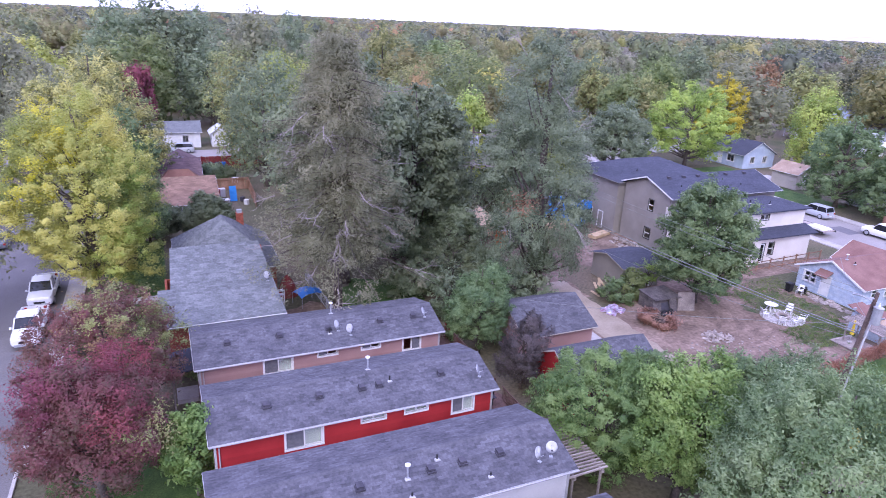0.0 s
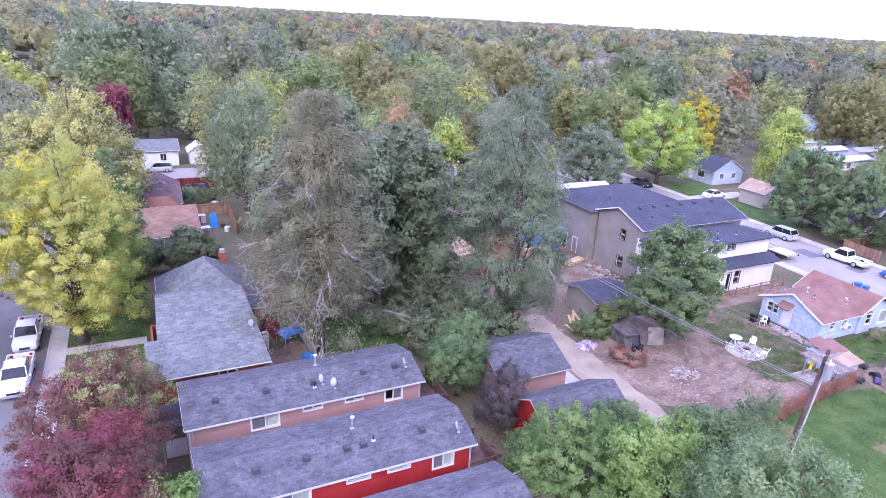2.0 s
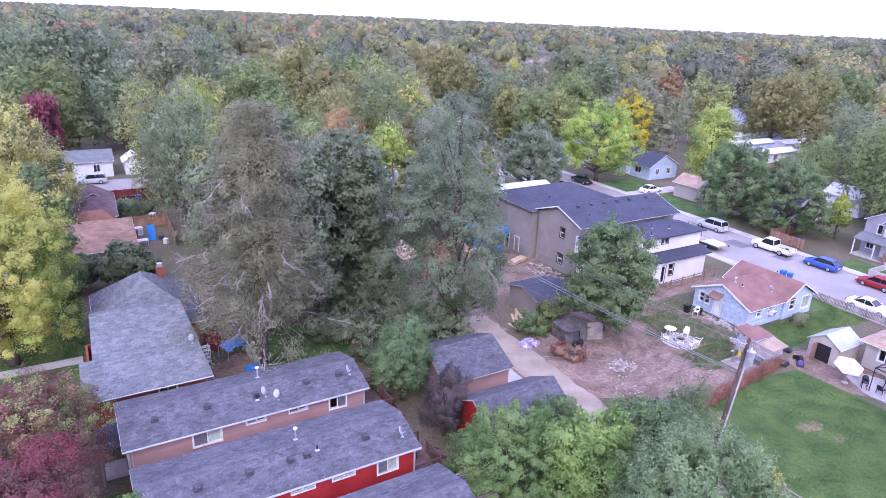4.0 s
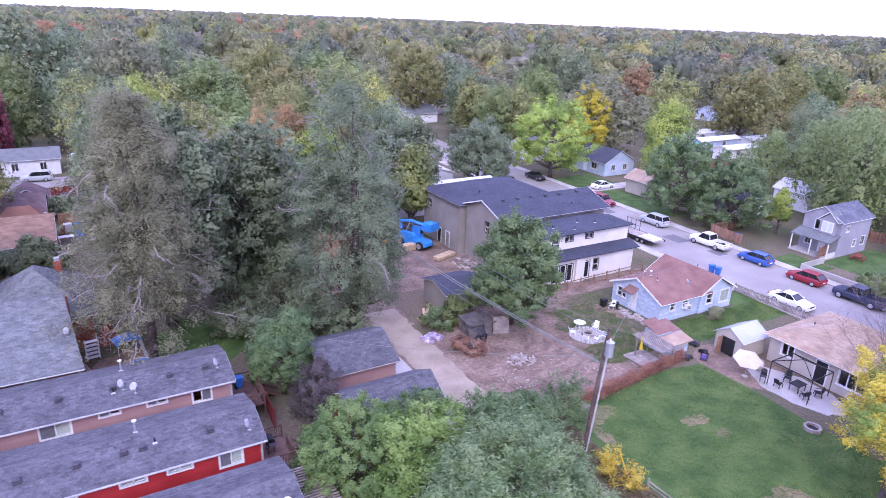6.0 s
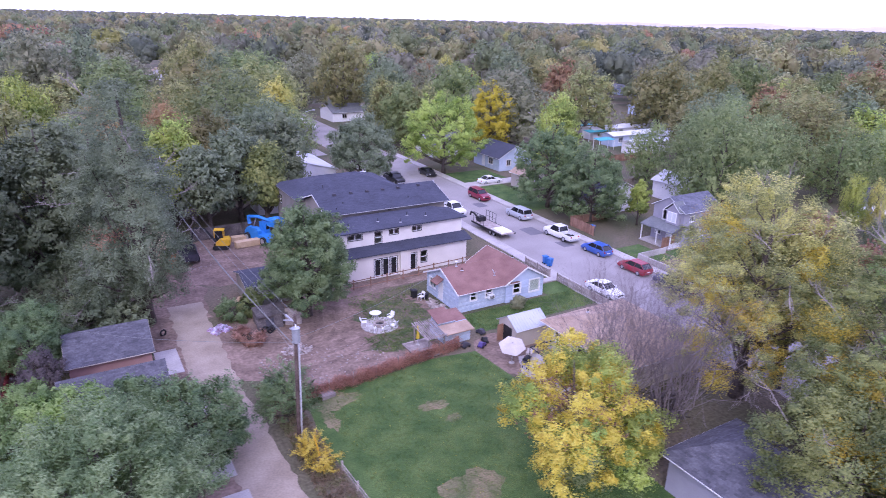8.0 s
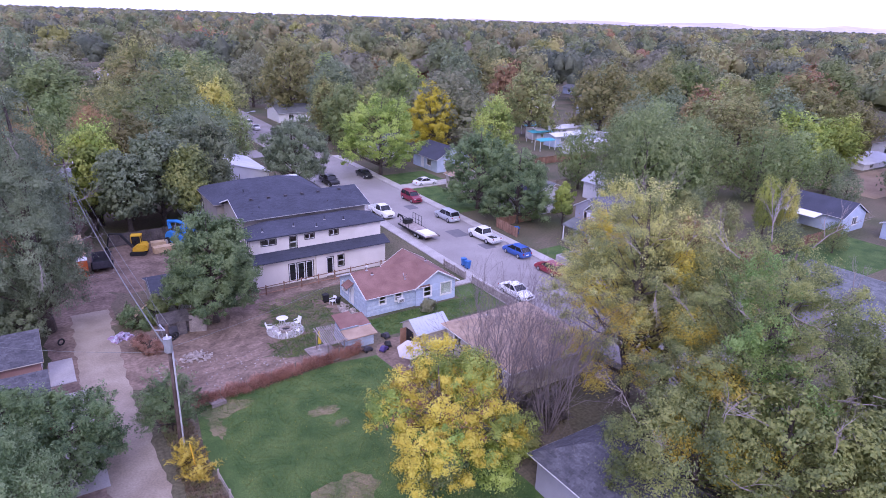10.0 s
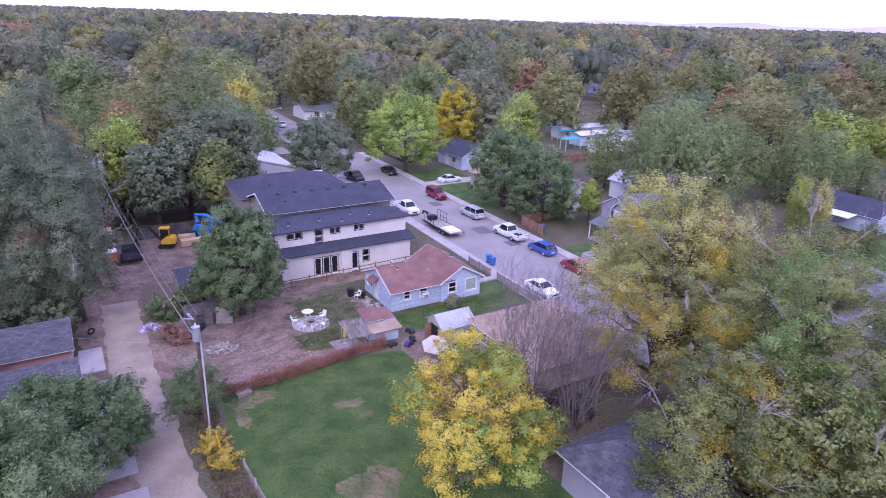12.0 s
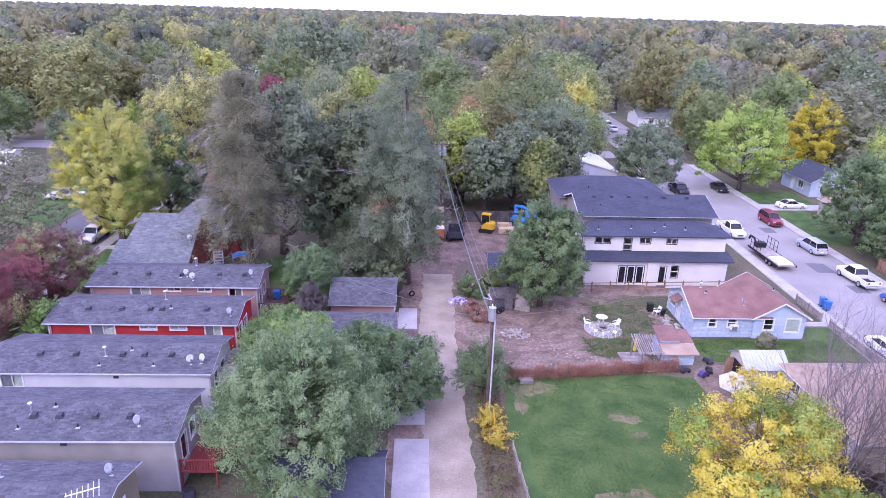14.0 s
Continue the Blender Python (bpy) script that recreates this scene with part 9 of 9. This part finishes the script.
part("barrow_wheel", Build().tube([(0.65, -0.05, 0.18), (0.65, 0.05, 0.18)], 0.18, 10), RUBBER, hz)
for s in (-1, 1):
    part("handle", bar(Build(), (0.6, s * 0.12, 0.2), (-1.0, s * 0.3, 0.5), 0.04, 0.04), CEDAR, hz)
cr = thing("wooden_crate", "flat wooden pallet crate at the end of the vine", "crate", "", (39.8, 26.6, 0.0), 8)
for i in range(5):
    part("slat", Build().box(-0.6, 0.6, -0.4 + i * 0.17, -0.27 + i * 0.17, 0.3, 0.33), WOOD, cr)
for y in (-0.36, 0.36):
    part("side", Build().box(-0.6, 0.6, y - 0.02, y + 0.02, 0, 0.3), WOOD, cr)
ps = thing("yellow_post", "thin yellow marker post on a guy wire", "marker", "", (36.3, 17.8, 0.0))
part("sleeve", Build().tube([(0, 0, 0), (-0.12, 1.4, 2.3)], 0.045, 6), YELLOWP, ps)
cl = thing("ac_unit", "grey air conditioning unit beside the deck", "air conditioner", "", (16.3, 12.7, 0.0))
part("case", Build().tube([(0, 0, 0), (0, 0, 0.75)], [0.4, 0.38], 12), VENTGREY, cl)
part("fan_grille", Build().tube([(0, 0, 0.75), (0, 0, 0.78)], [0.34, 0.3], 12), BLACK, cl)
pic = thing("picnic_table", "red-brown picnic table in the side yard", "table", "", (97.5, 36.5, 0.02), 20)
part("tabletop", Build().box(-0.9, 0.9, -0.38, 0.38, 0.7, 0.75), REDWOOD, pic)
for s in (-1, 1):
    part("bench", Build().box(-0.9, 0.9, s * 0.7 - 0.13, s * 0.7 + 0.13, 0.42, 0.46), REDWOOD, pic)
    part("trestle", bar(Build(), (s * 0.6, -0.75, 0.0), (s * 0.6, 0.3, 0.72), 0.06, 0.09), REDWOOD, pic)
    part("trestle", bar(Build(), (s * 0.6, 0.75, 0.0), (s * 0.6, -0.3, 0.72), 0.06, 0.09), REDWOOD, pic)
ld = thing("ladder", "wooden ladder leaning on the brick house", "ladder", "", (7.0, 46.0, 0.0), 0)
for s in (-1, 1):
    part("stile", bar(Build(), (0.4, s * 0.3, 0), (-1.3, s * 0.3, 3.2), 0.06, 0.09), WOOD, ld)
for i in range(9):
    part("rung", bar(Build(), (0.4 - 0.17 * (i + 0.6), -0.3, 0.32 * (i + 0.6)), (0.4 - 0.17 * (i + 0.6), 0.3, 0.32 * (i + 0.6)), 0.05, 0.04), WOOD, ld)
rk = thing("wire_rack", "white metal storage rack in the play yard", "rack", "", (6.6, 52.2, 0.01), 8)
for q in (-0.5, 0.5):
    for w in (-0.22, 0.22):
        part("upright", Build().box(q - 0.03, q + 0.03, w - 0.03, w + 0.03, 0, 1.8), WHITE, rk)
for i in range(5):
    part("shelf", Build().box(-0.5, 0.5, -0.22, 0.22, 0.15 + i * 0.38, 0.19 + i * 0.38), WHITE, rk)
cn = thing("play_canopy", "blue fabric play canopy on thin poles", "play canopy", "", (9.2, 52.6, 0.01), 20)
part("canopy", Build().rings([[Vector((q, -0.9, z - 0.25)), Vector((q, -0.3, z)), Vector((q, 0.4, z - 0.05)), Vector((q, 0.9, z - 0.35)), Vector((q, 0.4, z - 0.09)), Vector((q, -0.3, z - 0.04))] for q, z in ((-1.1, 1.3), (-0.4, 1.55), (0.4, 1.5), (1.1, 1.2))]), BLUEBIN, cn)
for q in (-1.0, 1.0):
    for w in (-0.8, 0.8):
        part("pole", Build().tube([(q, w, 0), (q * 0.98, w * 0.98, 1.0)], 0.025, 5), METAL, cn)
ht = thing("play_tent", "faded red cone-shaped play tent", "tent", "", (7.9, 55.0, 0.0))
part("tent_cloth", Build().tube([(0, 0, 0.02), (0.02, 0, 0.9), (0, 0.03, 1.7), (0, 0, 2.0)], [1.0, 0.72, 0.3, 0.05], 9), REDWOOD, ht)
for a in (0.3, 2.4, 4.5):
    part("tent_pole", Build().tube([(0.95 * math.cos(a), 0.95 * math.sin(a), 0.0), (-0.1 * math.cos(a), -0.1 * math.sin(a), 2.25)], 0.02, 5), WOOD, ht)
rail_fence([(10.2, 58.0), (10.6, 49.0)], "low green mesh fence of the play yard", 1.1, 1.8, METAL, (0.1, 1.0), 0.24, 0.05)
rail_fence([(114, 24.5), (133.5, 24.5)], "brown board fence behind the blue house", 1.7, 2.4, CEDAR, (0.3, 1.4), 0.22, 0.2)
rail_fence([(106, 44.5), (112, 30.0)], "brown board fence of a back garden", 1.7, 2.4, CEDAR, (0.3, 1.4), 0.22, 0.2)
rail_fence([(122, 84.5), (140, 84.5)], "weathered brown board fence of the mobile home park", 1.6, 2.4, CEDAR, (0.4, 1.5), 0.22, 0.2)
an = thing("roof_antenna", "white television antenna on a thin mast", "antenna", "", (13.6, 6.6, 4.45), 25)
part("mast", Build().tube([(0, 0, 0), (0, 0, 1.5)], 0.025, 6), METAL, an)
part("boom", Build().tube([(-0.8, 0, 1.45), (0.8, 0, 1.5)], 0.03, 6), WHITE, an)
for i in range(7):
    w = 0.25 + 0.07 * i
    part("element", Build().tube([(-0.75 + i * 0.25, -w, 1.46), (-0.75 + i * 0.25, w, 1.46)], 0.018, 5), WHITE, an)
vehicle("suv", "silver", 1.6, 123.2, 176, "silver sport utility car parked on the cross street")
heap("tarpaulin_heap", "crumpled blue tarpaulin in the play yard", 10.4, 49.4, 0.8, 0.5, 26, 0.3, BLUEBIN, 14, 0.3, "tarpaulin")
heap("toy_heap", "scattered toys and wood in the play yard", 8.6, 46.8, 1.4, 2.2, 40, 0.14, LITTER, 15, 0.1, "toys")
pk = thing("plank_stack", "loose pale planks lying beside the alley", "planks", "", (36.9, 47.2, 0.0), 58)
for i, (x, y, z, a, n) in enumerate(((0, 0, 0, 0, 2.9), (0.3, 0.32, 0, 5, 2.4), (-0.2, 0.12, 0.05, -8, 2.6), (1.4, -0.4, 0, 14, 1.9), (-1.5, 0.5, 0, 30, 1.5), (1.9, -0.1, 0.05, -3, 1.7))):
    part("plank", Build().box(-n / 2, n / 2, -0.13, 0.13, 0, 0.045), LUMBER, pk).matrix_basis = pose(x, y, z + 0.01, 0, 0, a)
lean_to = thing("open_shed", "open timber shed with a pale plywood roof", "shed", "", (32.7, 65.8, 0))
for x in (-1.2, 1.2):
    for y in (-3.1, 0, 3.1):
        part("post", Build().box(x - 0.06, x + 0.06, y - 0.06, y + 0.06, -0.05, 2.35), WOOD, lean_to)
part("roof_panel", Build().slab([(-1.4, -3.3, 2.36), (1.4, -3.3, 2.36), (1.4, 3.3, 2.7), (-1.4, 3.3, 2.7)], (0, 0, -0.06)), LUMBER, lean_to)
for k in range(11):
    part("slat", Build().box(-1.15 + k * 0.21, -1.03 + k * 0.21, -3.22, -3.17, 0.9, 2.28), LUMBER, lean_to)
for z in (1.0, 2.1):
    part("rail", Build().box(-1.2, 1.2, -3.165, -3.12, z, z + 0.08), WOOD, lean_to)
lo = thing("portable_toilet", "orange plastic portable toilet with a white roof", "portable toilet", "", (33.4, 61.3, 0))
part("cabin", Build().rings([[Vector((-w, -w, z)), Vector((w, -w, z)), Vector((w, w, z)), Vector((-w, w, z))] for w, z in ((0.56, 0.0), (0.55, 0.1), (0.53, 2.0), (0.55, 2.05))]), TOILET, lo)
part("roof", Build().rings([[Vector((-w, -w, z)), Vector((w, -w, z)), Vector((w, w, z)), Vector((-w, w, z))] for w, z in ((0.58, 2.06), (0.55, 2.16), (0.36, 2.28))]), WHITE, lo, "white domed roof")
part("door", Build().box(-0.4, 0.4, -0.575, -0.545, 0.12, 1.9), TOILET, lo)
par = thing("parasol", "closed yellow garden parasol", "parasol", "", (50.3, 30.6, 0.14))
part("canopy", Build().tube([(0, 0, 0.75), (0, 0, 1.0), (0, 0, 1.9), (0, 0, 2.05)], [0.17, 0.14, 0.07, 0.02], 8), PARASOL, par)
part("pole", Build().tube([(0, 0, 0.05), (0, 0, 0.8)], 0.022, 6), METAL, par)
part("foot", Build().tube([(0, 0, 0), (0, 0, 0.07)], 0.2, 10), CONCRETE, par)

# ---- grass, weeds and fallen leaves ----
rng = np.random.default_rng(90)


def scatter(n, x0, x1, y0, y1, z=0.015):
    return np.stack([rng.uniform(x0, x1, n), rng.uniform(y0, y1, n), np.full(n, z)], 1)


tufts("grass_tufts", "short green grass of the back lawn", scatter(16000, 38.8, 54.6, 3, 27.2), L_GRASS, 0.075, 91, 2)
tufts("grass_tufts", "green grass of the side lawn", scatter(3500, 57.2, 72.2, 30.3, 34.2), L_GRASS, 0.09, 92, 2)
tufts("grass_tufts", "green grass by the west street", scatter(4000, -8.6, -2.4, 58.4, 74), L_GRASS, 0.1, 93, 2)
tufts("dry_weeds", "dry grass and weeds along the alley", scatter(2200, 35.3, 37.4, 4, 31), L_WEED, 0.2, 94, 3)
tufts("dry_weeds", "weeds along the garages", scatter(400, 29, 31, 26.6, 28.4), L_WEED, 0.15, 95, 3)
tufts("yard_grass", "sparse grass on the dirt yard", np.concatenate([scatter(1500, 46.5, 53.6, 30.8, 34.4), scatter(1500, 48.4, 54.6, 34, 42), scatter(600, 48, 57, 41, 44)]), L_GRASS, 0.1, 96, 2)
tufts("fallen_leaves", "pale fallen leaves scattered on the lawn", scatter(330, 39, 55, 5, 27), L_YELLOW, 0.07, 97, 1)


# ---- back yard of the orange-brown house ----
bush("dense dark green shrub behind the orange-brown house", 5.2, 100.6, 2.2, 2.6, L_DARK, 352, 110, 44, 0.2)
bush("dense dark green shrub behind the orange-brown house", 6.9, 101.2, 1.6, 2.2, L_DARK, 353, 90, 44, 0.2)
rail_fence([(4.6, 94.4), (9.6, 94.4)], "weathered brown board fence of the back yard", 1.8, 2.4, CEDAR, (0.3, 1.5), 0.2, 0.19)
rail_fence([(9.6, 94.2), (9.3, 84.6)], "weathered brown board fence of the back yard", 1.8, 2.4, CEDAR, (0.3, 1.5), 0.2, 0.19)
air_bed = thing("air_mattress", "bright blue air mattress leaning against a stool", "mattress", "", (6.9, 88.2, 0.02), 4)
part("cushion", Build().slab([(-0.45, 0, 0), (0.45, 0, 0), (0.45, 0.55, 2.0), (-0.45, 0.55, 2.0)], (0, 0.16, -0.05)), SKYBLUE, air_bed)
part("stool", Build().box(-0.25, 0.25, 0.4, 0.9, 0, 1.0), WOOD, air_bed)
patio = thing("patio_table", "white garden table with a box on it", "table", "", (5.3, 86.6, 0.02), 8)
part("tabletop", Build().box(-0.9, 0.9, -0.5, 0.5, 0.7, 0.76), WHITE, patio)
for sx in (-0.8, 0.8):
    for sy in (-0.4, 0.4):
        part("leg", Build().box(sx - 0.03, sx + 0.03, sy - 0.03, sy + 0.03, 0, 0.7), WHITE, patio)
for cx, cy, wd, ht, mt, lb in ((4.9, 88.6, 0.7, 1.5, REDWOOD, "red upright crate in the back yard"), (5.6, 91.2, 0.9, 1.0, OFFWHITE, "white storage box with a lid in the back yard"), (8.3, 86.2, 0.5, 0.6, WHITE, "small white crate in the back yard"), (8.0, 88.0, 0.45, 0.5, VENTGREY, "small grey crate in the back yard"), (8.2, 98.2, 0.7, 0.8, OFFWHITE, "white storage box with a lid in the back yard")):
    crate = thing("storage_box", lb, "box", "", (cx, cy, 0.02), 17 * cx)
    part("body", Build().box(-wd / 2, wd / 2, -wd / 2, wd / 2, 0, ht), mt, crate)
    part("lid", Build().box(-wd / 2 - 0.03, wd / 2 + 0.03, -wd / 2 - 0.03, wd / 2 + 0.03, ht + 0.003, ht + 0.08), mt, crate)
